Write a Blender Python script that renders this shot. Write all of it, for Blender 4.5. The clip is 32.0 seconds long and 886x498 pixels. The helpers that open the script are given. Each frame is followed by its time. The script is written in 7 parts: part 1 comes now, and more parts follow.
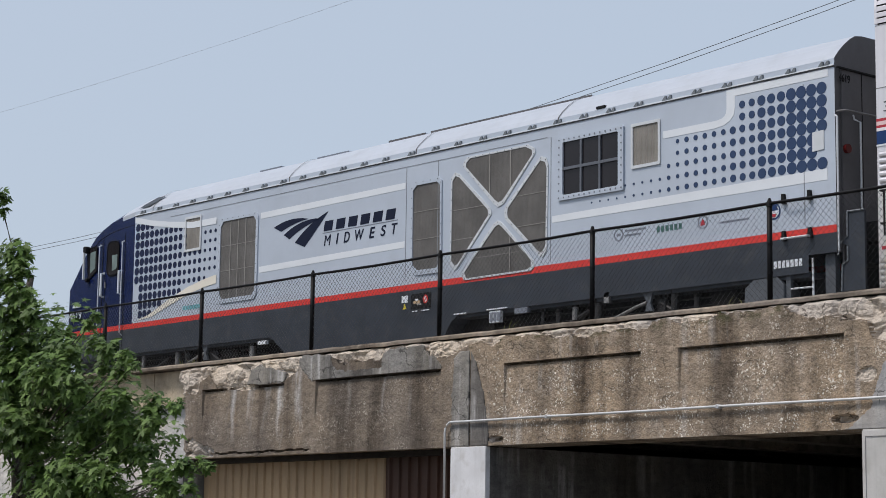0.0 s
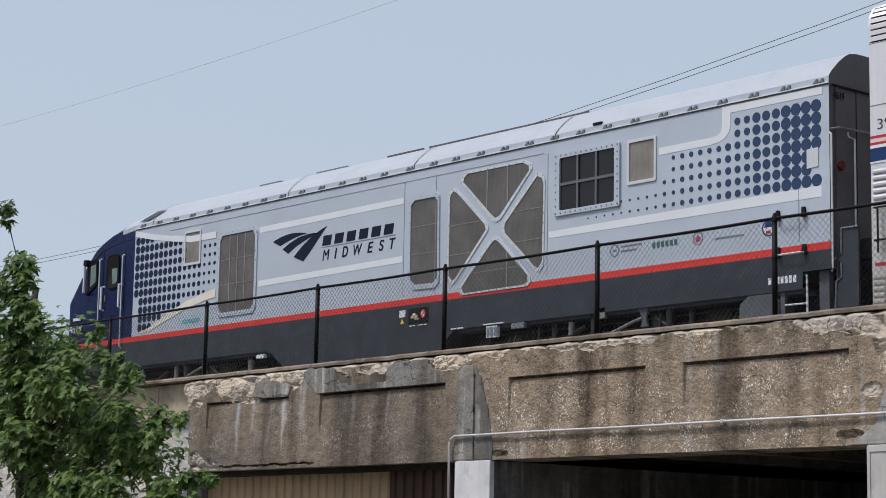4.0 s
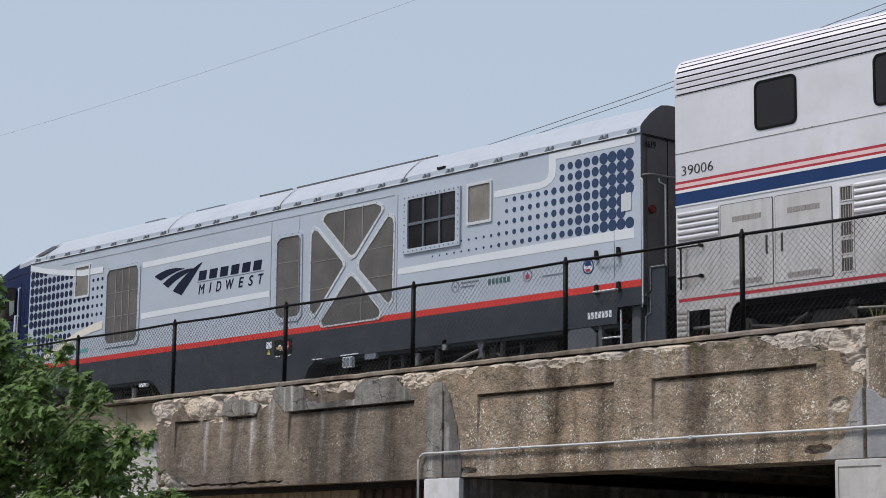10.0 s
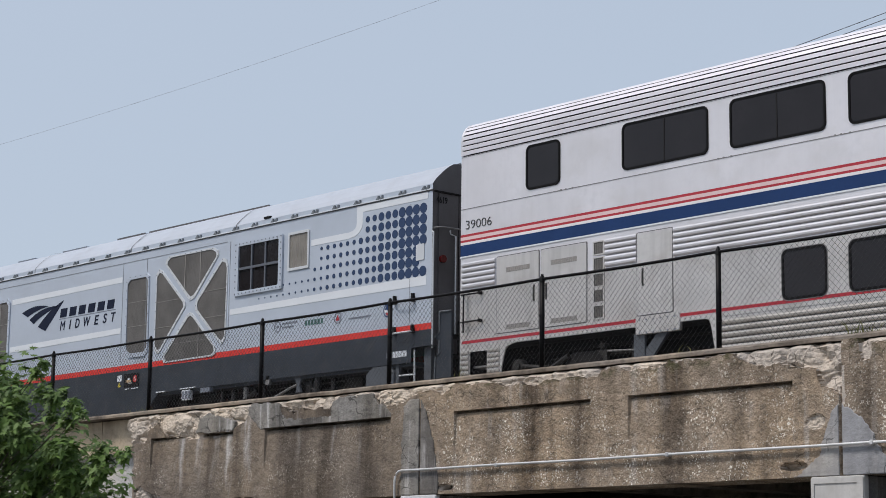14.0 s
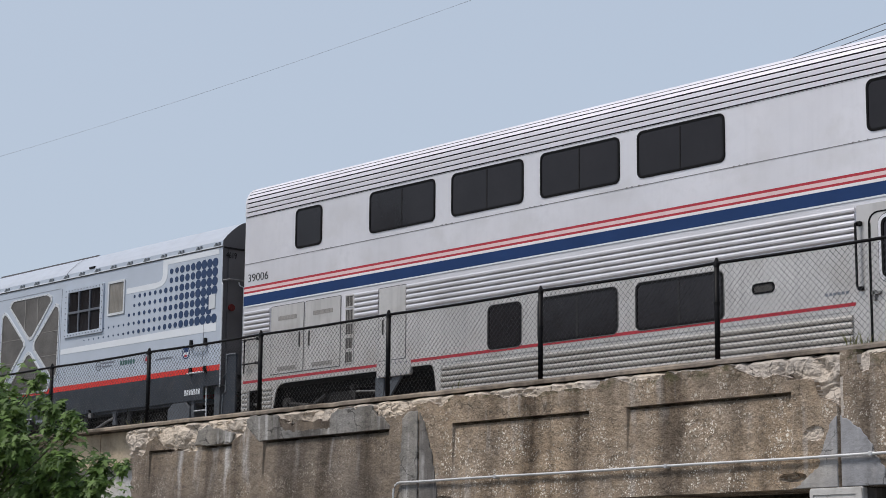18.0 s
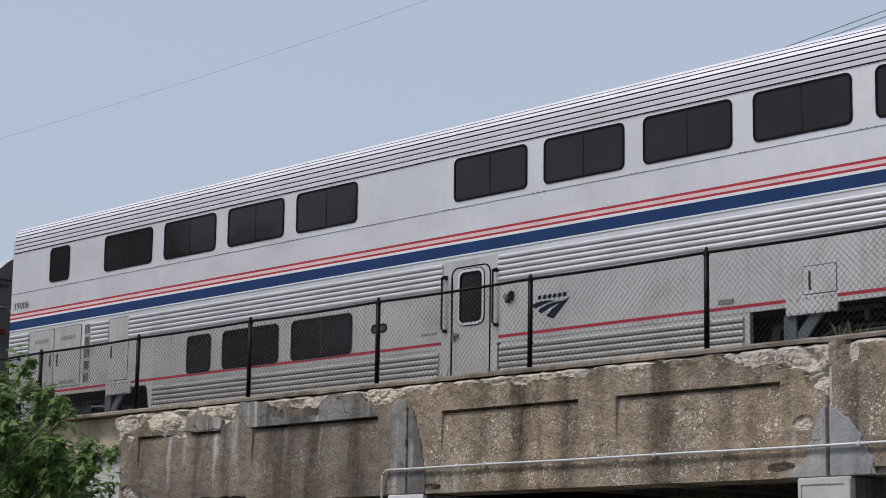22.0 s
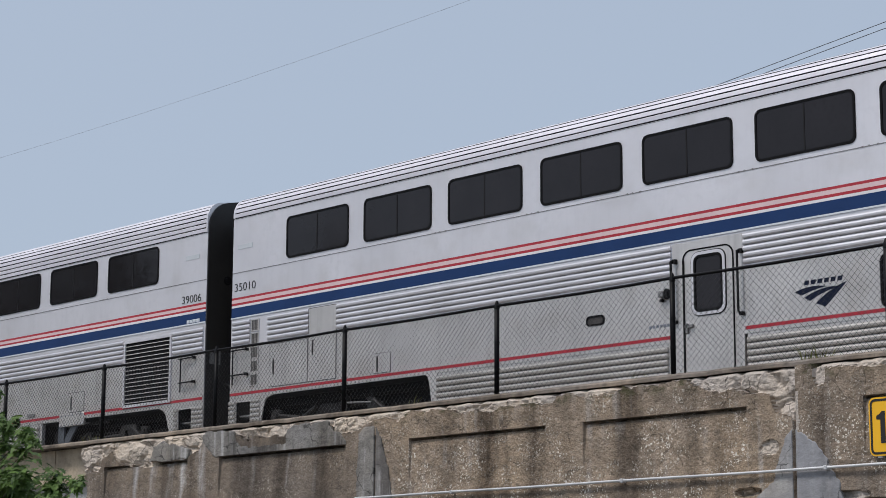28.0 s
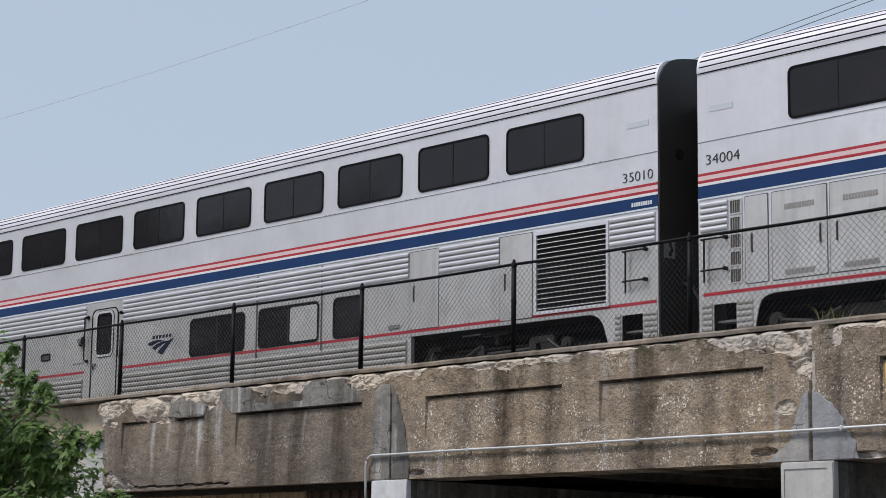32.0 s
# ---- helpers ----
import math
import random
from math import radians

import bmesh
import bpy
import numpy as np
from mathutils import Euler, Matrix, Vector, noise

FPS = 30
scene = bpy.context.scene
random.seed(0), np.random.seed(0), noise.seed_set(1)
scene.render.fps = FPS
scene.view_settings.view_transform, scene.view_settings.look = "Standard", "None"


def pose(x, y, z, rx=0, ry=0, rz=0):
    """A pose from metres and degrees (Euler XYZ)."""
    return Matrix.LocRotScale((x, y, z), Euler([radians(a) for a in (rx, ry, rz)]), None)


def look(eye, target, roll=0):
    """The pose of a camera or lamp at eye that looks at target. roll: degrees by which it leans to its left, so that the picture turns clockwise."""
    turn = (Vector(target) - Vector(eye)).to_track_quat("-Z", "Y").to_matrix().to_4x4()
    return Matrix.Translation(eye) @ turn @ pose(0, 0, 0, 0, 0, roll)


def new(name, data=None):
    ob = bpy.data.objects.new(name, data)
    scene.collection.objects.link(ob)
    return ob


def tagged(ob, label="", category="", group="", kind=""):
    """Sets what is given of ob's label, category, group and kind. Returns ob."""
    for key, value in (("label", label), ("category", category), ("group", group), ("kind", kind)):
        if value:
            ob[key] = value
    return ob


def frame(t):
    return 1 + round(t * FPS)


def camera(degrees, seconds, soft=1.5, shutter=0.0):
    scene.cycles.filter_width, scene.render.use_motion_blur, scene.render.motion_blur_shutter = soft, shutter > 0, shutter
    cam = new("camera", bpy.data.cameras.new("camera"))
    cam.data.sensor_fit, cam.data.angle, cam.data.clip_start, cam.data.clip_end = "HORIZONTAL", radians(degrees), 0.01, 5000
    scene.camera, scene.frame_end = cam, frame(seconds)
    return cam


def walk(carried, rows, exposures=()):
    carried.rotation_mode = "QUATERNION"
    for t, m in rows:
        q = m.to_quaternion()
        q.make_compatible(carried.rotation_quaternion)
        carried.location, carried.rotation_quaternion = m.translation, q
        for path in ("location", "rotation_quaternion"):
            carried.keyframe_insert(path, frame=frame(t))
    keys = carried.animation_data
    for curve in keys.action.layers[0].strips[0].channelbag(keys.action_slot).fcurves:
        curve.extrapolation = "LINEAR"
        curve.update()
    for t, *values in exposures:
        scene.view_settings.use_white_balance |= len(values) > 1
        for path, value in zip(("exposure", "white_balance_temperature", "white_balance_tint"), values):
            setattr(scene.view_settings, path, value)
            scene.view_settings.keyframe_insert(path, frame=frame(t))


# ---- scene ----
cam = camera(25.0, 32.0, soft=0.9)
import functools

# A passenger train leaves over an old concrete viaduct; the camera stands on the street and only turns.
EYE_Z = 1.7
SIDE_Y = 21.413      # plane of the train's near side
FENCE_Y = 18.36      # plane of the fence
FACE_Y = 18.0        # outer face of the viaduct's girder
RAIL_Z = 4.42        # top of the rails
TRAIN_W = 3.0
PATH = [  # seconds, yaw, pitch, roll of the hand-held camera, metres the train has gone
    (0.0, 49.391, 8.511, -0.803, 0.000), (0.5, 49.326, 8.570, -0.922, -0.004), (1.0, 49.254, 8.592, -1.004, -0.005), (1.5, 49.270, 8.586, -1.089, 0.004),
    (2.0, 49.280, 8.631, -1.141, 0.012), (2.5, 49.319, 8.752, -1.128, 0.022), (4.5, 49.524, 8.934, -1.013, 0.259), (5.0, 49.476, 9.029, -0.986, 0.371),
    (5.5, 49.450, 9.113, -0.989, 0.525), (6.0, 49.465, 9.148, -0.893, 0.700), (6.5, 49.461, 9.188, -0.806, 0.908), (7.0, 49.419, 9.275, -0.738, 1.145),
    (7.5, 49.343, 9.370, -0.655, 1.399), (8.0, 49.222, 9.419, -0.566, 1.664), (8.5, 49.082, 9.395, -0.562, 2.013), (9.0, 48.939, 9.346, -0.571, 2.347),
    (9.5, 48.777, 9.338, -0.602, 2.714), (10.0, 48.642, 9.415, -0.626, 3.104), (10.5, 48.597, 9.497, -0.597, 3.532), (11.0, 48.598, 9.549, -0.620, 3.994),
    (11.5, 48.570, 9.630, -0.595, 4.471), (12.0, 48.396, 9.739, -0.608, 4.977), (12.5, 48.227, 9.821, -0.647, 5.488), (13.0, 48.069, 9.870, -0.675, 6.036),
    (13.5, 47.968, 9.918, -0.626, 6.613), (15.5, 47.973, 9.866, -0.602, 9.154), (16.0, 47.969, 9.898, -0.585, 9.855), (16.5, 47.977, 10.042, -0.539, 10.614),
    (17.0, 47.963, 10.154, -0.473, 11.386), (17.5, 47.954, 10.206, -0.490, 12.214), (18.0, 47.934, 10.243, -0.535, 13.052), (18.5, 47.910, 10.242, -0.571, 13.939),
    (19.0, 47.836, 10.198, -0.665, 14.845), (19.5, 47.726, 10.173, -0.663, 15.767), (20.0, 47.642, 10.227, -0.674, 16.736), (20.5, 47.729, 10.264, -0.709, 17.737),
    (21.0, 47.889, 10.126, -0.827, 18.773), (21.5, 47.764, 9.948, -0.819, 19.834), (22.0, 47.597, 9.896, -0.806, 20.948), (22.5, 47.506, 9.958, -0.777, 22.111),
    (23.0, 47.452, 9.957, -0.703, 23.298), (23.5, 47.372, 9.900, -0.776, 24.570), (24.0, 47.224, 9.855, -0.784, 25.869), (24.5, 47.014, 9.842, -0.852, 27.221),
    (26.5, 47.144, 10.059, -0.285, 33.103), (27.0, 47.003, 10.486, -0.131, 34.710), (27.5, 46.858, 10.793, -0.168, 36.365), (28.0, 46.710, 10.686, -0.255, 38.048),
    (28.5, 46.668, 10.455, -0.394, 39.806), (29.0, 46.584, 10.235, -0.571, 41.603), (29.5, 46.561, 10.023, -0.675, 43.443), (30.0, 46.560, 9.811, -0.774, 45.345),
    (30.5, 46.666, 9.679, -0.754, 47.299), (31.0, 46.902, 9.639, -0.677, 49.332), (31.5, 47.136, 9.595, -0.675, 51.372), (32.0, 47.143, 9.485, -0.662, 53.487),
]
walk(cam, [(t, pose(0, 0, EYE_Z, 90 + pitch, roll, yaw)) for t, yaw, pitch, roll, _ in PATH],
     [(0, 0.11, 6500, 10), (6, 0.09, 6500, 10), (13, 0.08, 6500, 10), (19, 0.08, 6480, 10), (21, -0.04, 6440, 10), (23, -0.03, 6410, 10), (27, 0.05, 6380, 10), (28, -0.08, 6320, 10), (30, -0.06, 6340, 10), (31, 0.05, 6380, 9), (32, 0.06, 6390, 9)])

# ---- sky and light: a hazy, overcast summer day ----
SUN_UP, SUN_ROUND = radians(58), radians(205)
world = bpy.data.worlds.new("hazy_sky")
scene.world = world
world.use_nodes = True
wn = world.node_tree.nodes
sky = wn.new("ShaderNodeTexSky")
sky.sky_type, sky.sun_disc, sky.sun_elevation, sky.sun_rotation = "NISHITA", False, SUN_UP, SUN_ROUND
sky.air_density, sky.dust_density, sky.ozone_density, sky.altitude = 1.0, 4.0, 1.5, 100
haze = wn.new("ShaderNodeMix")
haze.data_type = "RGBA"
haze.inputs[0].default_value = 0.64
haze.inputs[7].default_value = (7.22, 8.30, 9.85, 1)   # thin cloud, even all over
world.node_tree.links.new(sky.outputs[0], haze.inputs[6])
world.node_tree.links.new(haze.outputs[2], wn["Background"].inputs[0])
wn["Background"].inputs[1].default_value = 0.085
sun = new("sun", bpy.data.lights.new("sun", "SUN"))
sun.data.energy, sun.data.angle, sun.data.color = 2.8, radians(14), (1.0, 0.928, 0.868)
sun.matrix_world = look((0, 0, 60), (0 - math.sin(SUN_ROUND) * 40, 0 - math.cos(SUN_ROUND) * 40, 60 - 40 * math.tan(SUN_UP)))


# ---- materials ----
def shader(name, color, rough=0.5, metal=0.0, vary=0.12, scale=3.0, bump=0.0, bump_scale=60.0, streak=0.0, spec=0.5, dirt=None, dirt_amount=0.0):
    """A procedural material: colour varied at two scales, optional upright streaks, dirt and fine relief."""
    m = bpy.data.materials.new(name)
    m.use_nodes = True
    n, l = m.node_tree.nodes, m.node_tree.links
    b = n["Principled BSDF"]
    b.inputs["Metallic"].default_value = metal
    b.inputs["Specular IOR Level"].default_value = spec
    co = n.new("ShaderNodeTexCoord")

    def noise_at(sc, detail, stretch=None):
        t = n.new("ShaderNodeTexNoise")
        t.inputs["Scale"].default_value, t.inputs["Detail"].default_value = sc, detail
        src = co.outputs["Object"]
        if stretch:
            mp = n.new("ShaderNodeMapping")
            mp.inputs["Scale"].default_value = stretch
            l.new(src, mp.inputs[0])
            src = mp.outputs[0]
        l.new(src, t.inputs["Vector"])
        return t.outputs["Fac"]

    def ramp(src, a, c):
        r = n.new("ShaderNodeMapRange")
        r.inputs[1].default_value, r.inputs[2].default_value = a, c
        l.new(src, r.inputs[0])
        return r.outputs[0]

    def mix(fac, a, c, mode="MIX", factor=None):
        x = n.new("ShaderNodeMix")
        x.data_type, x.blend_type = "RGBA", mode
        if factor is not None:
            mu = n.new("ShaderNodeMath")
            mu.operation = "MULTIPLY"
            mu.inputs[1].default_value = factor
            l.new(fac, mu.inputs[0])
            fac = mu.outputs[0]
        l.new(fac, x.inputs[0])
        for k, v in ((6, a), (7, c)):
            if isinstance(v, tuple):
                x.inputs[k].default_value = (*v, 1)
            else:
                l.new(v, x.inputs[k])
        return x.outputs[2]

    dark = tuple(c * (1 - vary) for c in color)
    light = tuple(min(1, c * (1 + vary * 0.7)) for c in color)
    col = mix(ramp(noise_at(scale, 6), 0.3, 0.7), dark, light)
    fine = tuple(c * (1 - vary * 0.8) for c in color)
    col = mix(ramp(noise_at(scale * 14, 3), 0.5, 0.75), col, fine, factor=0.6)
    if streak:
        s = ramp(noise_at(1.0, 4, (9.0, 9.0, 0.5)), 0.5, 0.72)
        col = mix(s, col, tuple(c * 0.45 for c in color), factor=streak)
    if dirt:
        col = mix(ramp(noise_at(scale * 2.3, 8), 0.52, 0.72), col, dirt, factor=dirt_amount)
    l.new(col, b.inputs["Base Color"])
    r = n.new("ShaderNodeMapRange")
    r.inputs[3].default_value, r.inputs[4].default_value = max(0.02, rough - 0.08), min(1, rough + 0.1)
    l.new(noise_at(scale * 5, 4), r.inputs[0])
    l.new(r.outputs[0], b.inputs["Roughness"])
    if bump:
        bp = n.new("ShaderNodeBump")
        bp.inputs["Strength"].default_value, bp.inputs["Distance"].default_value = bump, 0.02
        l.new(noise_at(bump_scale, 6), bp.inputs["Height"])
        l.new(bp.outputs[0], b.inputs["Normal"])
    return m


def concrete(name, base, speckle=(0.55, 0.5, 0.42), speckle_amount=0.5, stain=0.75, pale=0.0, bump=0.5, grime=0.75, curtains=(), runs=(), moss=0.0, cracks=0.0):
    """Weathered cast concrete: blotches, dark rain streaks, pale lime runs and showing pebbles."""
    m = bpy.data.materials.new(name)
    m.use_nodes = True
    n, l = m.node_tree.nodes, m.node_tree.links
    b = n["Principled BSDF"]
    b.inputs["Roughness"].default_value = 0.93
    b.inputs["Specular IOR Level"].default_value = 0.25
    co = n.new("ShaderNodeTexCoord").outputs["Object"]

    def tex(kind, sc, stretch=(1, 1, 1), detail=6, off=(0, 0, 0)):
        mp = n.new("ShaderNodeMapping")
        mp.inputs["Scale"].default_value, mp.inputs["Location"].default_value = stretch, off
        l.new(co, mp.inputs[0])
        t = n.new(kind)
        t.inputs["Scale"].default_value = sc
        if kind == "ShaderNodeTexNoise":
            t.inputs["Detail"].default_value = detail
            t.inputs["Roughness"].default_value = 0.6
        l.new(mp.outputs[0], t.inputs["Vector"])
        return t

    def rng(src, a, c, x=0.0, y=1.0):
        r = n.new("ShaderNodeMapRange")
        for k, v in ((1, a), (2, c), (3, x), (4, y)):
            r.inputs[k].default_value = v
        l.new(src, r.inputs[0])
        return r.outputs[0]

    def mix(fac, a, c, mode="MIX"):
        x = n.new("ShaderNodeMix")
        x.data_type, x.blend_type = "RGBA", mode
        if isinstance(fac, float):
            x.inputs[0].default_value = fac
        else:
            l.new(fac, x.inputs[0])
        for k, v in ((6, a), (7, c)):
            if isinstance(v, tuple):
                x.inputs[k].default_value = (*v, 1)
            else:
                l.new(v, x.inputs[k])
        return x.outputs[2]

    def times(a, c):
        x = n.new("ShaderNodeMath")
        x.operation = "MULTIPLY"
        for k, v in ((0, a), (1, c)):
            if isinstance(v, float):
                x.inputs[k].default_value = v
            else:
                l.new(v, x.inputs[k])
        return x.outputs[0]

    def shade(k):
        return tuple(c * k for c in base)

    warm = (base[0] * 1.14, base[1] * 1.09, base[2] * 1.0)
    cool = (base[0] * 0.84, base[1] * 0.86, base[2] * 0.90)
    col = mix(rng(tex("ShaderNodeTexNoise", 0.7).outputs["Fac"], 0.36, 0.64), cool, warm)
    mott = tex("ShaderNodeTexNoise", 3.2, (1, 1, 1.5), 8, (1, 2, 3)).outputs["Fac"]
    col = mix(rng(mott, 0.44, 0.66, 0.0, 0.75 * grime), col, shade(0.50))
    crust = rng(tex("ShaderNodeTexNoise", 6.0, (1, 1, 1.8), 9, (8, 5, 3)).outputs["Fac"], 0.55, 0.63)
    col = mix(times(crust, 0.65 * grime), col, shade(0.36))
    bare = rng(tex("ShaderNodeTexNoise", 4.2, (1, 1, 1.6), 9, (2, 9, 6)).outputs["Fac"], 0.56, 0.66)
    col = mix(times(bare, 0.45 * grime), col, shade(1.45))
    # board marks of the old formwork, faint and level
    boards = rng(tex("ShaderNodeTexNoise", 1.0, (0.7, 0.7, 17.0), 3, (0, 0, 4)).outputs["Fac"], 0.54, 0.68)
    col = mix(times(boards, 0.4 * stain), col, shade(0.55))
    # soot that rain has drawn down: a few broad, soft-edged curtains with thin drips in them
    def bands_along(rows):
        """Soft upright bands at given places along the wall: (x, half width, strength)."""
        sep = n.new("ShaderNodeSeparateXYZ")
        l.new(co, sep.inputs[0])
        sway = rng(tex("ShaderNodeTexNoise", 2.2, (1, 1, 0.8), 5, (13, 0, 7)).outputs["Fac"], 0.25, 0.75, -0.09, 0.09)
        add = n.new("ShaderNodeMath")
        l.new(sep.outputs[0], add.inputs[0])
        l.new(sway, add.inputs[1])
        r = n.new("ShaderNodeValToRGB")
        r.color_ramp.interpolation = "EASE"
        stops = [(0.0, 0.0)]
        for x, w, k in sorted(rows):
            stops += [(max(stops[-1][0] + 0.002, (x - w + 28.2) / 17), 0.0), ((x + 28.2) / 17, k), ((x + w + 28.2) / 17, 0.0)]
        e = r.color_ramp.elements
        e[0].position, e[1].position = 0.0, 1.0
        e[0].color = e[1].color = (0, 0, 0, 1)
        for p, k in stops[1:]:
            e.new(min(0.999, p)).color = (k, k, k, 1)
        l.new(rng(add.outputs[0], -28.2, -11.2), r.inputs[0])
        return r.outputs[0]

    where = rng(tex("ShaderNodeTexNoise", 1.0, (0.9, 0.9, 0.10), 3, (4, 0, 0)).outputs["Fac"], 0.50, 0.62)
    if curtains:
        both = n.new("ShaderNodeMath")
        both.use_clamp = True
        l.new(times(where, 0.25), both.inputs[0])
        l.new(bands_along(curtains), both.inputs[1])
        where = both.outputs[0]
    broad = rng(tex("ShaderNodeTexNoise", 1.0, (2.6, 2.6, 0.22), 6, (9, 0, 0)).outputs["Fac"], 0.42, 0.62)
    thin = rng(tex("ShaderNodeTexNoise", 1.0, (10.0, 10.0, 0.40), 5, (3, 0, 0)).outputs["Fac"], 0.46, 0.66)
    if pale:
        reach = rng(tex("ShaderNodeTexNoise", 1.0, (0.8, 0.8, 0.9), 3, (21, 0, 5)).outputs["Fac"], 0.46, 0.58)
        run = rng(tex("ShaderNodeTexNoise", 1.0, (6.5, 6.5, 0.5), 5, (11, 0, 2)).outputs["Fac"], 0.52, 0.66)
        if runs:
            tall = n.new("ShaderNodeSeparateXYZ")
            l.new(co, tall.inputs[0])
            end = n.new("ShaderNodeMath")
            l.new(tall.outputs[2], end.inputs[0])
            l.new(rng(tex("ShaderNodeTexNoise", 3.0, (1, 1, 0.2), 3, (6, 0, 1)).outputs["Fac"], 0.3, 0.7, -0.4, 0.4), end.inputs[1])
            reach = times(bands_along(runs), rng(end.outputs[0], 3.35, 3.75))   # the runs die away downwards
            run = rng(tex("ShaderNodeTexNoise", 1.0, (9.0, 9.0, 1.3), 5, (11, 0, 2)).outputs["Fac"], 0.36, 0.62)
        col = mix(times(times(run, reach), pale), col, (0.58, 0.575, 0.57))
    blot = rng(tex("ShaderNodeTexNoise", 11.0, (1, 1, 1), 8, (7, 3, 2)).outputs["Fac"], 0.50, 0.66)
    col = mix(times(blot, 0.55 * grime), col, shade(0.50))
    grit = rng(tex("ShaderNodeTexNoise", 46.0, (1, 1, 1), 5, (2, 7, 1)).outputs["Fac"], 0.50, 0.70)
    col = mix(times(grit, 0.5 * grime), col, shade(0.42))
    # pebbles and chips of the aggregate, in patches, of all sizes; some have left dark holes
    patch = rng(tex("ShaderNodeTexNoise", 2.3, (1, 1, 1.3), 6, (5, 1, 1)).outputs["Fac"], 0.47, 0.60, 0.10, 1.0)
    level = n.new("ShaderNodeSeparateXYZ")
    l.new(co, level.inputs[0])
    patch = times(patch, rng(level.outputs[2], 3.95, 4.16, 1.0, 0.45))   # the mix was leaner in the last lift
    bent = n.new("ShaderNodeVectorMath")
    bent.operation = "MULTIPLY_ADD"
    wob = n.new("ShaderNodeTexNoise")
    wob.inputs["Scale"].default_value, wob.inputs["Detail"].default_value = 30.0, 3
    l.new(co, wob.inputs["Vector"])
    l.new(wob.outputs["Color"], bent.inputs[0])
    bent.inputs[1].default_value = (0.035, 0.035, 0.035)
    l.new(co, bent.inputs[2])
    for sc, share, lo, hi in ((12.0, 0.93, 0.18, 0.30), (19.0, 0.82, 0.22, 0.36), (31.0, 0.74, 0.26, 0.42), (50.0, 0.68, 0.30, 0.48)):
        vor = n.new("ShaderNodeTexVoronoi")
        vor.inputs["Scale"].default_value = sc
        l.new(bent.outputs[0], vor.inputs["Vector"])
        parts = n.new("ShaderNodeSeparateColor")
        l.new(vor.outputs["Color"], parts.inputs[0])
        body = rng(vor.outputs["Distance"], lo, hi, 1.0, 0.0)
        chosen = rng(parts.outputs[0], share, share + 0.02)
        col = mix(times(times(times(body, chosen), patch), speckle_amount), col, speckle)
        pit = rng(parts.outputs[1], 0.90, 0.92)
        col = mix(times(times(body, pit), 0.45 * speckle_amount), col, shade(0.16))
    col = mix(times(times(where, rng(broad, 0.0, 1.0, 0.5, 1.0)), stain), col, (0.22, 0.205, 0.20), "MULTIPLY")
    col = mix(times(times(thin, rng(where, 0.0, 1.0, 0.3, 1.0)), stain * 0.6), col, (0.50, 0.49, 0.48), "MULTIPLY")
    if cracks:
        crack = n.new("ShaderNodeTexVoronoi")
        crack.feature = "DISTANCE_TO_EDGE"
        crack.inputs["Scale"].default_value = 2.6
        sway = n.new("ShaderNodeVectorMath")
        sway.operation = "MULTIPLY_ADD"
        bend = n.new("ShaderNodeTexNoise")
        bend.inputs["Scale"].default_value, bend.inputs["Detail"].default_value = 5.0, 6
        l.new(co, bend.inputs["Vector"])
        l.new(bend.outputs["Color"], sway.inputs[0])
        sway.inputs[1].default_value = (0.22, 0.22, 0.22)
        l.new(co, sway.inputs[2])
        l.new(sway.outputs[0], crack.inputs["Vector"])
        some = rng(tex("ShaderNodeTexNoise", 1.7, (1, 1, 1), 4, (17, 2, 3)).outputs["Fac"], 0.49, 0.56)
        col = mix(times(times(rng(crack.outputs["Distance"], 0.008, 0.020, 1.0, 0.0), some), cracks), col, shade(0.18))
    if moss:
        sep = n.new("ShaderNodeSeparateXYZ")
        l.new(co, sep.inputs[0])
        green = times(rng(tex("ShaderNodeTexNoise", 5.0, (1, 1, 2), 6, (3, 3, 9)).outputs["Fac"], 0.50, 0.60), rng(sep.outputs[2], 4.36, 4.50))
        col = mix(times(green, moss), col, (0.055, 0.058, 0.022))
    l.new(col, b.inputs["Base Color"])
    bp = n.new("ShaderNodeBump")
    bp.inputs["Strength"].default_value, bp.inputs["Distance"].default_value = bump, 0.03
    l.new(tex("ShaderNodeTexNoise", 26.0, (1, 1, 1), 9).outputs["Fac"], bp.inputs["Height"])
    l.new(bp.outputs[0], b.inputs["Normal"])
    return m


def wire_cloth(name, base, pitch=0.02):
    """Woven screen over a dark hollow: fine ribs in relief."""
    m = shader(name, base, 0.6, 0.3, 0.25, 2.5)
    n, l = m.node_tree.nodes, m.node_tree.links
    w = n.new("ShaderNodeTexWave")
    w.inputs["Scale"].default_value = 0.314 / pitch
    co = n.new("ShaderNodeTexCoord")
    l.new(co.outputs["Object"], w.inputs["Vector"])
    bp = n.new("ShaderNodeBump")
    bp.inputs["Strength"].default_value, bp.inputs["Distance"].default_value = 0.8, 0.01
    l.new(w.outputs["Fac"], bp.inputs["Height"])
    l.new(bp.outputs[0], n["Principled BSDF"].inputs["Normal"])
    return m


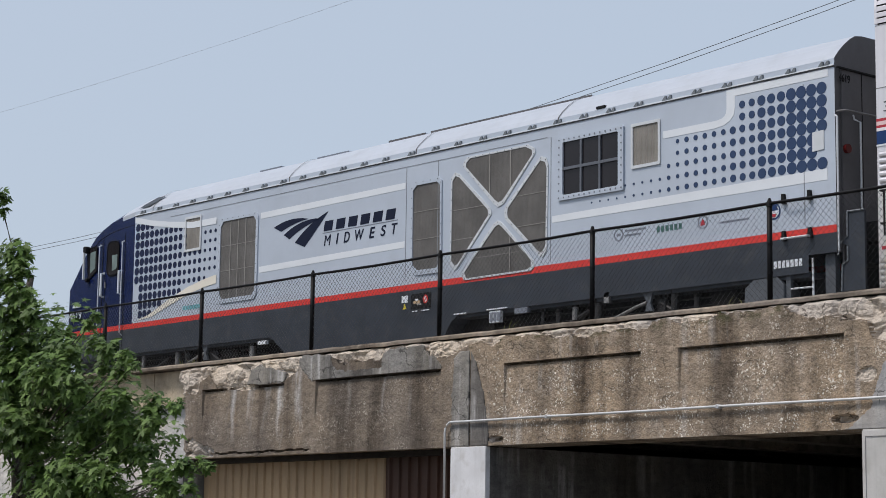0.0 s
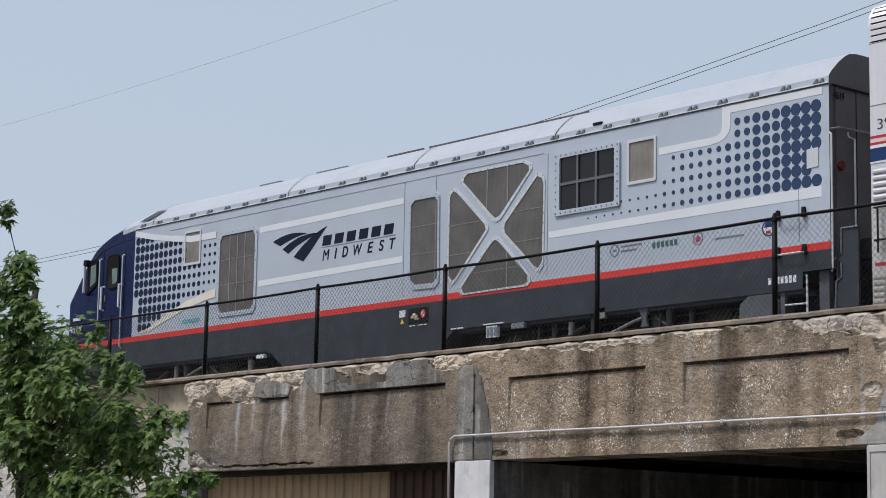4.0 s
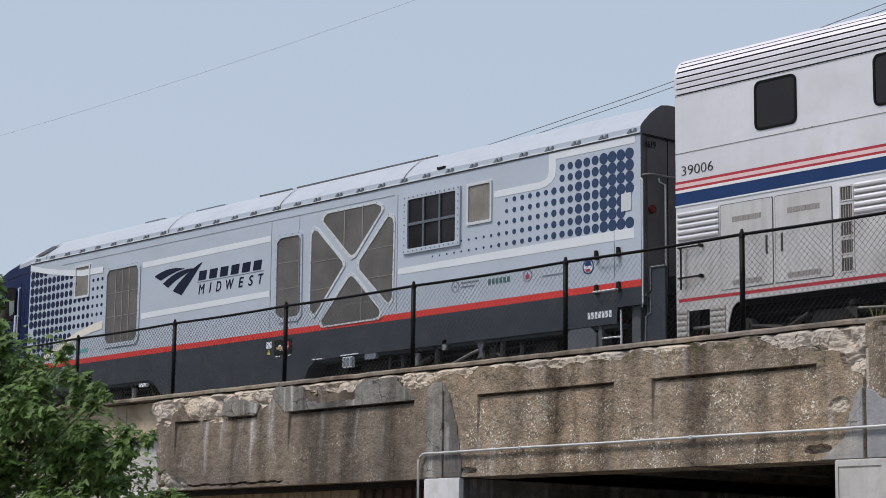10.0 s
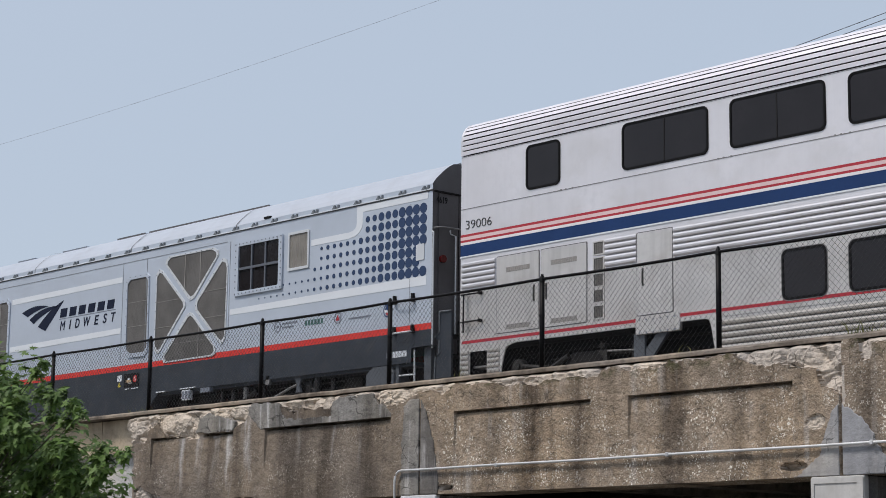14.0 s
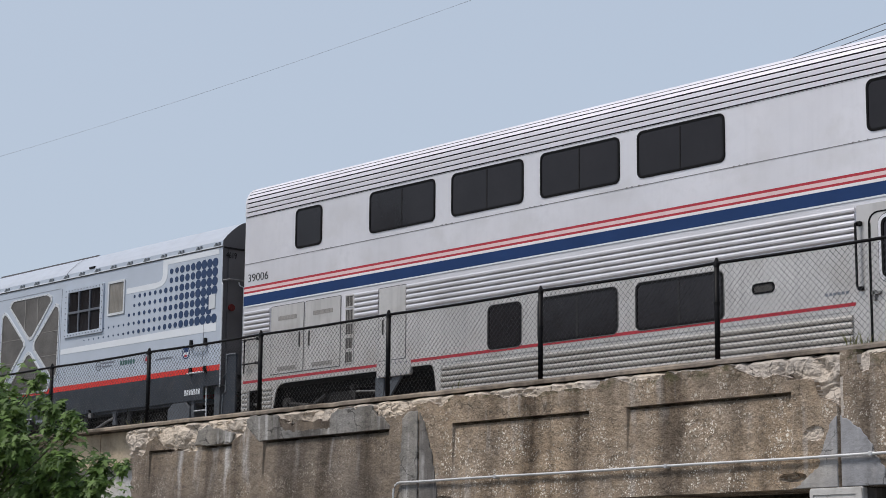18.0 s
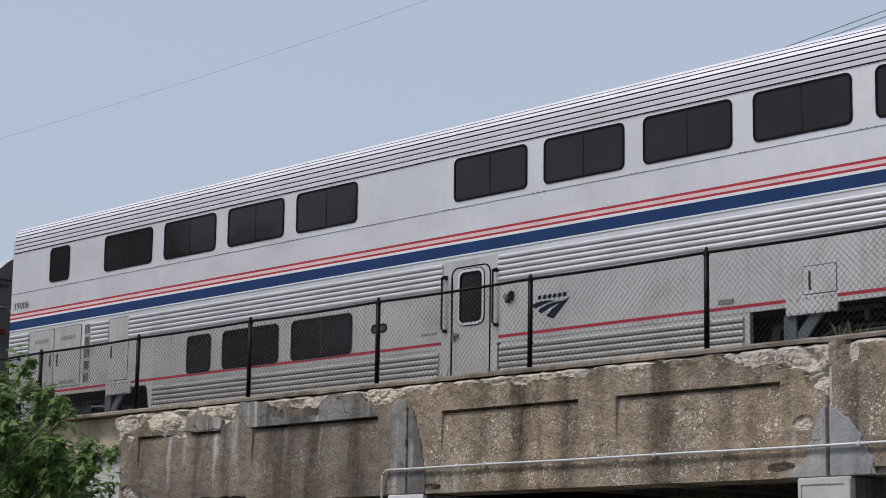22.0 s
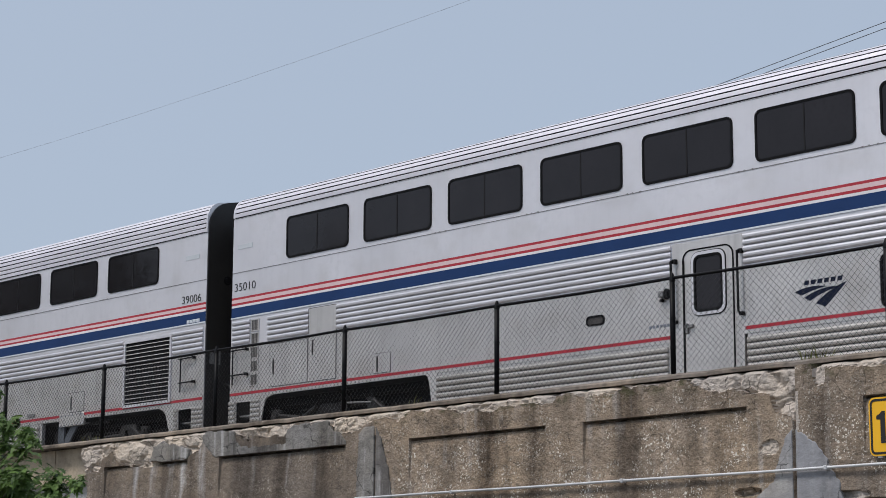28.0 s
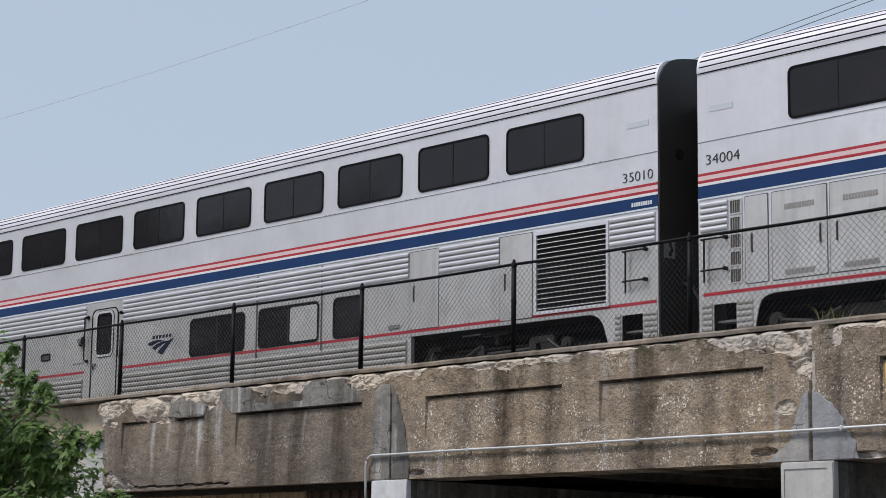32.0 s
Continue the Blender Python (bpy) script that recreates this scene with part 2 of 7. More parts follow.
def leaf_material(name, color):
    m = bpy.data.materials.new(name)
    m.use_nodes = True
    n, l = m.node_tree.nodes, m.node_tree.links
    b = n["Principled BSDF"]
    b.inputs["Roughness"].default_value, b.inputs["Specular IOR Level"].default_value = 0.55, 0.25
    geo = n.new("ShaderNodeNewGeometry")
    r = n.new("ShaderNodeValToRGB")
    e = r.color_ramp.elements
    e[0].color, e[1].color = (*[c * 0.5 for c in color], 1), (color[0] * 1.8, color[1] * 1.55, color[2] * 1.5, 1)
    l.new(geo.outputs["Random Per Island"], r.inputs[0])
    l.new(r.outputs[0], b.inputs["Base Color"])
    tr = n.new("ShaderNodeBsdfTranslucent")
    l.new(r.outputs[0], tr.inputs["Color"])
    mx = n.new("ShaderNodeMixShader")
    mx.inputs[0].default_value = 0.2
    l.new(b.outputs[0], mx.inputs[1])
    l.new(tr.outputs[0], mx.inputs[2])
    l.new(mx.outputs[0], n["Material Output"].inputs[0])
    return m


SILVER = shader("silver_paint", (0.44, 0.495, 0.575), 0.36, 0.1, 0.06, 0.8, spec=0.35, dirt=(0.385, 0.42, 0.475), dirt_amount=0.25)
ROOF_PALE = shader("pale_roof_paint", (0.415, 0.45, 0.51), 0.4, 0.1, 0.06, 1.2, spec=0.3, dirt=(0.33, 0.35, 0.385), dirt_amount=0.35)
WHITE = shader("white_marking", (0.635, 0.675, 0.72), 0.4, 0, 0.05, 2.0)
CREAM = shader("cream_marking", (0.67, 0.64, 0.56), 0.4, 0, 0.06, 2.0)
DOT_NAVY = shader("dark_navy_dot", (0.010, 0.017, 0.052), 0.4, 0, 0.1, 2.0, spec=0.15)
BLUE = shader("navy_paint", (0.006, 0.013, 0.062), 0.2, 0, 0.15, 1.5, spec=0.5)
DOT_BLUE = shader("navy_marking", (0.030, 0.054, 0.118), 0.45, 0, 0.1, 2.0, spec=0.2)
RED = shader("red_stripe", (0.62, 0.035, 0.025), 0.4, 0, 0.1, 2.0)
SKIRT = shader("slate_paint", (0.033, 0.040, 0.052), 0.45, 0, 0.25, 2.0, spec=0.3, dirt=(0.09, 0.086, 0.082), dirt_amount=0.35)
END_GREY = shader("end_grey_paint", (0.105, 0.102, 0.108), 0.5, 0, 0.2, 2.0, spec=0.28)
BLACK = shader("black_iron", (0.008, 0.008, 0.009), 0.65, 0.1, 0.3, 4.0, spec=0.2)
UNDER = shader("grimy_running_gear", (0.013, 0.012, 0.011), 0.8, 0.1, 0.4, 5.0, bump=0.4, spec=0.2)
GEAR = shader("oily_gear", (0.021, 0.020, 0.020), 0.5, 0.3, 0.4, 5.0)
FRAME_SILVER = shader("light_frame_paint", (0.56, 0.59, 0.62), 0.4, 0.1, 0.06, 2.0)
BLOTCHED = concrete("blotchy_dark_pier_concrete", (0.20, 0.195, 0.19), stain=0.9, pale=0.5, speckle_amount=0.0)
GREASE_GREY = shader("grey_casting", (0.22, 0.22, 0.22), 0.55, 0.4, 0.3, 5.0)
MESH_GREY = wire_cloth("grille_cloth", (0.150, 0.143, 0.135))
MESH_TAN = wire_cloth("fine_tan_screen", (0.235, 0.222, 0.20), 0.05)
GLASS = shader("dark_tinted_glass", (0.0165, 0.0145, 0.0165), 0.06, 0, 0.25, 1.0, spec=0.3, bump=0.16, bump_scale=1.6)
GLASS_PALE = shader("pale_blind_glass", (0.42, 0.42, 0.41), 0.25, 0, 0.08, 1.0)
RUBBER = shader("window_rubber", (0.006, 0.006, 0.007), 0.7, 0, 0.2, 6.0, spec=0.1)
STEEL = shader("stainless_steel", (0.75, 0.735, 0.76), 0.38, 0.5, 0.09, 0.6, dirt=(0.58, 0.56, 0.55), dirt_amount=0.45, streak=0.05)
STEEL_LOW = shader("road_dirty_stainless_steel", (0.645, 0.62, 0.60), 0.34, 0.55, 0.13, 0.9, dirt=(0.45, 0.415, 0.38), dirt_amount=0.55, streak=0.25, bump=0.05, bump_scale=1.9)
FLUTE = shader("fluted_stainless_steel", (0.715, 0.705, 0.735), 0.34, 0.5, 0.10, 1.0, dirt=(0.47, 0.455, 0.45), dirt_amount=0.35)
FLUTE_LOW = shader("road_dirty_fluted_steel", (0.485, 0.46, 0.43), 0.38, 0.5, 0.14, 1.0, dirt=(0.29, 0.262, 0.23), dirt_amount=0.5)
# groove faces between ribs: the shadow line is put into this near-black colour
GROOVE = shader("shade_dark_groove", (0.026, 0.025, 0.027), 0.85, 0.0, 0.3, 2.0, spec=0.2)
STRIPE_BLUE = shader("blue_stripe_film", (0.012, 0.038, 0.125), 0.45, 0, 0.12, 1.5, spec=0.2)
STRIPE_RED = shader("red_stripe_film", (0.40, 0.040, 0.055), 0.5, 0, 0.15, 2.0, spec=0.2)
STRIPE_PINK = shader("pale_stripe_film", (0.70, 0.52, 0.53), 0.45, 0, 0.1, 2.0)
SLAT = shader("grimy_grey_slat", (0.42, 0.41, 0.40), 0.5, 0.2, 0.2, 3.0)
DIAPHRAGM = shader("black_end_paint", (0.0175, 0.0165, 0.016), 0.42, 0, 0.35, 1.2, bump=0.12, bump_scale=1.6, spec=0.4, dirt=(0.026, 0.023, 0.020), dirt_amount=0.5)
LENS_RED = shader("red_lens", (0.09, 0.008, 0.008), 0.2, 0, 0.1, 8.0)
CONCRETE = concrete("weathered_girder_concrete", (0.362, 0.290, 0.220), pale=0.35, stain=0.95, speckle=(0.80, 0.76, 0.68), speckle_amount=1.0, bump=0.9, grime=1.0, moss=0.8, cracks=0.6,
                    curtains=((-19.05, 0.25, 0.5), (-18.36, 0.26, 1.0), (-17.98, 0.13, 0.7), (-17.5, 0.34, 0.65), (-16.9, 0.18, 0.35), (-15.9, 0.36, 1.0), (-14.9, 0.2, 0.75), (-14.48, 0.22, 0.75), (-13.1, 0.3, 0.6), (-12.5, 0.25, 0.4)))
CONCRETE_OLD = concrete("sooty_lime_streaked_concrete", (0.240, 0.200, 0.163), pale=1.0, stain=0.9, speckle=(0.62, 0.57, 0.50), speckle_amount=0.55, bump=0.6, grime=0.75,
                        curtains=((-27.0, 0.5, 0.55), (-26.25, 0.42, 0.5), (-25.4, 0.30, 0.6), (-24.7, 0.22, 0.65), (-23.35, 0.5, 0.85), (-22.5, 0.36, 0.95), (-21.6, 0.45, 0.75)),
                        runs=((-26.15, 0.18, 0.8), (-25.71, 0.09, 1.0), (-25.25, 0.10, 0.9), (-24.88, 0.10, 1.0), (-24.42, 0.12, 1.0), (-23.2, 0.04, 0.5), (-22.35, 0.04, 0.6), (-21.75, 0.04, 0.4)))
SPALL = concrete("broken_pale_concrete", (0.565, 0.505, 0.445), stain=0.1, speckle=(0.30, 0.25, 0.20), speckle_amount=0.4, bump=1.0, grime=0.45, cracks=0.8)
PATCHED = concrete("grey_patch_mortar", (0.27, 0.262, 0.25), stain=0.75, speckle_amount=0.0, pale=0.9, bump=0.5, grime=0.8, cracks=0.8)
CURB = concrete("brown_curb_concrete", (0.27, 0.232, 0.195), stain=0.8, speckle_amount=0.2, grime=0.9)
TAN_CONC = concrete("tan_wall_concrete", (0.52, 0.44, 0.335), stain=0.35, speckle_amount=0.2, grime=0.5)
PALE_WALL = concrete("pale_rendered_wall", (0.6, 0.59, 0.57), stain=0.2, speckle_amount=0.0, bump=0.2)
DARK_CONC = concrete("sooty_concrete", (0.33, 0.295, 0.255), stain=0.5, speckle_amount=0.1)
PIER_WHITE = shader("white_pier_paint", (0.66, 0.67, 0.70), 0.6, 0, 0.12, 2.5, bump=0.1, streak=0.25, dirt=(0.42, 0.41, 0.40), dirt_amount=0.5)
PIPE = shader("galvanised_conduit", (0.66, 0.665, 0.67), 0.35, 0.5, 0.2, 4.0)
TAN_METAL = shader("tan_sheet_cladding", (0.46, 0.33, 0.20), 0.5, 0.1, 0.15, 1.2, streak=0.35)
BROWN_METAL = shader("brown_sheet_cladding", (0.075, 0.035, 0.022), 0.5, 0.1, 0.2, 1.2, streak=0.3)
STIFF = shader("screen_stiffener", (0.27, 0.26, 0.245), 0.6, 0.2, 0.1, 4.0)
CAB_PALE = shader("cab_reflection_tone", (0.16, 0.21, 0.205), 0.1, 0, 0.3, 3.0)
SAND_GREY = shader("slate_grey_box_paint", (0.085, 0.095, 0.11), 0.5, 0, 0.2, 3.0, spec=0.3)
DARK_TEAL = shader("dark_green_marking", (0.04, 0.12, 0.11), 0.5)
PIER_GREY = shader("grey_pier_paint", (0.47, 0.465, 0.455), 0.6, 0, 0.14, 2.5, bump=0.1, streak=0.3, dirt=(0.34, 0.33, 0.31), dirt_amount=0.5)
STRIPE_WHITE = shader("white_stripe_film", (0.74, 0.72, 0.74), 0.45, 0, 0.08, 2.0)
MULLION = shader("dark_grey_mullion", (0.012, 0.012, 0.013), 0.6, 0, 0.2, 4.0, spec=0.2)
MORTAR = concrete("blue_grey_repair_mortar", (0.355, 0.355, 0.362), stain=0.45, speckle_amount=0.0, pale=0.5, bump=0.3, grime=0.42, cracks=0.85)
MORTAR_DARK = concrete("dark_blue_grey_mortar", (0.172, 0.163, 0.156), stain=0.8, speckle_amount=0.0, pale=0.5, bump=0.3, grime=0.7, cracks=0.5)
THIN_CABLE = shader("pale_grey_cable", (0.20, 0.21, 0.225), 0.6)
NUMBER_GREY = shader("dark_grey_number_film", (0.028, 0.028, 0.032), 0.5)
LOGO_NAVY = shader("dark_navy_marking", (0.007, 0.011, 0.030), 0.45, 0, 0.1, 2.0, spec=0.15)
FLUTE_ROOF = shader("ribbed_roof_steel", (0.66, 0.65, 0.70), 0.42, 0.2, 0.08, 1.0, dirt=(0.50, 0.49, 0.51), dirt_amount=0.3)
LOUVRE = shader("grey_louvre", (0.30, 0.285, 0.27), 0.5, 0.2, 0.12, 6.0)
# dark grey for the ladder cells, the grab pocket and the hatch handles
RECESS = shader("dark_step_recess", (0.055, 0.052, 0.050), 0.7, 0.1, 0.3, 8.0)
GEAR_GREY = shader("dusty_grey_gear", (0.036, 0.035, 0.034), 0.65, 0.1, 0.3, 6.0, spec=0.2)
DULL_GEAR = shader("dull_grey_truck_gear", (0.020, 0.019, 0.019), 0.6, 0.2, 0.35, 6.0, spec=0.2)
WIRE_BLACK = shader("black_vinyl_wire", (0.014, 0.014, 0.016), 0.35, 0, 0.2, 8.0, spec=0.4)
SEAM = shader("soft_grey_seam", (0.22, 0.215, 0.215), 0.5, 0.2, 0.1, 3.0)
BRACKET_EDGE = shader("blue_grey_bracket_edge", (0.15, 0.17, 0.19), 0.5, 0.1, 0.15, 5.0)
SEAM_BLUE = shader("soft_blue_grey_seam", (0.25, 0.275, 0.31), 0.5, 0.1, 0.1, 3.0)
GUARD_BAR = shader("slate_guard_bar", (0.10, 0.112, 0.135), 0.5, 0.1, 0.1, 3.0)
LINTEL_SHADE = concrete("shade_black_concrete", (0.05, 0.043, 0.037), stain=0.6, speckle_amount=0.0)
FENCE_BLACK = shader("black_vinyl_coating", (0.005, 0.005, 0.006), 0.5, 0, 0.3, 8.0, spec=0.12)
YELLOW = shader("yellow_sign_sheeting", (0.86, 0.47, 0.012), 0.45, 0, 0.06, 3.0)
SIGN_BLACK = shader("black_sign_ink", (0.012, 0.012, 0.012), 0.5)
CABLE = shader("weathered_cable", (0.05, 0.05, 0.055), 0.6)
LEAF = leaf_material("maple_leaf", (0.070, 0.136, 0.032))
LEAF_BACK = leaf_material("far_foliage", (0.04, 0.07, 0.025))
BARK = shader("grey_bark", (0.055, 0.046, 0.038), 0.9, 0, 0.35, 6.0, bump=0.8, bump_scale=30)
GRASS = leaf_material("dry_weed", (0.105, 0.122, 0.045))
GROUND = shader("asphalt_and_verge", (0.175, 0.165, 0.15), 0.9, 0, 0.25, 0.8, bump=0.3)
BALLAST = shader("ballast_stone", (0.20, 0.18, 0.16), 0.95, 0, 0.35, 9.0, bump=1.0, bump_scale=18)
RAIL = shader("worn_rail_steel", (0.18, 0.13, 0.10), 0.5, 0.6, 0.3, 4.0)
TEAL = shader("teal_marking", (0.14, 0.38, 0.43), 0.5)
LOGO_PALE = shader("pale_grey_bar", (0.30, 0.30, 0.29), 0.5)
LOGO_GREY = shader("grey_marking", (0.16, 0.18, 0.22), 0.5)
YELLOW_MARK = shader("yellow_marking", (0.6, 0.5, 0.05), 0.5)


# ---- mesh helpers ----
class Geo:
    """Gathers faces, in metres, with an origin taken off; becomes one mesh object."""

    def __init__(self, ox=0.0, oy=0.0, oz=0.0):
        self.v, self.f, self.m, self.o = [], [], [], (ox, oy, oz)

    def add(self, verts, faces, mi=0):
        k = len(self.v)
        self.v += [(x - self.o[0], y - self.o[1], z - self.o[2]) for x, y, z in verts]
        self.f += [tuple(i + k for i in f) for f in faces]
        self.m += [mi] * len(faces)
        return self

    def box(self, x0, x1, y0, y1, z0, z1, mi=0, bev=0.0):
        if bev:
            b = bev
            return self.prism([(x0 + b, z0), (x1 - b, z0), (x1, z0 + b), (x1, z1 - b), (x1 - b, z1), (x0 + b, z1), (x0, z1 - b), (x0, z0 + b)], y0, y1, mi, cham=b * 0.6)
        v = [(x, y, z) for z in (z0, z1) for y in (y0, y1) for x in (x0, x1)]
        return self.add(v, [(0, 2, 3, 1), (4, 5, 7, 6), (0, 1, 5, 4), (2, 6, 7, 3), (0, 4, 6, 2), (1, 3, 7, 5)], mi)

    def prism(self, poly, y0, y1, mi=0, cham=0.0):
        """A polygon in x, z, seen from the street, given depth from y0 (near) to y1."""
        n = len(poly)
        if cham:
            cx, cz = sum(p[0] for p in poly) / n, sum(p[1] for p in poly) / n
            r = max(max(abs(p[0] - cx), abs(p[1] - cz)) for p in poly)
            k = 1 - cham / r
            near = [(cx + (x - cx) * k, y0, cz + (z - cz) * k) for x, z in poly]
            v = near + [(x, y0 + cham, z) for x, z in poly] + [(x, y1, z) for x, z in poly]
            f = [tuple(range(n)), tuple(range(3 * n - 1, 2 * n - 1, -1))]
            f += [(i, i + n, (i + 1) % n + n, (i + 1) % n) for i in range(n)]
            f += [(i + n, i + 2 * n, (i + 1) % n + 2 * n, (i + 1) % n + n) for i in range(n)]
            return self.add(v, f, mi)
        v = [(x, y0, z) for x, z in poly] + [(x, y1, z) for x, z in poly]
        f = [tuple(range(n)), tuple(range(2 * n - 1, n - 1, -1))] + [(i, i + n, (i + 1) % n + n, (i + 1) % n) for i in range(n)]
        return self.add(v, f, mi)

    def ring(self, outer, inner, y0, y1, mi=0):
        """A frame between two polygons of the same count."""
        n = len(outer)
        v = [(x, y0, z) for x, z in outer] + [(x, y0, z) for x, z in inner] + [(x, y1, z) for x, z in outer] + [(x, y1, z) for x, z in inner]
        f = []
        for i in range(n):
            j = (i + 1) % n
            f += [(i, j, n + j, n + i), (i, 2 * n + i, 2 * n + j, j), (n + i, n + j, 3 * n + j, 3 * n + i)]
        return self.add(v, f, mi)

    def sweep(self, prof, x0, x1, mi=0, caps=True, groove=()):
        """An outline in y, z drawn out along x; segments named in groove take the second material."""
        n = len(prof)
        if groove:
            v = [(x0, y, z) for y, z in prof] + [(x1, y, z) for y, z in prof]
            for i in range(n - 1):
                self.add([v[i], v[i + 1], v[n + i + 1], v[n + i]], [(0, 1, 2, 3)], 1 if i in groove else 0)
            self.add(v, [tuple(range(n - 1, -1, -1)), tuple(range(n, 2 * n)), (n - 1, 0, n, 2 * n - 1)], mi)
            return self
        v = [(x0, y, z) for y, z in prof] + [(x1, y, z) for y, z in prof]
        f = [(i, i + 1, n + i + 1, n + i) for i in range(n - 1)]
        if caps:
            f += [tuple(range(n - 1, -1, -1)), tuple(range(n, 2 * n)), (n - 1, 0, n, 2 * n - 1)]
        return self.add(v, f, mi)

    def tube(self, pts, r, sides=6, mi=0, r1=None):
        pts = [Vector(p) for p in pts]
        v, f = [], []
        for i, p in enumerate(pts):
            d = (pts[min(i + 1, len(pts) - 1)] - pts[max(i - 1, 0)]).normalized()
            a = d.cross(Vector((0, 0, 1)) if abs(d.z) < 0.9 else Vector((1, 0, 0))).normalized()
            b = d.cross(a)
            rr = r if r1 is None else r + (r1 - r) * i / max(1, len(pts) - 1)
            v += [tuple(p + (a * math.cos(k * math.tau / sides) + b * math.sin(k * math.tau / sides)) * rr) for k in range(sides)]
        for i in range(len(pts) - 1):
            f += [(i * sides + k, i * sides + (k + 1) % sides, (i + 1) * sides + (k + 1) % sides, (i + 1) * sides + k) for k in range(sides)]
        f += [tuple(range(sides - 1, -1, -1)), tuple(range((len(pts) - 1) * sides, len(pts) * sides))]
        return self.add(v, f, mi)

    def disc(self, x, z, rx, rz, y0, y1, n=14, mi=0):
        return self.prism([(x + rx * math.cos(k * math.tau / n), z + rz * math.sin(k * math.tau / n)) for k in range(n)], y0, y1, mi)

    def wheel(self, x, y, z, r, w, n=24, mi=0):
        prof = [(0, 0.18 * r), (0, 0.3 * r), (w * 0.3, 0.34 * r), (w * 0.3, 0.8 * r), (0, 0.86 * r), (0, r), (w * 0.8, r * 0.985), (w, r * 1.05), (w, 0.2 * r)]
        v = [(x + q * math.cos(k * math.tau / n), y + p, z + q * math.sin(k * math.tau / n)) for k in range(n) for p, q in prof]
        c = len(prof)
        f = [(k * c + i, k * c + i + 1, (k + 1) % n * c + i + 1, (k + 1) % n * c + i) for k in range(n) for i in range(c - 1)]
        f += [tuple(k * c for k in range(n))]
        return self.add(v, f, mi)

    def ob(self, name, mats, parent=None, label="", smooth=False):
        me = bpy.data.meshes.new(name)
        me.from_pydata(self.v, [], self.f)
        for m in mats if isinstance(mats, (list, tuple)) else [mats]:
            me.materials.append(m)
        me.polygons.foreach_set("material_index", self.m)
        if smooth:
            me.polygons.foreach_set("use_smooth", [True] * len(self.f))
        me.update()
        o = new(name, me)
        if parent:
            o.parent = parent
        if label:
            o["label"] = label
        return o


def rounded(x0, x1, z0, z1, r, n=4):
    pts = []
    for cx, cz, a in ((x1 - r, z1 - r, 0), (x0 + r, z1 - r, 90), (x0 + r, z0 + r, 180), (x1 - r, z0 + r, 270)):
        pts += [(cx + r * math.cos(radians(a + 90 * k / n)), cz + r * math.sin(radians(a + 90 * k / n))) for k in range(n + 1)]
    return pts[::-1]


def lettering(name, text, x, y, z, height, material, parent, width=None, weight=0.0, lean=0.0):
    """Raised letters on the near side: x, z the lower left corner, in the parent's space."""
    cu = bpy.data.curves.new(name, "FONT")
    cu.body, cu.size, cu.extrude, cu.offset, cu.shear = text, 1.0, 0.003, weight, lean
    tmp = bpy.data.objects.new(name, cu)
    scene.collection.objects.link(tmp)
    bpy.context.view_layer.update()
    me = bpy.data.meshes.new_from_object(tmp.evaluated_get(bpy.context.evaluated_depsgraph_get()))
    bpy.data.objects.remove(tmp)
    co = np.empty(len(me.vertices) * 3)
    me.vertices.foreach_get("co", co)
    co = co.reshape(-1, 3)
    lo, hi = co.min(0), co.max(0)
    kz = height / (hi[1] - lo[1])
    kx = width / (hi[0] - lo[0]) if width else kz
    out = np.stack([x + (co[:, 0] - lo[0]) * kx, y - 0.004 - co[:, 2], z + (co[:, 1] - lo[1]) * kz], -1)
    me.vertices.foreach_set("co", out.ravel())
    me.update()
    me.materials.clear()
    me.materials.append(material)
    o = new(name, me)
    o.parent = parent
    return o


# ---- ground, viaduct, fence ----
def smooth_noise(x, z, k=0.0):
    return noise.noise((x, z, k))


def ground():
    g = Geo()
    n = 24
    r = [0, 30, 80, 300, 1500]
    v = [(0, 0, 0)] + [(q * math.cos(a * math.tau / n), q * math.sin(a * math.tau / n), 0) for q in r[1:] for a in range(n)]
    f = [(0, 1 + a, 1 + (a + 1) % n) for a in range(n)]
    for i in range(len(r) - 2):
        f += [(1 + i * n + a, 1 + (i + 1) * n + a, 1 + (i + 1) * n + (a + 1) % n, 1 + i * n + (a + 1) % n) for a in range(n)]
    g.add(v, f)
    tagged(g.ob("ground", GROUND), "dark asphalt street level below the viaduct", "ground", kind="structure")


PANELS = [(-27.0, -24.78), (-23.98, -21.1), (-19.78, -17.27), (-16.62, -14.11), (-12.52, -9.9), (-9.2, -6.7), (-5.5, -3.0), (-2.3, 0.2), (1.5, 4.0), (4.7, 7.2)] + [(8.5 + 7 * k + a, 8.5 + 7 * k + a + 2.5) for k in range(10) for a in (0.0, 3.2)]
PIERS = [-27.95, -20.48, -13.5, -6.5, 0.5] + [7.5 + 7 * k for k in range(11)]
GIRDER_X0, GIRDER_X1 = -27.75, 82.0


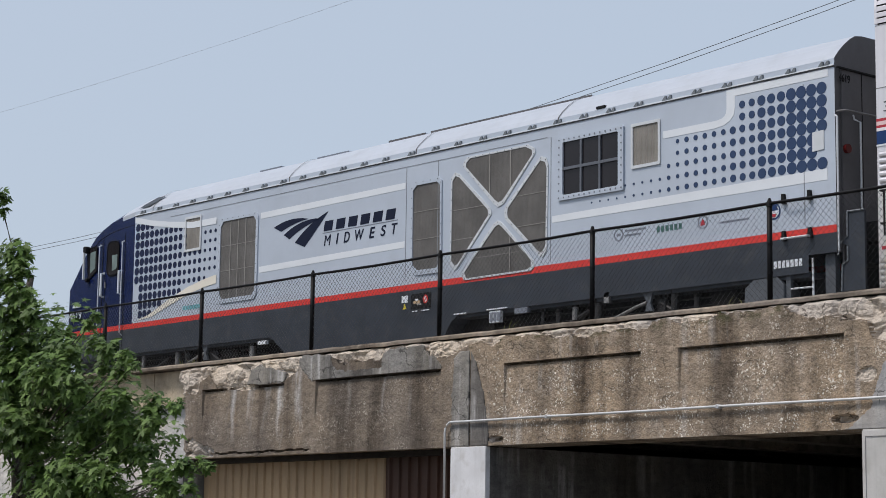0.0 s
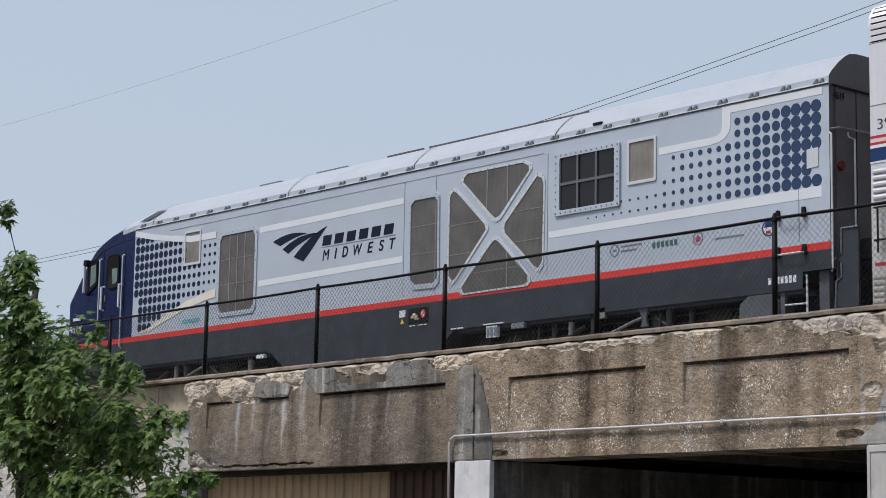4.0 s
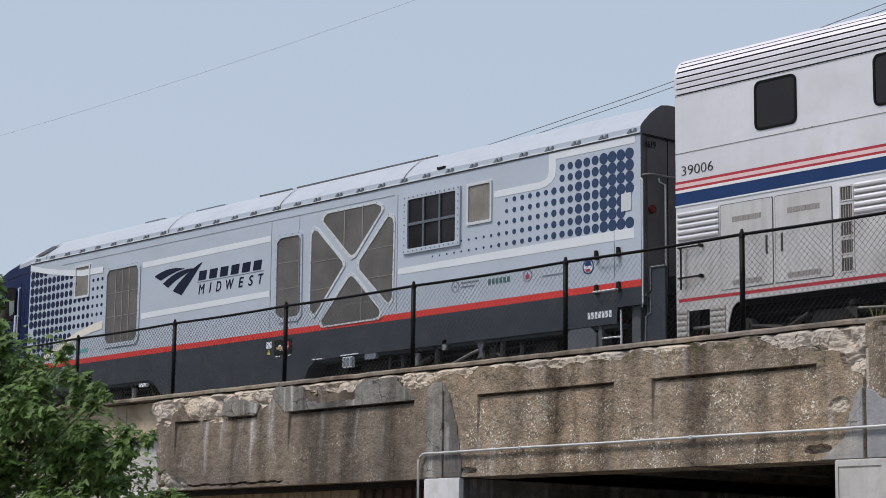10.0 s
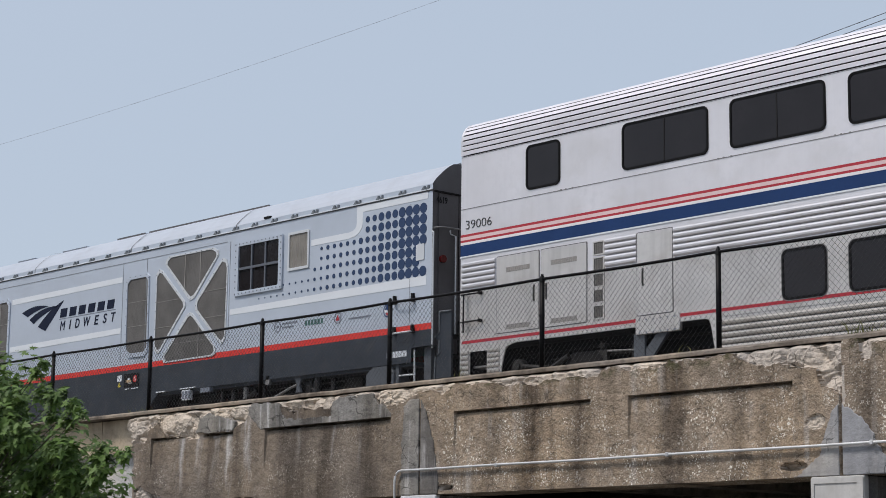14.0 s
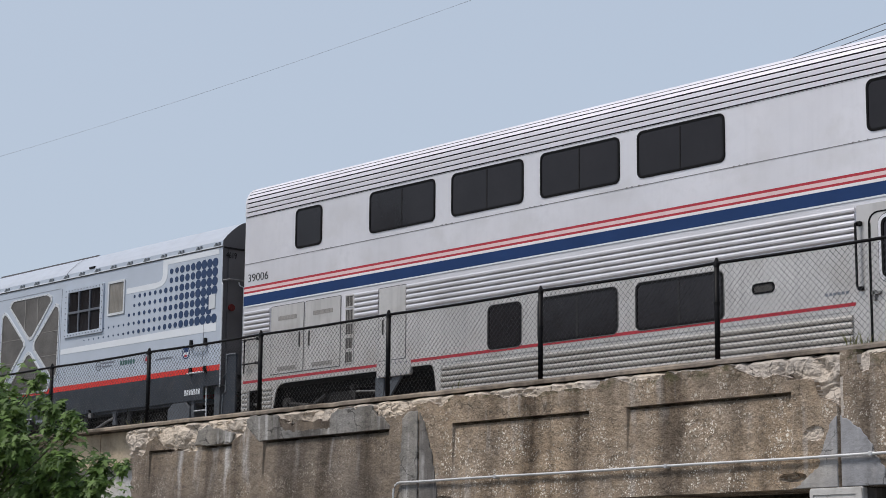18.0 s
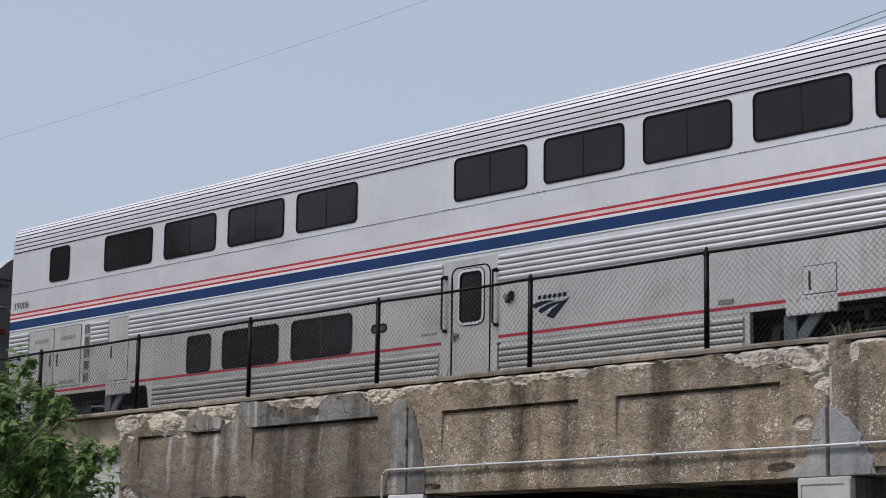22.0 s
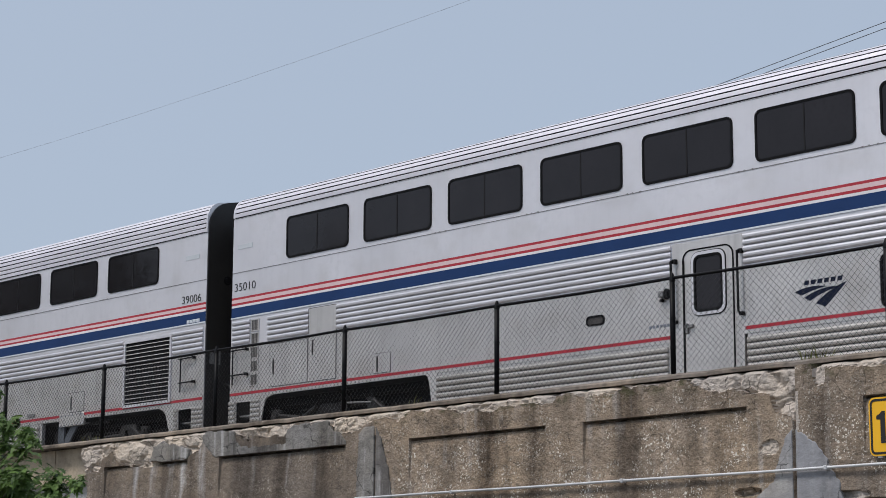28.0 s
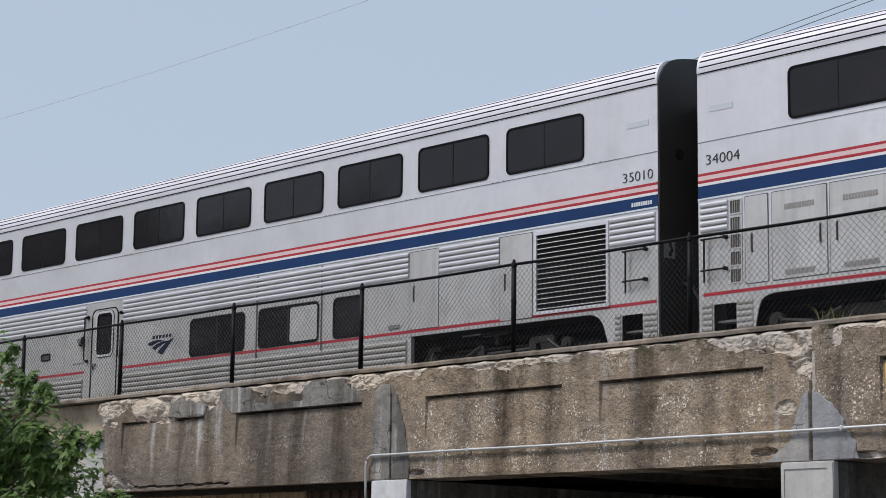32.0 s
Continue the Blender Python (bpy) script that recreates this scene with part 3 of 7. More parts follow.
def mortar_skin(outline, material, ragged):
    """A thin skin of repair mortar with a ragged rim, feathered at its edge."""
    rim = []
    for (x0, z0), (x1, z1) in zip(outline, outline[1:] + outline[:1]):
        n = max(1, int(math.hypot(x1 - x0, z1 - z0) / 0.02))
        for k in range(n):
            x, z = x0 + (x1 - x0) * k / n, z0 + (z1 - z0) * k / n
            soft = 0.0 if x1 == x0 or z1 == z0 else ragged
            rim.append((x + soft * (1.4 * smooth_noise(x * 6, z * 6, 11) + smooth_noise(x * 21, z * 21, 12)), min(4.57, max(3.072, z + soft * (1.2 * smooth_noise(x * 6, z * 6, 13) + smooth_noise(x * 21, z * 21, 14))))))
    cx, cz = sum(p[0] for p in rim) / len(rim), sum(p[1] for p in rim) / len(rim)
    n = len(rim)
    g = Geo()
    v = [(x, FACE_Y - 0.006, z) for x, z in rim] + [(x + (cx - x) * 0.03, FACE_Y - 0.013, z + (cz - z) * 0.03) for x, z in rim] + [(x, FACE_Y + 0.03, z) for x, z in rim]
    g.add(v, [(k, (k + 1) % n, n + (k + 1) % n, n + k) for k in range(n)] + [(2 * n + k, 2 * n + (k + 1) % n, (k + 1) % n, k) for k in range(n)] + [tuple(range(n, 2 * n))])
    return g.ob("mortar_patch", material)


def girder():
    """The facing girder: recessed panels, a ragged broken top edge and patched joints over the piers."""
    xs = set(np.arange(GIRDER_X0, -12.0, 0.017).round(3)) | set(np.arange(-12.0, 4, 0.12).round(3)) | set(np.arange(4, GIRDER_X1 + 0.01, 0.5).round(3))
    zs = set(np.arange(3.07, 4.575, 0.015).round(3)) | {4.575}
    z_lo, z_hi = 3.44, 4.15
    for a, b in PANELS:
        xs -= {x for x in xs if min(abs(x - a), abs(x - b)) < 0.03}
        xs |= {a - 0.008, a + 0.008, b - 0.008, b + 0.008}
    zs -= {z for z in zs if min(abs(z - z_lo), abs(z - z_hi + 0.018), abs(z - z_hi - 0.013)) < 0.013}
    zs |= {z_lo - 0.008, z_lo + 0.008, z_hi - 0.024, z_hi - 0.012, z_hi + 0.01, z_hi + 0.016}
    xs, zs = sorted(xs), sorted(zs)

    edge_line = [(-27.75, 3.9), (-27.62, 4.08), (-27.13, 4.13), (-27.09, 4.30), (-26.82, 4.40), (-26.55, 4.18), (-25.89, 4.10), (-25.6, 4.13), (-25.55, 4.36), (-24.85, 4.36), (-24.8, 4.20), (-24.5, 4.30),
                 (-24.35, 4.50), (-23.6, 4.50), (-23.4, 4.37), (-22.9, 4.40), (-22.35, 4.39), (-22.25, 4.52), (-21.55, 4.52), (-21.4, 4.33), (-20.95, 4.34), (-20.7, 4.44), (-20.3, 4.50), (-20.05, 4.42), (-19.83, 4.51),
                 (-19.3, 4.54), (-18.8, 4.46), (-18.5, 4.43), (-17.4, 4.45), (-16.9, 4.53), (-16.5, 4.47), (-15.9, 4.50), (-15.3, 4.55), (-14.95, 4.52), (-14.69, 4.43), (-14.5, 4.36), (-14.3, 4.38), (-14.11, 4.30), (-13.95, 4.31), (-13.78, 4.27),
                 (-13.74, 4.14), (-13.70, 4.06), (-13.56, 4.03), (-13.44, 3.96), (-13.425, 4.0), (-13.42, 4.62), (-13.19, 4.62), (-13.17, 4.40), (-13.12, 4.31), (-13.03, 4.33), (-13.01, 4.52), (-12.6, 4.49), (-12.0, 4.47), (82, 4.47)]
    ex, ez = [p[0] for p in edge_line], [p[1] for p in edge_line]

    @functools.lru_cache(None)
    def wobble(x, z):
        return 0.05 * smooth_noise(x * 3.1, z * 1.7, 1) + 0.035 * smooth_noise(x * 9, z * 6, 2) + 0.02 * smooth_noise(x * 23, z * 19, 2)

    @functools.lru_cache(None)
    def broken(x, z):
        """True where the old face has fallen off."""
        w = wobble(x, z) * (0.55 if x > -14.8 else 1.0)
        if z > float(np.interp(x, ex, ez)) + w:
            return True
        for cx, cz, rx, rz in ((-13.80, 3.68, 0.13, 0.09), (-14.12, 3.20, 0.2, 0.05), (-12.72, 3.11, 0.22, 0.04), (-19.95, 3.16, 0.14, 0.05)):
            if ((x - cx) / rx) ** 2 + ((z - cz) / rz) ** 2 < 1 + 18 * w:
                return True
        return -27.55 + w < x < -26.6 + w and 3.08 < z < 3.36 - 0.24 * max(0, x + 27.2) + w

    def rubble(x, z):
        """Broken stones standing out of the soft old core."""
        y = 0.0
        fine = max(0.15, min(1.0, 0.5 + 1.6 * smooth_noise(x * 1.3, z * 2.1, 8)))
        bx, bz = x + 0.06 * smooth_noise(x * 7, z * 7, 3), z + 0.05 * smooth_noise(x * 7, z * 7, 4)
        for sc, amp, k in ((2.6, 0.06, 5.0), (6.0, 0.035 * fine, 3.5), (15.0, 0.02 * fine, 2.6)):
            d = noise.voronoi((bx * sc * 0.7, bz * sc, 2.5))[0]
            y += amp * (1 - min(1.0, (d[1] - d[0]) * k))
        return y

    def depth(x, z):
        y = 0.0
        if z_lo - 0.008 < z < z_hi + 0.03:
            for a, b in PANELS:
                if a < x < b:
                    y = 0.045 * max(0.0, (z - z_lo) / (z_hi - z_lo))
                    if z > z_hi - 0.018:   # undercut below the lip
                        y = 0.11 if z < z_hi + 0.012 else 0.0
        rough = 0.006 * smooth_noise(x * 3, z * 3, 0) + 0.004 * smooth_noise(x * 11, z * 11, 0)
        if broken(x, z):
            y = 0.018 + 0.05 * abs(smooth_noise(x * 2.3, z * 3, 6)) + rubble(x, z) + 0.010 * smooth_noise(x * 31, z * 31, 6)
            y += 0.09 * max(0.0, min(1.0, (z - 4.53) / 0.04))   # washed out below the curb
        if x < -24.1 and abs(z - 3.13 - 0.03 * smooth_noise(x * 4, 3, 3)) < 0.014 and x > -26.6:
            y += 0.06
        if -13.47 < x < -13.43 and z < 4.05 or -20.48 < x < -20.455 and z < 4.25:
            y += 0.04
        return FACE_Y + y + rough

    nz = len(zs)
    g = Geo()
    top = []
    for x in xs:
        for z in zs:
            zz = z
            if z == zs[-1] and broken(x, z):
                zz = z - 0.17 * abs(smooth_noise(x * 2.1, 0, 9)) - 0.04 * abs(smooth_noise(x * 9, 0, 9))
            k = max(0.0, (-27.3 - x) / 0.45)   # the crumbled end
            dx = k * (0.10 * smooth_noise(z * 4, 2, 7) + 0.05 * smooth_noise(z * 15, 5, 7) - 0.28 * max(0.0, min(1.0, (z - 3.75) / 0.7)) + 0.08)
            g.v.append((x + dx, depth(x, z) + 0.12 * k * k, zz))
    for i in range(len(xs) - 1):
        for j in range(nz - 1):
            cx, cz = (xs[i] + xs[i + 1]) / 2, (zs[j] + zs[j + 1]) / 2
            g.f.append((i * nz + j, (i + 1) * nz + j, (i + 1) * nz + j + 1, i * nz + j + 1))
            g.m.append(1 if broken(cx, cz) or -13.422 < cx < -13.385 + 0.02 * smooth_noise(cz * 9, 1, 1) and 3.79 < cz < 4.28 else 2 if cx < -20.5 else 0)
    # back, top and soffit of the beam
    for z0, z1, y1 in ((3.07, 4.40, 18.75),):
        g.box(GIRDER_X0 + 0.12, GIRDER_X1, FACE_Y + 0.2, y1, z0 + 0.003, z1, 0)
    n0 = len(xs)
    for i in range(n0 - 1):
        a, b = g.v[i * nz], g.v[(i + 1) * nz]
        g.add([a, b, (b[0], FACE_Y + 0.22, 3.07), (a[0], FACE_Y + 0.22, 3.07)], [(0, 3, 2, 1)], 0)
        a, b = g.v[i * nz + nz - 1], g.v[(i + 1) * nz + nz - 1]
        g.add([a, b, (b[0], FACE_Y + 0.33, 4.50), (a[0], FACE_Y + 0.33, 4.50)], [(0, 1, 2, 3)], 1)
    e = [g.v[j] for j in range(nz)]
    g.add(e + [(GIRDER_X0, FACE_Y + 0.75, z) for z in zs], [(j, j + 1, nz + j + 1, nz + j) for j in range(nz - 1)], 1)
    tagged(g.ob("viaduct_girder", [CONCRETE, SPALL, CONCRETE_OLD]), "weathered concrete girder with recessed panels and crumbling top edge", "girder", kind="structure")
    for m, ragged, outline in (
            (PATCHED, 0.025, [(-24.39, 4.50), (-24.32, 4.55), (-23.66, 4.53), (-23.58, 4.35), (-23.43, 4.27), (-22.39, 4.25), (-22.37, 4.45), (-22.21, 4.51), (-22.03, 4.53), (-21.8, 4.47), (-21.77, 4.52), (-21.5, 4.53), (-21.42, 4.39), (-21.2, 4.32), (-21.08, 4.165), (-24.07, 4.165), (-24.22, 4.28), (-24.36, 4.37)]),
            (PATCHED, 0.03, [(-25.75, 4.19), (-25.67, 4.38), (-25.45, 4.46), (-25.12, 4.42), (-24.73, 4.31), (-24.76, 4.21), (-25.43, 4.17)]),
            (PATCHED, 0.02, [(-20.80, 4.30), (-20.68, 4.38), (-20.487, 4.38), (-20.487, 3.072), (-20.86, 3.072), (-20.83, 3.94)]),
            (MORTAR_DARK, 0.02, [(-20.45, 4.37), (-20.35, 4.2), (-20.23, 3.91), (-20.13, 3.49), (-20.09, 3.3), (-20.10, 3.072), (-20.45, 3.072)]),
            (MORTAR, 0.022, [(-13.475, 3.86), (-13.57, 3.77), (-13.64, 3.6), (-13.70, 3.45), (-13.74, 3.3), (-13.92, 3.17), (-14.10, 3.072), (-13.475, 3.072)]),
            (MORTAR, 0.022, [(-13.425, 3.86), (-13.425, 3.072), (-12.81, 3.072), (-12.86, 3.22), (-12.95, 3.36), (-13.0, 3.50), (-13.12, 3.66), (-13.30, 3.78)])):
        tagged(mortar_skin(outline, m, ragged), "grey repair mortar smeared over the girder's face", "mortar patch", "mortar patches", "structure")


def viaduct():
    girder()
    # curb on which the fence stands
    c = Geo()
    x = -60.0
    pts = []
    while x < 82:
        pts.append((x, 0.012 * smooth_noise(x * 2, 4, 1), 0.010 * smooth_noise(x * 3, 9, 1)))
        x += 0.25
    for (x0, a0, b0), (x1, a1, b1) in zip(pts, pts[1:]):
        y0, z1 = 18.09, 4.645
        v = [(x0, y0 + a0, 4.583 + b0 * 1.5), (x1, y0 + a1, 4.583 + b1 * 1.5), (x1, y0 + a1, z1 - 0.025 + b1), (x0, y0 + a0, z1 - 0.025 + b0), (x1, y0 + 0.025 + a1, z1 + b1), (x0, y0 + 0.025 + a0, z1 + b0), (x1, 18.62, z1 + b1), (x0, 18.62, z1 + b0), (x1, 18.62, 4.3), (x0, 18.62, 4.3), (x0, 18.32, 4.585), (x1, 18.32, 4.585), (x0, 18.32, 4.35), (x1, 18.32, 4.35)]
        c.add(v, [(0, 1, 2, 3), (3, 2, 4, 5), (5, 4, 6, 7), (7, 6, 8, 9), (1, 0, 10, 11), (11, 10, 12, 13)])
    tagged(c.ob("deck_curb", CURB), "brown stained concrete curb along the deck edge", "curb", kind="structure")
    # deck, far girder, ballast and rails
    d = Geo()
    d.box(-90, 82, 18.6, 28.0, 3.85, 4.2)
    tagged(d.ob("deck_slab", DARK_CONC), "sooty concrete viaduct deck", "deck", kind="structure")
    d = Geo()
    d.sweep([(18.63, 4.2), (18.7, 4.3), (19.6, 4.22), (21.2, 4.26), (24.7, 4.26), (26.0, 4.2), (27.9, 4.2)], -90, 82, caps=False)
    tagged(d.ob("ballast", BALLAST), "grey-brown track ballast on the deck", "ballast", kind="stuff")
    for k, y in enumerate((SIDE_Y + TRAIN_W / 2 - 0.7525, SIDE_Y + TRAIN_W / 2 + 0.7525)):
        r = Geo()
        r.sweep([(y - 0.07, RAIL_Z - 0.17), (y - 0.07, RAIL_Z - 0.15), (y - 0.012, RAIL_Z - 0.13), (y - 0.012, RAIL_Z - 0.045), (y - 0.036, RAIL_Z - 0.03), (y - 0.036, RAIL_Z - 0.005), (y + 0.036, RAIL_Z - 0.005), (y + 0.036, RAIL_Z - 0.03), (y + 0.012, RAIL_Z - 0.045), (y + 0.012, RAIL_Z - 0.13), (y + 0.07, RAIL_Z - 0.15), (y + 0.07, RAIL_Z - 0.17)], -90, 82)
        tagged(r.ob("rail", RAIL), "worn steel running rail on the ballasted deck", "rail", "rails", "structure")
    w = Geo()
    w.box(-90, 82, 28.0, 28.6, 0, 4.9)
    tagged(w.ob("wall_far", DARK_CONC), "sooty concrete wall closing the far side", "wall", kind="structure")
    # cross beams under the deck
    for px in PIERS:
        for dx in (-1.75, 0.0, 1.75):
            b = Geo()
            b.box(px + dx - 0.2 + 0.4, px + dx + 0.2 + 0.4, 18.76, 27.99, 3.25, 3.849)
            tagged(b.ob("deck_beam", DARK_CONC), "sooty concrete cross beam under the deck", "beam", "deck beams", "structure")
    lb = Geo()
    lb.box(-20, 82, 21.2, 21.6, 3.3, 3.84)
    tagged(lb.ob("deck_beam_long", DARK_CONC), "sooty concrete beam under the deck", "beam", "deck beams", "structure")
    # piers
    for k, px in enumerate(PIERS):
        p = Geo()
        w = 0.36
        p.prism([(px - w, 0), (px + w, 0), (px + w, 3.05), (px + w - 0.012, 3.066), (px - w + 0.012, 3.066), (px - w, 3.05)], FACE_Y - 0.02, FACE_Y + 0.06, 0, cham=0.012)
        o = p.ob("pier", PIER_WHITE if px < -15 else PIER_GREY)
        tagged(o, "white-painted concrete pier under the girder" if px < -15 else "grey-painted concrete pier under the girder", "pier", "viaduct piers", "structure")
        e = Geo()
        e.ring([(px - w + 0.01, 0.01), (px - w + 0.01, 3.045), (px + w - 0.01, 3.045), (px + w - 0.01, 0.01)], [(px - w + 0.05, 0.05), (px - w + 0.05, 2.99), (px + w - 0.09, 2.99), (px + w - 0.09, 0.05)], FACE_Y - 0.032, FACE_Y - 0.018)
        if px > -15:
            e.ob("pier_edge", PIER_GREY, o)
        q = Geo()
        q.box(px - w + 0.008, px + w - 0.008, FACE_Y + 0.06, 27.99, 0, 3.06)
        tagged(q.ob("pier_wall", BLOTCHED), "sooty grey concrete pier wall under the deck", "pier", "viaduct pier walls", "structure")
    # cladding below the far span
    for name, x0, x1, m, label in (("cladding_wall", -27.55, -22.9, TAN_METAL, "tan ribbed sheet-metal wall under the girder"), ("cladding_wall_brown", -22.9, -20.84, BROWN_METAL, "dark brown ribbed sheet-metal wall under the girder")):
        c = Geo()
        x = x0
        prof = []
        while x < x1 - 0.05:
            prof += [(x, 18.45), (x + 0.16, 18.45), (x + 0.175, 18.415), (x + 0.20, 18.415), (x + 0.215, 18.45)]
            x += 0.215
        v = [(a, b, 0) for a, b in prof] + [(a, b, 3.06) for a, b in prof]
        n = len(prof)
        c.add(v, [(i, i + 1, n + i + 1, n + i) for i in range(n - 1)])
        c.box(x0, x1, 18.47, 18.56, 0, 3.06)
        tagged(c.ob(name, m), label, "wall", kind="structure")
    # the girder's shade on this lintel is put into its near-black colour
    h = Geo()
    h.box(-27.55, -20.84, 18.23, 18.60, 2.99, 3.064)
    tagged(h.ob("soffit_beam", LINTEL_SHADE), "concrete lintel coloured near black for the shade of the girder", "lintel", kind="structure")
    # retaining wall beyond the last pier
    a = Geo()
    a.box(-28.92, -27.62, 18.30, 18.6, 3.98, 4.56)
    a.box(-60, -28.94, 18.30, 18.6, 3.98, 4.56)
    a.box(-60, -27.6, 18.42, 18.61, 0, 3.98, 1)
    tagged(a.ob("retaining_wall", [TAN_CONC, PALE_WALL]), "tan concrete retaining wall with a coping", "wall", kind="structure")


def conduit():
    """The galvanised conduit clipped along the girder, bending down beside the pier."""
    y = FACE_Y - 0.05
    root = tagged(new("conduit"), "galvanised steel conduit clipped along the girder", "conduit")
    root.location = (-20.86, y, 3.41)
    g = Geo(-20.86, y, 3.41)
    pts = [(-20.93, y, 2.2), (-20.93, y, 3.28)] + [(-20.93 + 0.13 * (1 - math.cos(a)), y, 3.28 + 0.13 * math.sin(a)) for a in (0.4, 0.8, 1.2, 1.57)]
    pts += [(x, y, 3.41 + 0.003 * math.sin(x * 1.9)) for x in np.arange(-20.3, 82, 0.8)]
    g.tube(pts, 0.017, 10)
    g.ob("pipe", PIPE, root, smooth=True)
    for x in np.arange(-18.9, 82, 2.95):
        c = Geo(-20.86, y, 3.41)
        c.box(x - 0.02, x + 0.02, y - 0.026, y + 0.06, 3.385, 3.437, bev=0.008)
        c.ob("clip", PIPE, root)


def fence():
    root = tagged(new("chain_link_fence"), "black vinyl-coated chain-link fence on the deck edge", "fence")
    root.location = (-27.64, FENCE_Y, 4.655)
    o = (-27.64, FENCE_Y, 4.655)
    posts = [-33.75 + 3.05 * k for k in range(0, 37)]
    posts = [p + d for p, d in zip(posts, [0, 0, 0, 0.01, -0.01, 0.02, -0.02] + [0] * 40)]
    for x in posts:
        g = Geo(*o)
        lean = 0.004
        g.tube([(x - lean, FENCE_Y, 4.5), (x, FENCE_Y, 5.86)], 0.034, 10)
        p = g.ob("post", FENCE_BLACK, root, smooth=True)
        c = Geo(*o)
        c.tube([(x, FENCE_Y, 5.82), (x, FENCE_Y, 5.87), (x, FENCE_Y, 5.895), (x, FENCE_Y, 5.92)], 0.042, 10, r1=0.014)
        c.ob("cap", FENCE_BLACK, p)
        for z in (5.0, 5.35):
            b = Geo(*o)
            b.tube([(x, FENCE_Y, z), (x, FENCE_Y, z + 0.025)], 0.039, 10)
            b.ob("clamp", FENCE_BLACK, p)
    g = Geo(*o)
    pts = []
    for a, b in zip(posts, posts[1:]):
        pts += [(a + (b - a) * k / 4, FENCE_Y, 5.855 - 0.012 * math.sin(math.pi * k / 4)) for k in range(4)]
    g.tube(pts, 0.020, 8)
    g.ob("top_rail", FENCE_BLACK, root, smooth=True)
    # woven wire, bay by bay
    pitch, z0, z1 = 0.083, 4.66, 5.85
    h = z1 - z0
    r = 0.0024
    for a, b in zip(posts, posts[1:]):
        g = Geo(*o)
        k = 0
        n = int((b - a + h) / pitch)
        for i in range(n + 1):
            for s in (1, -1):
                x0 = (a - h if s > 0 else a) + i * pitch
                x1 = x0 + s * h
                lo, hi = (x0, z0), (x1, z1)
                # trim to the bay
                def at(x):
                    return z0 + (x - x0) / (x1 - x0) * h
                xa, xb = sorted((x0, x1))
                xa, xb = max(xa, a), min(xb, b)
                if xb - xa < 0.02:
                    continue
                p, q = (xa, at(xa)), (xb, at(xb))
                yy = FENCE_Y + 0.003 * s
                m = 6
                wob = [(p[0] + (q[0] - p[0]) * j / m, yy + 0.004 * (-1) ** j, p[1] + (q[1] - p[1]) * j / m) for j in range(m + 1)]
                d = r * 0.7071
                v, f = [], []
                for (x, y, z) in wob:
                    v += [(x - d, y - r, z + s * d), (x + d, y - r, z - s * d), (x, y + r, z)]
                for j in range(m):
                    for t in range(3):
                        f.append((j * 3 + t, j * 3 + (t + 1) % 3, j * 3 + 3 + (t + 1) % 3, j * 3 + 3 + t))
                g.add(v, f)
        g.ob("wire_mesh", WIRE_BLACK, root)


def clearance_sign():
    x0, z0, y, w, h = -12.415, 3.495, FACE_Y - 0.06, 1.2, 0.625
    root = tagged(new("clearance_sign"), "yellow rectangular clearance sign with black border on the girder", "sign")
    root.location = (x0, y, z0)
    g = Geo(x0, y, z0)
    g.prism(rounded(x0, x0 + w, z0, z0 + h, 0.07), y, y + 0.012)
    g.ob("plate", YELLOW, root)
    g = Geo(x0, y, z0)
    g.ring(rounded(x0 + 0.018, x0 + w - 0.018, z0 + 0.018, z0 + h - 0.018, 0.055), rounded(x0 + 0.042, x0 + w - 0.042, z0 + 0.042, z0 + h - 0.042, 0.036), y - 0.004, y)
    g.ob("border", SIGN_BLACK, root)
    g = Geo(x0, y, z0)   # the figure 1
    g.prism([(x0 + a, z0 + b) for a, b in ((0.095, 0.39), (0.098, 0.43), (0.135, 0.445), (0.165, 0.475), (0.205, 0.475), (0.205, 0.135), (0.145, 0.135), (0.145, 0.385))], y - 0.004, y)
    g.ob("numeral", SIGN_BLACK, root)
    for dx in (0.12, 1.08):
        b = Geo(x0, y, z0)
        b.box(x0 + dx - 0.03, x0 + dx + 0.03, y + 0.012, y + 0.14, z0 - 0.02, z0 + 0.6)
        b.ob("bracket", PIPE, root)


def overhead_wires():
    g = Geo(-70, 45, 22)
    g.tube([(x, 45, 22.07 + 0.00063 * (x + 72) ** 2) for x in np.arange(-150, 31, 6.0)], 0.005, 5)
    o = g.ob("overhead_wire", THIN_CABLE)
    o.location = (-70, 45, 22)
    tagged(o, "thin grey overhead wire crossing the sky", "wire", "overhead wires")
    for k, dz in enumerate((0.0, -0.17)):
        g = Geo(-70, 45, 15)
        g.tube([(x, 45 + 0.02 * k, 15.208 + dz + 0.00111 * (x + 80.9) ** 2) for x in np.arange(-150, 31, 6.0)], 0.011, 5)
        o = g.ob("overhead_wire", CABLE)
        o.location = (-70, 45, 15)
        tagged(o, "dark sagging overhead cable behind the train", "wire", "overhead wires")


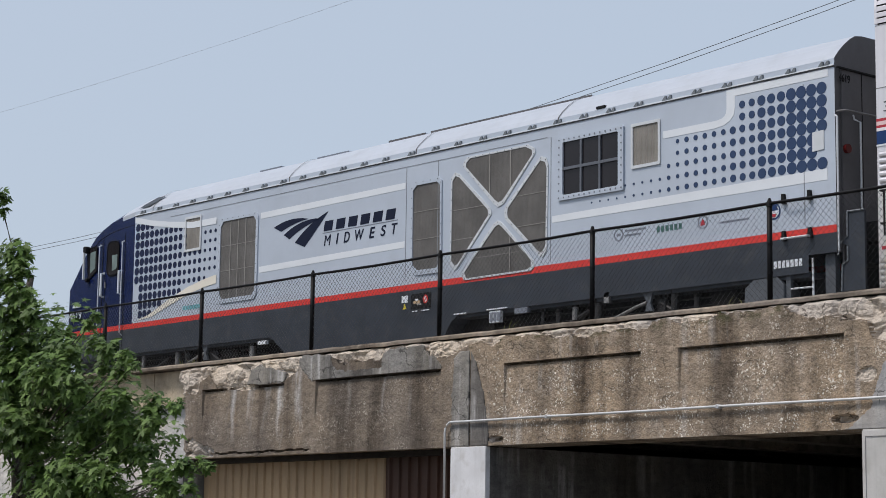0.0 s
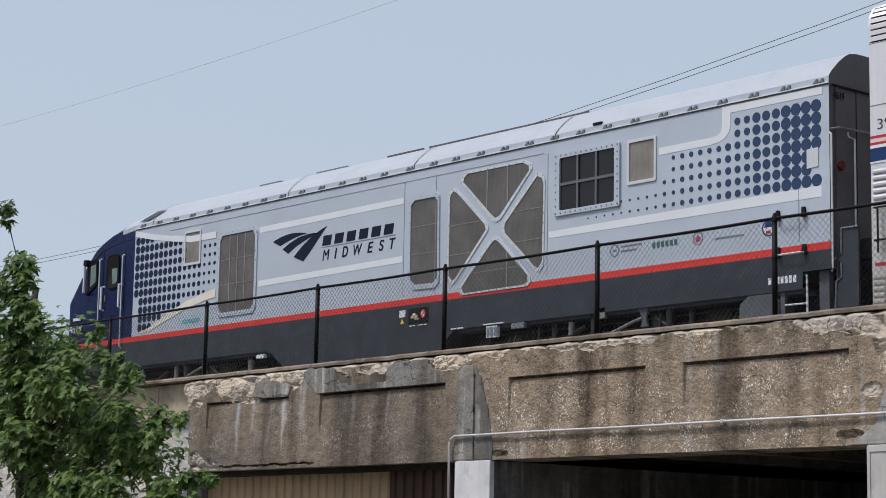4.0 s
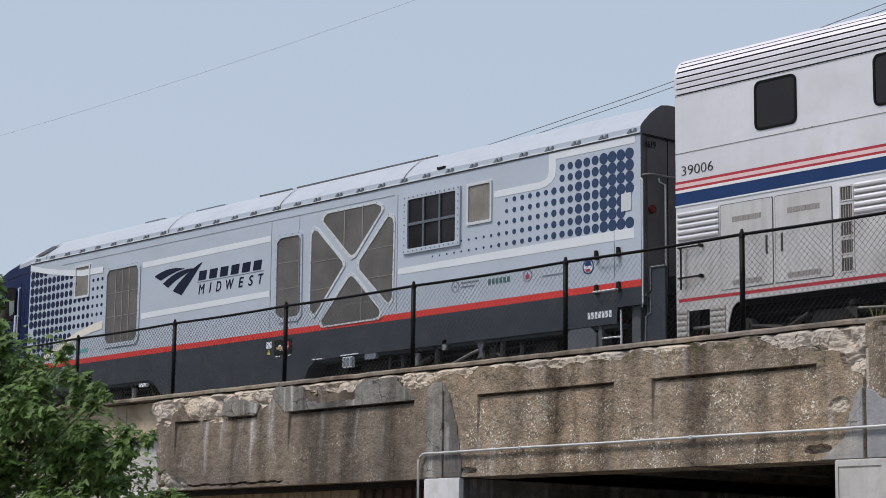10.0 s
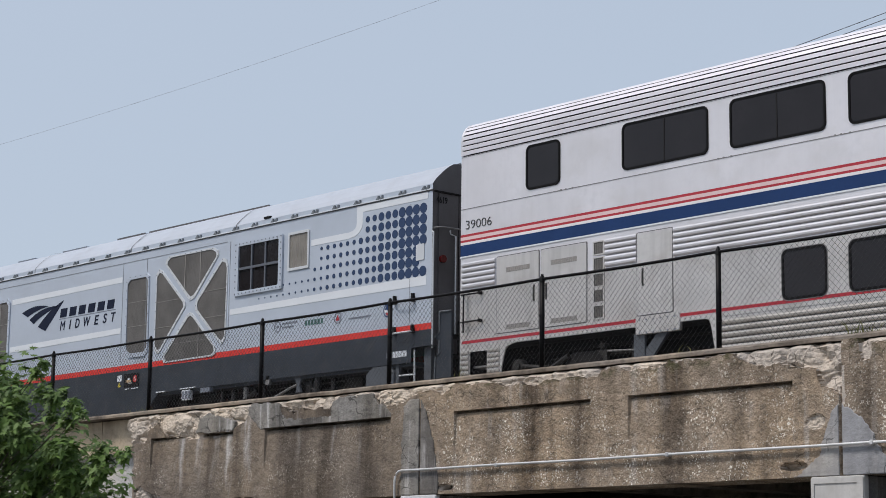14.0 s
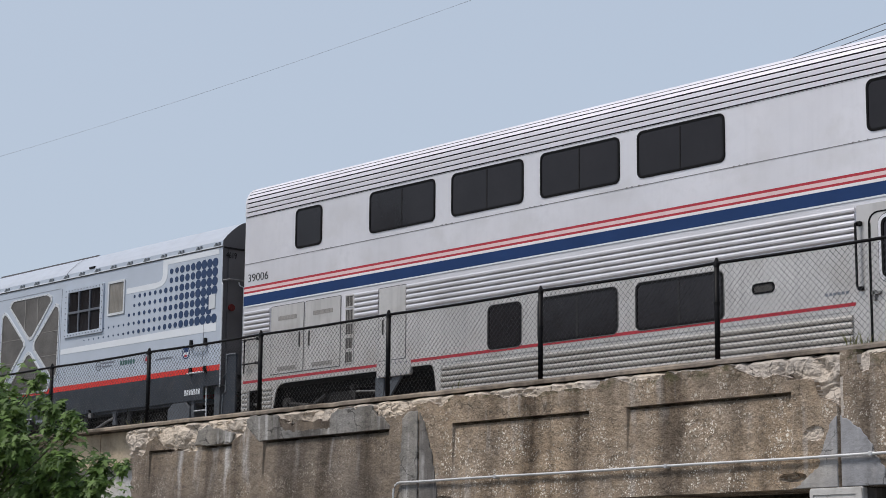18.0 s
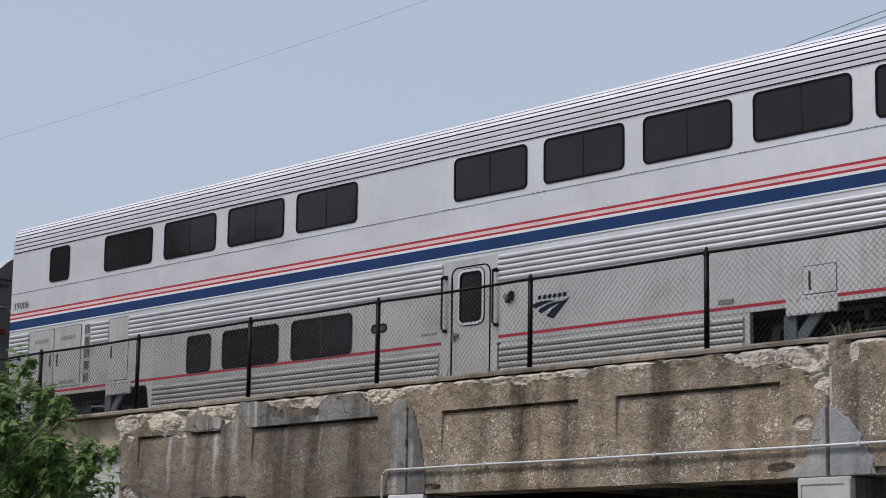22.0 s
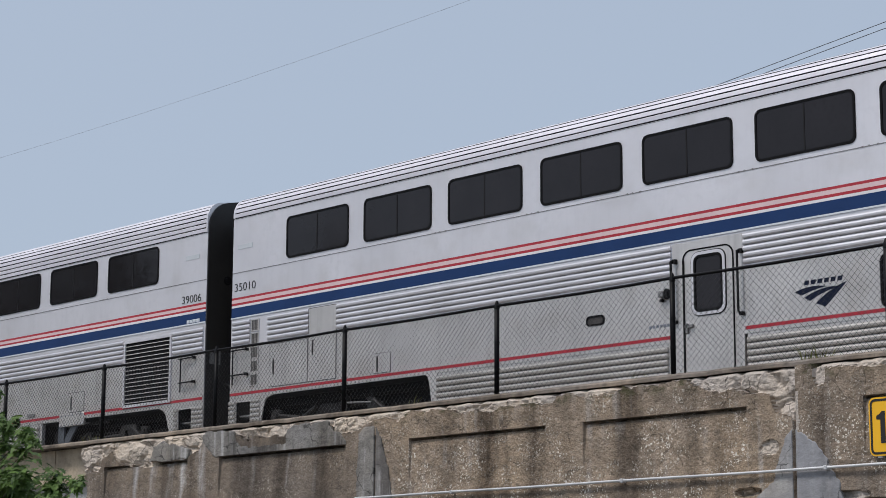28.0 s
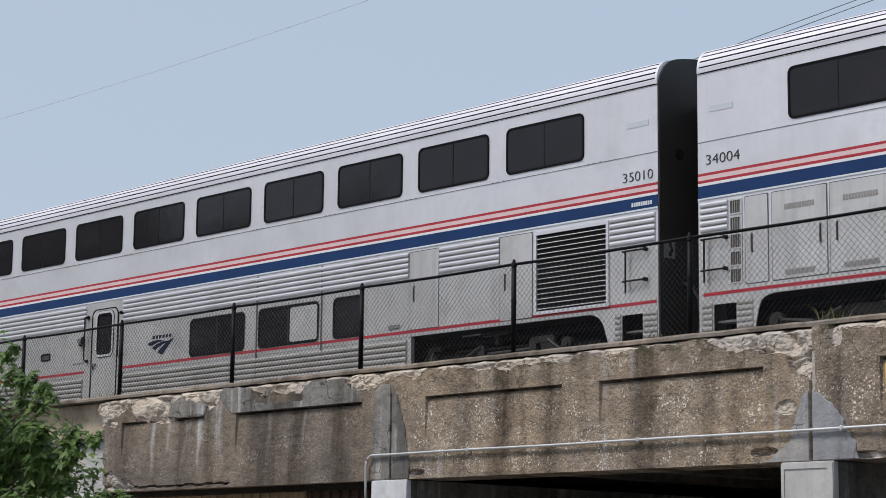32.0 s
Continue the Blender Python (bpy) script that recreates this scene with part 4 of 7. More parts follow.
def utility_poles():
    """The tall steel poles, past both ends of the view, that carry the wires."""
    for x in (-150.0, 30.0):
        root = tagged(new("utility_pole"), "tall tapered grey steel utility pole carrying wires", "pole", "utility poles")
        root.location = (x, 45.8, 0)
        low, high = 15.04 + 0.00111 * (x + 80.9) ** 2, 22.07 + 0.00063 * (x + 72) ** 2
        g = Geo(x, 45.8, 0)
        g.tube([(x, 45.8, 0), (x, 45.8, high * 0.5), (x, 45.8, high + 0.8)], 0.32, 12, r1=0.14)
        g.ob("shaft", PIPE, root, smooth=True)
        for z in (low - 0.1, high - 0.1):
            g = Geo(x, 45.8, 0)
            g.box(x - 0.07, x + 0.07, 44.7, 46.9, z - 0.07, z + 0.1)
            g.ob("crossarm", PIPE, root)


def maple():
    """The street tree before the viaduct: tapered trunk, limbs and a crown of lobed leaves in clumps."""
    rnd = random.Random(5)
    root = tagged(new("maple_tree"), "leafy green maple tree standing before the viaduct", "tree")
    base = Vector((-23.6, 12.9, 0))
    root.location = base
    o = tuple(base)
    t = Geo(*o)
    t.tube([base, base + Vector((0.05, 0.1, 1.2)), base + Vector((-0.1, 0.05, 2.6)), base + Vector((0, -0.05, 4.6)), base + Vector((0.1, 0, 5.2))], 0.15, 10, r1=0.04)
    t.ob("trunk", BARK, root, smooth=True)
    # clumps: centre and radius, from the trunk outwards
    clumps = []
    for k in range(22):
        a = rnd.uniform(0.3, math.pi * 1.5)
        q = rnd.uniform(0.3, 1.9)
        z = rnd.uniform(1.6, 4.4)
        q *= 1.0 if z < 3.4 else 0.6
        clumps.append((base + Vector((q * math.cos(a), q * math.sin(a), z)), rnd.uniform(0.45, 0.7)))
    for rows, deep in ((((-22.72, 6.05, 0.13), (-22.78, 5.88, 0.09), (-22.30, 5.28, 0.21), (-22.06, 5.04, 0.16), (-22.41, 4.93, 0.29), (-21.96, 4.71, 0.20), (-22.22, 4.49, 0.32), (-21.65, 4.41, 0.17), (-22.18, 4.06, 0.43), (-21.42, 4.15, 0.21), (-20.25, 4.32, 0.06), (-20.37, 4.23, 0.09), (-20.42, 4.00, 0.13), (-19.97, 3.92, 0.14), (-19.59, 3.77, 0.13), (-19.38, 3.69, 0.08), (-19.76, 3.62, 0.10), (-20.14, 3.70, 0.12), (-21.00, 3.92, 0.22), (-22.01, 3.84, 0.35)), 0.15),
                       (((-20.90, 3.64, 0.31), (-21.57, 3.54, 0.42), (-20.37, 3.48, 0.21), (-19.86, 3.36, 0.18), (-20.22, 3.18, 0.27), (-19.49, 3.28, 0.16), (-19.08, 3.26, 0.14), (-18.73, 3.22, 0.11), (-18.55, 3.16, 0.06), (-19.18, 3.08, 0.16), (-18.83, 3.03, 0.09), (-19.53, 2.96, 0.21), (-19.02, 2.90, 0.09), (-20.71, 2.97, 0.34), (-21.65, 3.00, 0.42), (-22.25, 3.37, 0.36)), 0.3),
                       (((-19.94, 2.75, 0.23), (-19.35, 2.69, 0.15), (-19.13, 2.45, 0.16), (-18.71, 2.46, 0.13), (-18.34, 2.53, 0.14), (-18.04, 2.55, 0.10), (-17.83, 2.53, 0.05), (-18.52, 2.34, 0.16), (-18.16, 2.31, 0.09), (-19.67, 2.43, 0.26), (-20.54, 2.44, 0.34), (-21.60, 2.46, 0.42), (-18.94, 2.20, 0.19), (-19.88, 2.11, 0.30), (-21.02, 2.05, 0.41)), 0.3)):
        for x, z, r in rows:
            clumps.append((Vector((x, 12.0 + rnd.uniform(-deep, deep) * min(1.0, r / 0.25), z)), r))
    for c, r in clumps:
        w = Geo(*o)
        s = base + Vector((0, 0, max(1.0, min(5.8, c.z * 0.75))))
        mid = (s + c) / 2 + Vector((rnd.uniform(-0.2, 0.2), rnd.uniform(-0.2, 0.2), -0.12))
        w.tube([s, mid, c], 0.026 if r > 0.2 else 0.012, 5, r1=0.004)
        w.ob("limb", BARK, root, smooth=True)
    # lobed leaf outline, 11 corners
    out = [(0, -0.45), (0.08, -0.24), (0.42, -0.40), (0.20, -0.10), (0.62, 0.10), (0.15, 0.10), (0.20, 0.30), (0, 0.72), (-0.20, 0.30), (-0.15, 0.10), (-0.62, 0.10), (-0.20, -0.10), (-0.42, -0.40), (-0.08, -0.24)]
    g = Geo(*o)
    for c, r in clumps:
        count = int(20 + 410 * (r / 0.4) ** 2.2 * (1.0 if c.y < 12.4 else 0.3))
        for _ in range(count):
            d = Vector((rnd.gauss(0, 1), rnd.gauss(0, 1), rnd.gauss(0, 0.85))).normalized() * r * rnd.uniform(0.15, 1.05) ** 0.7
            p = c + d
            size = rnd.uniform(0.08, 0.145) * (0.8 if r < 0.14 else 1.0)
            nrm = (Vector((0.1, -0.5, 0.95)) + d * 0.7 / r + Vector((rnd.gauss(0, 0.5), rnd.gauss(0, 0.5), rnd.gauss(0, 0.35)))).normalized()
            down = Vector((rnd.gauss(0, 0.6), rnd.gauss(0, 0.6), -1)) + d / r
            u = (down - nrm * down.dot(nrm)).normalized()
            w = nrm.cross(u)
            fold = rnd.uniform(0.05, 0.25)
            v = [tuple(p + (w * a + u * b - nrm * (abs(a) * fold + b * b * 0.15)) * size) for a, b in out]
            g.add(v, [(0, 1, 2, 3, 4, 5, 6, 7), (0, 7, 8, 9, 10, 11, 12, 13)])
    crown = g.ob("crown", LEAF, root)
    crown["kind"] = "stuff"


def weeds():
    rnd = random.Random(9)
    for x, n, h in ((-28.15, 14, 0.2), (-27.75, 18, 0.16), (-20.2, 6, 0.24), (-13.47, 26, 0.27), (-13.25, 10, 0.13), (-16.08, 4, 0.2), (-11.9, 12, 0.14)):
        y = 18.45
        g = Geo(x, y, 4.64)
        for _ in range(n):
            a = Vector((x + rnd.uniform(-0.16, 0.16), y + rnd.uniform(-0.1, 0.1), 4.63))
            lean = Vector((rnd.uniform(-0.5, 0.5), rnd.uniform(-0.3, 0.3), 1)) * h * rnd.uniform(0.4, 1)
            w = Vector((0.006, 0.002, 0))
            g.add([tuple(a - w), tuple(a + w), tuple(a + lean * 0.6 + w * 0.8), tuple(a + lean * 0.6 - w * 0.8), tuple(a + lean + Vector((lean.x * 0.5, 0, -0.02)))], [(0, 1, 2, 3), (3, 2, 4)])
        o = g.ob("weed_tuft", GRASS)
        o.location = (x, y, 4.64)
        tagged(o, "dry green weed tuft growing from the curb", "weed", "weeds on the curb", "stuff")


def woods_behind():
    """The line of trees across the street, behind the camera, that the windows reflect."""
    rnd = random.Random(3)
    g = Geo(0, -40, 0)
    for k in range(4200):
        x = rnd.uniform(-190, 90)
        h = 7.5 + 16.0 * min(1.0, max(0.0, (-50 - x) / 40)) + (3.0 if x > -50 else 8.0) * noise.noise((x * 0.06, 2, 0)) + (2.0 if x > -50 else 6.0) * noise.noise((x * 0.2, 5, 0))
        z = h * rnd.uniform(0.05, 1) ** 0.7
        p = Vector((x, -45 + 22 * min(1.0, max(0.0, (-50 - x) / 30)) + rnd.uniform(-3, 3), z))
        for _ in range(2):
            r = rnd.uniform(0.6, 1.5)
            a, b = Vector((rnd.gauss(0, 1), rnd.gauss(0, 1), rnd.gauss(0, 1))).normalized(), Vector((rnd.gauss(0, 1), rnd.gauss(0, 1), rnd.gauss(0, 1))).normalized()
            g.add([tuple(p + a * r), tuple(p + b * r), tuple(p - a * r), tuple(p - b * r * 0.8)], [(0, 1, 2, 3)])
    x = -188.0
    while x < 90:
        y = -45 + 22 * min(1.0, max(0.0, (-50 - x) / 30)) + rnd.uniform(-2, 2)
        g.tube([(x, y, 0), (x + rnd.uniform(-0.3, 0.3), y, 3.0), (x + rnd.uniform(-0.6, 0.6), y, 7.0)], 0.28, 6, 1, r1=0.1)
        x += rnd.uniform(3.5, 6.5)
    o = g.ob("far_trees", [LEAF_BACK, BARK])
    o.location = (0, -40, 0)
    tagged(o, "distant row of green trees across the street", "trees", kind="stuff")


ground()
viaduct()


# ---- the train ----
# In a vehicle's own numbers u runs along it, d is the depth behind its near side and z the height in the world.
def geo():
    return Geo(0, TRAIN_W / 2, RAIL_Z)


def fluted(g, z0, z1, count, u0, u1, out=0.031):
    """A fluted sheet from u0 to u1: drooping rounded ribs, the narrow grooves between coloured dark for their shade."""
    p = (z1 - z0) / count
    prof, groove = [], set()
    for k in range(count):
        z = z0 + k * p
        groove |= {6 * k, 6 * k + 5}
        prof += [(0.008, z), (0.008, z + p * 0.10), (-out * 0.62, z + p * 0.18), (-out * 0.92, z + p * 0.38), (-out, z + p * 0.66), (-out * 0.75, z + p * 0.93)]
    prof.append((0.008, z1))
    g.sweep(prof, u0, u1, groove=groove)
    return g


ROOF_FIRST = [(0.0, 8.750), (0.0, 9.0), (0.012, 9.09), (0.05, 9.17), (0.10, 9.238), (0.16, 9.288), (0.24, 9.32), (0.45, 9.36), (0.8, 9.39), (1.5, 9.41)]
ROOF_LATER = [(0.0, 8.872), (0.0, 8.96), (0.02, 9.05), (0.06, 9.13), (0.12, 9.20), (0.2, 9.25), (0.45, 9.305), (0.8, 9.335), (1.5, 9.36)]


def roof_profile(half, period, w=TRAIN_W):
    """Coach roof from side to side, ribbed over both shoulders; also the segments that are grooves."""
    arc = []
    for (a, b), (c, e) in zip(half, half[1:]):
        L = math.hypot(c - a, e - b)
        n = max(1, int(L / 0.0055))
        arc += [(a + (c - a) * k / n, b + (e - b) * k / n) for k in range(n)]
    s, out, low, prev = 0.0, [], [], arc[0]
    for i, q in enumerate(arc):
        s += math.hypot(q[0] - prev[0], q[1] - prev[1])
        nx = arc[min(i + 1, len(arc) - 1)]
        tx, tz = nx[0] - prev[0], nx[1] - prev[1]
        L = math.hypot(tx, tz) or 1
        ph = (s / period) % 1
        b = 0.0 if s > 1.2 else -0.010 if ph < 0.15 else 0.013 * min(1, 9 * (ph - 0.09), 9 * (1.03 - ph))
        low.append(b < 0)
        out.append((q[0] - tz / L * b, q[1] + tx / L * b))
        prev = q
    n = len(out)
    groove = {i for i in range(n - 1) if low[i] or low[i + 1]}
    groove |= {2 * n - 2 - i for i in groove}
    return out + [(w - a, b) for a, b in reversed(out)], groove


def wheelset(parent, u, r):
    g = Geo(0, 0, 0)
    g.wheel(0, -0.82, 0, r, 0.13)
    g.wheel(0, 0.69, 0, r, 0.13)
    g.tube([(0, -0.9, 0), (0, 0.9, 0)], 0.08, 8)
    o = g.ob("wheelset", RAIL, parent)
    WHEELS.append((o, u, r))
    o.location = (u, 0, r)


WHEELS = []


def truck(parent, uc, base, r):
    """A two-axle truck: side frames, springs, boxes, brake gear; wheels turn on their own."""
    for dd in (0.25, 2.75):
        g = geo()
        z = RAIL_Z
        hb = base / 2
        s = 1 if dd < 1 else -1
        y0, y1 = dd - 0.06, dd + 0.08
        g.prism([(uc - hb - 0.55, z + 0.62), (uc - hb - 0.3, z + 0.40), (uc - hb + 0.35, z + 0.42), (uc - 0.6, z + 0.34), (uc + 0.6, z + 0.34), (uc + hb - 0.35, z + 0.42), (uc + hb + 0.3, z + 0.40), (uc + hb + 0.55, z + 0.62), (uc + hb + 0.4, z + 0.86), (uc + 0.7, z + 0.80), (uc - 0.7, z + 0.80), (uc - hb - 0.4, z + 0.86)][::-1], y0, y1)
        t = g.ob("truck_frame", UNDER, parent)
        for ux in (uc - hb, uc + hb):
            b = geo()
            b.disc(ux, z + r, 0.17, 0.17, y0 - 0.08, y0)
            b.disc(ux, z + r, 0.09, 0.09, y0 - 0.10, y0 - 0.08)
            b.ob("axle_box", UNDER, t)
        for ux in (uc - 0.3, uc + 0.3):
            c = geo()
            c.tube([(ux + 0.075 * math.cos(k * 1.05), y0 - 0.02 + 0.075 * math.sin(k * 1.05), z + 0.42 + k * 0.0085) for k in range(42)], 0.018, 5)
            c.ob("spring", BLACK, t)
        h = geo()
        h.tube([(uc - hb + 0.1, y0 - 0.04, z + 0.72), (uc - 0.75, y0 - 0.05, z + 0.92)], 0.045, 8)
        h.ob("damper", GEAR, t)
        h = geo()
        h.tube([(uc + 0.7, y0 - 0.05, z + 0.93), (uc + hb - 0.2, y0 - 0.04, z + 0.66)], 0.035, 8)
        h.ob("damper", GEAR, t)
        h = geo()
        h.prism([(uc + hb - 0.75, z + 0.80), (uc + hb - 0.55, z + 0.56), (uc + hb - 0.45, z + 0.56), (uc + hb - 0.52, z + 0.95), (uc + hb - 0.75, z + 0.98)][::-1], y0 - 0.06, y0 - 0.02)
        h.ob("brake_hanger", GEAR, t)
    g = geo()
    g.box(uc - 0.35, uc + 0.35, 0.33, 2.67, RAIL_Z + 0.45, RAIL_Z + 0.75)
    g.ob("bolster", UNDER, parent)
    wheelset(parent, uc - base / 2, r)
    wheelset(parent, uc + base / 2, r)


def bolts(parent, pts, d=-0.004, r=0.014):
    g = geo()
    for u, z in pts:
        g.disc(u, z, r, r, d - 0.008, d, 6)
    g.ob("bolt_row", LOGO_GREY, parent)["kind"] = "stuff"


def frame_bolts(poly, gap=0.16):
    pts = []
    for (a, b), (c, e) in zip(poly, poly[1:] + poly[:1]):
        n = max(1, int(math.hypot(c - a, e - b) / gap))
        pts += [(a + (c - a) * k / n, b + (e - b) * k / n) for k in range(n)]
    return pts


def inset(poly, k):
    cx, cz = sum(p[0] for p in poly) / len(poly), sum(p[1] for p in poly) / len(poly)
    out = []
    for x, z in poly:
        L = math.hypot(x - cx, z - cz)
        out.append((cx + (x - cx) * (1 - k / L), cz + (z - cz) * (1 - k / L)))
    return out


def grille(parent, poly, mat, name="grille", bars=(), rails=(), frame_mat=None, frame_w=0.09, proud=0.022, label="", bolted=True):
    """Framed opening: bolted frame, screen set back in it, stiffeners across the screen."""
    g = geo()
    g.prism(poly, -0.004, 0.02)
    s = g.ob(name, mat, parent, label)
    outer = inset(poly, -frame_w)
    f = geo()
    f.ring(outer, poly, -proud, 0.01)
    f.ob("grille_frame", frame_mat or SILVER, s)
    def span(v, k):
        """Where the line at v crosses the opening."""
        hits = []
        for p, q in zip(poly, poly[1:] + poly[:1]):
            if (p[k] - v) * (q[k] - v) < 0:
                hits.append(p[1 - k] + (q[1 - k] - p[1 - k]) * (v - p[k]) / (q[k] - p[k]))
        return min(hits), max(hits)

    for u in bars:
        b = geo()
        lo, hi = span(u + 0.001, 0)
        b.box(u - 0.011, u + 0.011, -0.012, 0.0, lo, hi)
        b.ob("stiffener", STIFF, s)
    for z in rails:
        b = geo()
        lo, hi = span(z + 0.001, 1)
        b.box(lo, hi, -0.010, 0.0, z - 0.005, z + 0.005)
        b.ob("stiffener", STIFF, s)
    if bolted:
        bolts(s, frame_bolts(inset(poly, -frame_w * 0.55)), -proud, 0.008)
    return s


BLADES = [  # three curved blades: start, bend and end of the upper and of the lower edge
    ((0.0, 0.81), (0.295, 1.088), (0.635, 0.90), (0.142, 0.646), (0.386, 0.858), (0.635, 0.89)),
    ((0.192, 0.526), (0.449, 0.885), (0.774, 0.86), (0.30, 0.363), (0.504, 0.672), (0.876, 0.83)),
    ((0.407, 0.227), (0.645, 0.747), (1.0, 1.0), (0.586, 0.046), (0.765, 0.429), (1.0, 0.995))]


def swoosh(name, parent, u0, z0, w, h, mat):
    """The railroad's mark as three plain curved blades."""
    def bend(p, q, r, t):
        return tuple((1 - t) ** 2 * a + 2 * t * (1 - t) * b + t * t * d for a, b, d in zip(p, q, r))

    for s0, c0, e0, s1, c1, e1 in BLADES:
        pts = [bend(s0, c0, e0, i / 8) for i in range(9)] + [bend(s1, c1, e1, 1 - i / 8) for i in range(9)]
        poly = [(u0 + x * w, z0 + z * h) for x, z in pts]
        n = len(poly)
        g = geo()
        v = [(x, -0.007, z) for x, z in poly] + [(x, 0.0, z) for x, z in poly]
        f = [(i, i + 1, n - 2 - i, n - 1 - i) for i in range(8)] + [(i, (i + 1) % n, n + (i + 1) % n, n + i) for i in range(n)]
        g.add(v, f)
        g.ob(name, mat, parent)


def word_bars(name, parent, u0, u1, z0, z1, count, mat, gap=0.18, proud=0.006, lean=0.0):
    """A brand word as plain upright bars of its size and colour."""
    step = (u1 - u0) / count
    for k in range(count):
        g = geo()
        a, e, sh = u0 + k * step, u0 + (k + 1 - gap) * step, lean * (z1 - z0)
        g.prism([(a, z0), (e, z0), (e + sh, z1), (a + sh, z1)], -proud, 0.0)
        g.ob(name, mat, parent)


DOT_MESH = {}


def dot(parent, u, z, r, mat):
    """One painted dot; dots of a size share their mesh."""
    key = (round(r, 4), mat.name)
    if key not in DOT_MESH:
        g = Geo()
        g.disc(0, 0, r, r, -0.006, 0.0, 16)
        o = g.ob("dot", mat, parent)
        DOT_MESH[key] = o.data
    else:
        o = new("dot", DOT_MESH[key])
        o.parent = parent
    o.location = (u, -TRAIN_W / 2, z - RAIL_Z)


def locomotive():
    root = tagged(new("diesel_locomotive"), "silver and navy diesel locomotive with red stripe and dot pattern", "locomotive")
    W = TRAIN_W
    # shell: rings along the length
    side_top = [(-20.5, 7.01), (-20.15, 7.38), (-19.78, 7.77), (-19.46, 8.01), (-19.17, 8.12), (-18.84, 8.21), (-18.4, 8.275), (-17.91, 8.32), (0, 8.32)]
    roof_top = [(-20.5, 7.04), (-20.15, 7.42), (-19.78, 7.84), (-19.46, 8.16), (-19.17, 8.37), (-18.84, 8.55), (-18.4, 8.70), (-17.91, 8.79), (-17.2, 8.84), (0, 8.86)]
    arch = [(0.0, 0.11), (0.03, 0.15), (0.08, 0.21), (0.23, 0.35), (0.36, 0.445), (0.46, 0.50), (0.62, 0.525)]

    def at(tab, u):
        for (a, b), (c, e) in zip(tab, tab[1:]):
            if a <= u <= c:
                return b + (e - b) * (u - a) / (c - a)
        return tab[-1][1]

    stations = [-20.5, -20.15, -19.78, -19.46, -19.17, -18.84, -18.4, -17.91, -17.2, -13, -9.2, -5.6, -3, -0.492, -0.488, 0.0]
    low, rings = 5.50, []
    for u in stations:
        ts, tr = at(side_top, u), at(roof_top, u)
        taper = 0.04 * max(0, (-18.6 - u) / 2) ** 2
        k = min(1.0, (tr - ts) / 0.54)
        half = [(taper, low if u < -0.49 else 5.74), (taper, 6.012), (taper, 6.117), (taper, min(7.0, ts - 0.02)), (taper, ts)]
        half += [(taper + d, ts + h * k) for d, h in arch] + [(1.5, tr)]
        rings.append([(u, a, b) for a, b in half] + [(u, W - a, b) for a, b in reversed(half[:-1])])
    n = len(rings[0])
    g = geo()
    roof = geo()
    for i in range(len(rings) - 1):
        blue = stations[i] < -17.95
        for j in range(n - 1):
            jj = min(j, n - 2 - j)
            quad = [rings[i][j], rings[i + 1][j], rings[i + 1][j + 1], rings[i][j + 1]]
            if jj < 4:
                g.add(quad, [(0, 1, 2, 3)], 2 if jj == 0 else 3 if jj == 1 else 1 if blue else 0)
            else:
                roof.add(quad, [(0, 1, 2, 3)], 1 if stations[i] < -18.5 else 0 if jj > 4 or blue else 2)
    g.add(rings[0], [tuple(range(n))], 1)
    g.add([(x - 0.001, y, z) for x, y, z in rings[-1]], [tuple(range(n - 1, -1, -1))], 4)
    g.box(-20.4, -0.5, 0.05, W - 0.05, 5.45, 5.52, 2)
    g.ob("body_shell", [SILVER, BLUE, SKIRT, RED, END_GREY], root)
    r = roof.ob("roof", [ROOF_PALE, BLUE, SILVER], root, "pale silver roof")
    # roof joints, hatches and lifting lugs
    bow = [(-0.004, 8.33)] + [(d - 0.004, 8.32 + h + 0.008) for d, h in arch] + [(1.5, 8.87)]
    for u in (-17.25, -12.6, -8.95, -5.45):
        b = geo()
        b.add([(u + dx, d, z) for dx in (-0.012, 0.012) for d, z in bow], [(k, k + 1, k + 1 + len(bow), k + len(bow)) for k in range(len(bow) - 1)])
        b.ob("roof_joint", END_GREY, r)
    for u in [-0.2 - 0.588 * k for k in range(13)] + [-7.88, -8.46, -9.10] + [-9.80 - 0.603 * k for k in range(14)]:
        b = geo()
        for du in (-0.06, 0.04):   # a pair of low gussets
            b.prism([(u + du, 8.346), (u + du + 0.085, 8.346), (u + du + 0.080, 8.405), (u + du + 0.060, 8.405)], -0.03, 0.02)
        b.ob("roof_lug", BRACKET_EDGE, r)
    for u0, u1 in ((-9.45, -5.45), (-10.62, -9.6), (-12.75, -11.8), (-14.6, -13.9)):
        e = geo()
        e.box(u0, u1, 0.735, 0.75, 8.87, 8.935 if u0 > -11 else 8.925)
        e.ob("hatch_edge", END_GREY if u0 > -11 else LOGO_GREY, r)
        b = geo()
        b.prism([(u0, 8.80), (u1, 8.80), (u1 - 0.02, 8.93), (u0 + 0.02, 8.93)], 0.752, 2.2)
        b.ob("roof_hatch", ROOF_PALE, r)
    b = geo()
    b.add([(-17.80, 0.015, 8.475), (-17.42, 0.015, 8.475), (-17.30, 0.072, 8.545), (-17.12, 0.222, 8.685), (-17.44, 0.222, 8.685), (-17.68, 0.072, 8.545)], [(0, 1, 2, 5), (5, 2, 3, 4)])
    b.ob("roof_intake", SKIRT, r)
    b = geo()
    b.box(-4.6, -4.42, -0.012, 0.06, 8.44, 8.48)
    b.ob("roof_vent", BLACK, r)
    # cant rail and seams
    b = geo()
    b.box(-17.9, -0.0, -0.024, 0.0, 8.326, 8.344)
    b.ob("cant_rail", WHITE, root)
    b = geo()
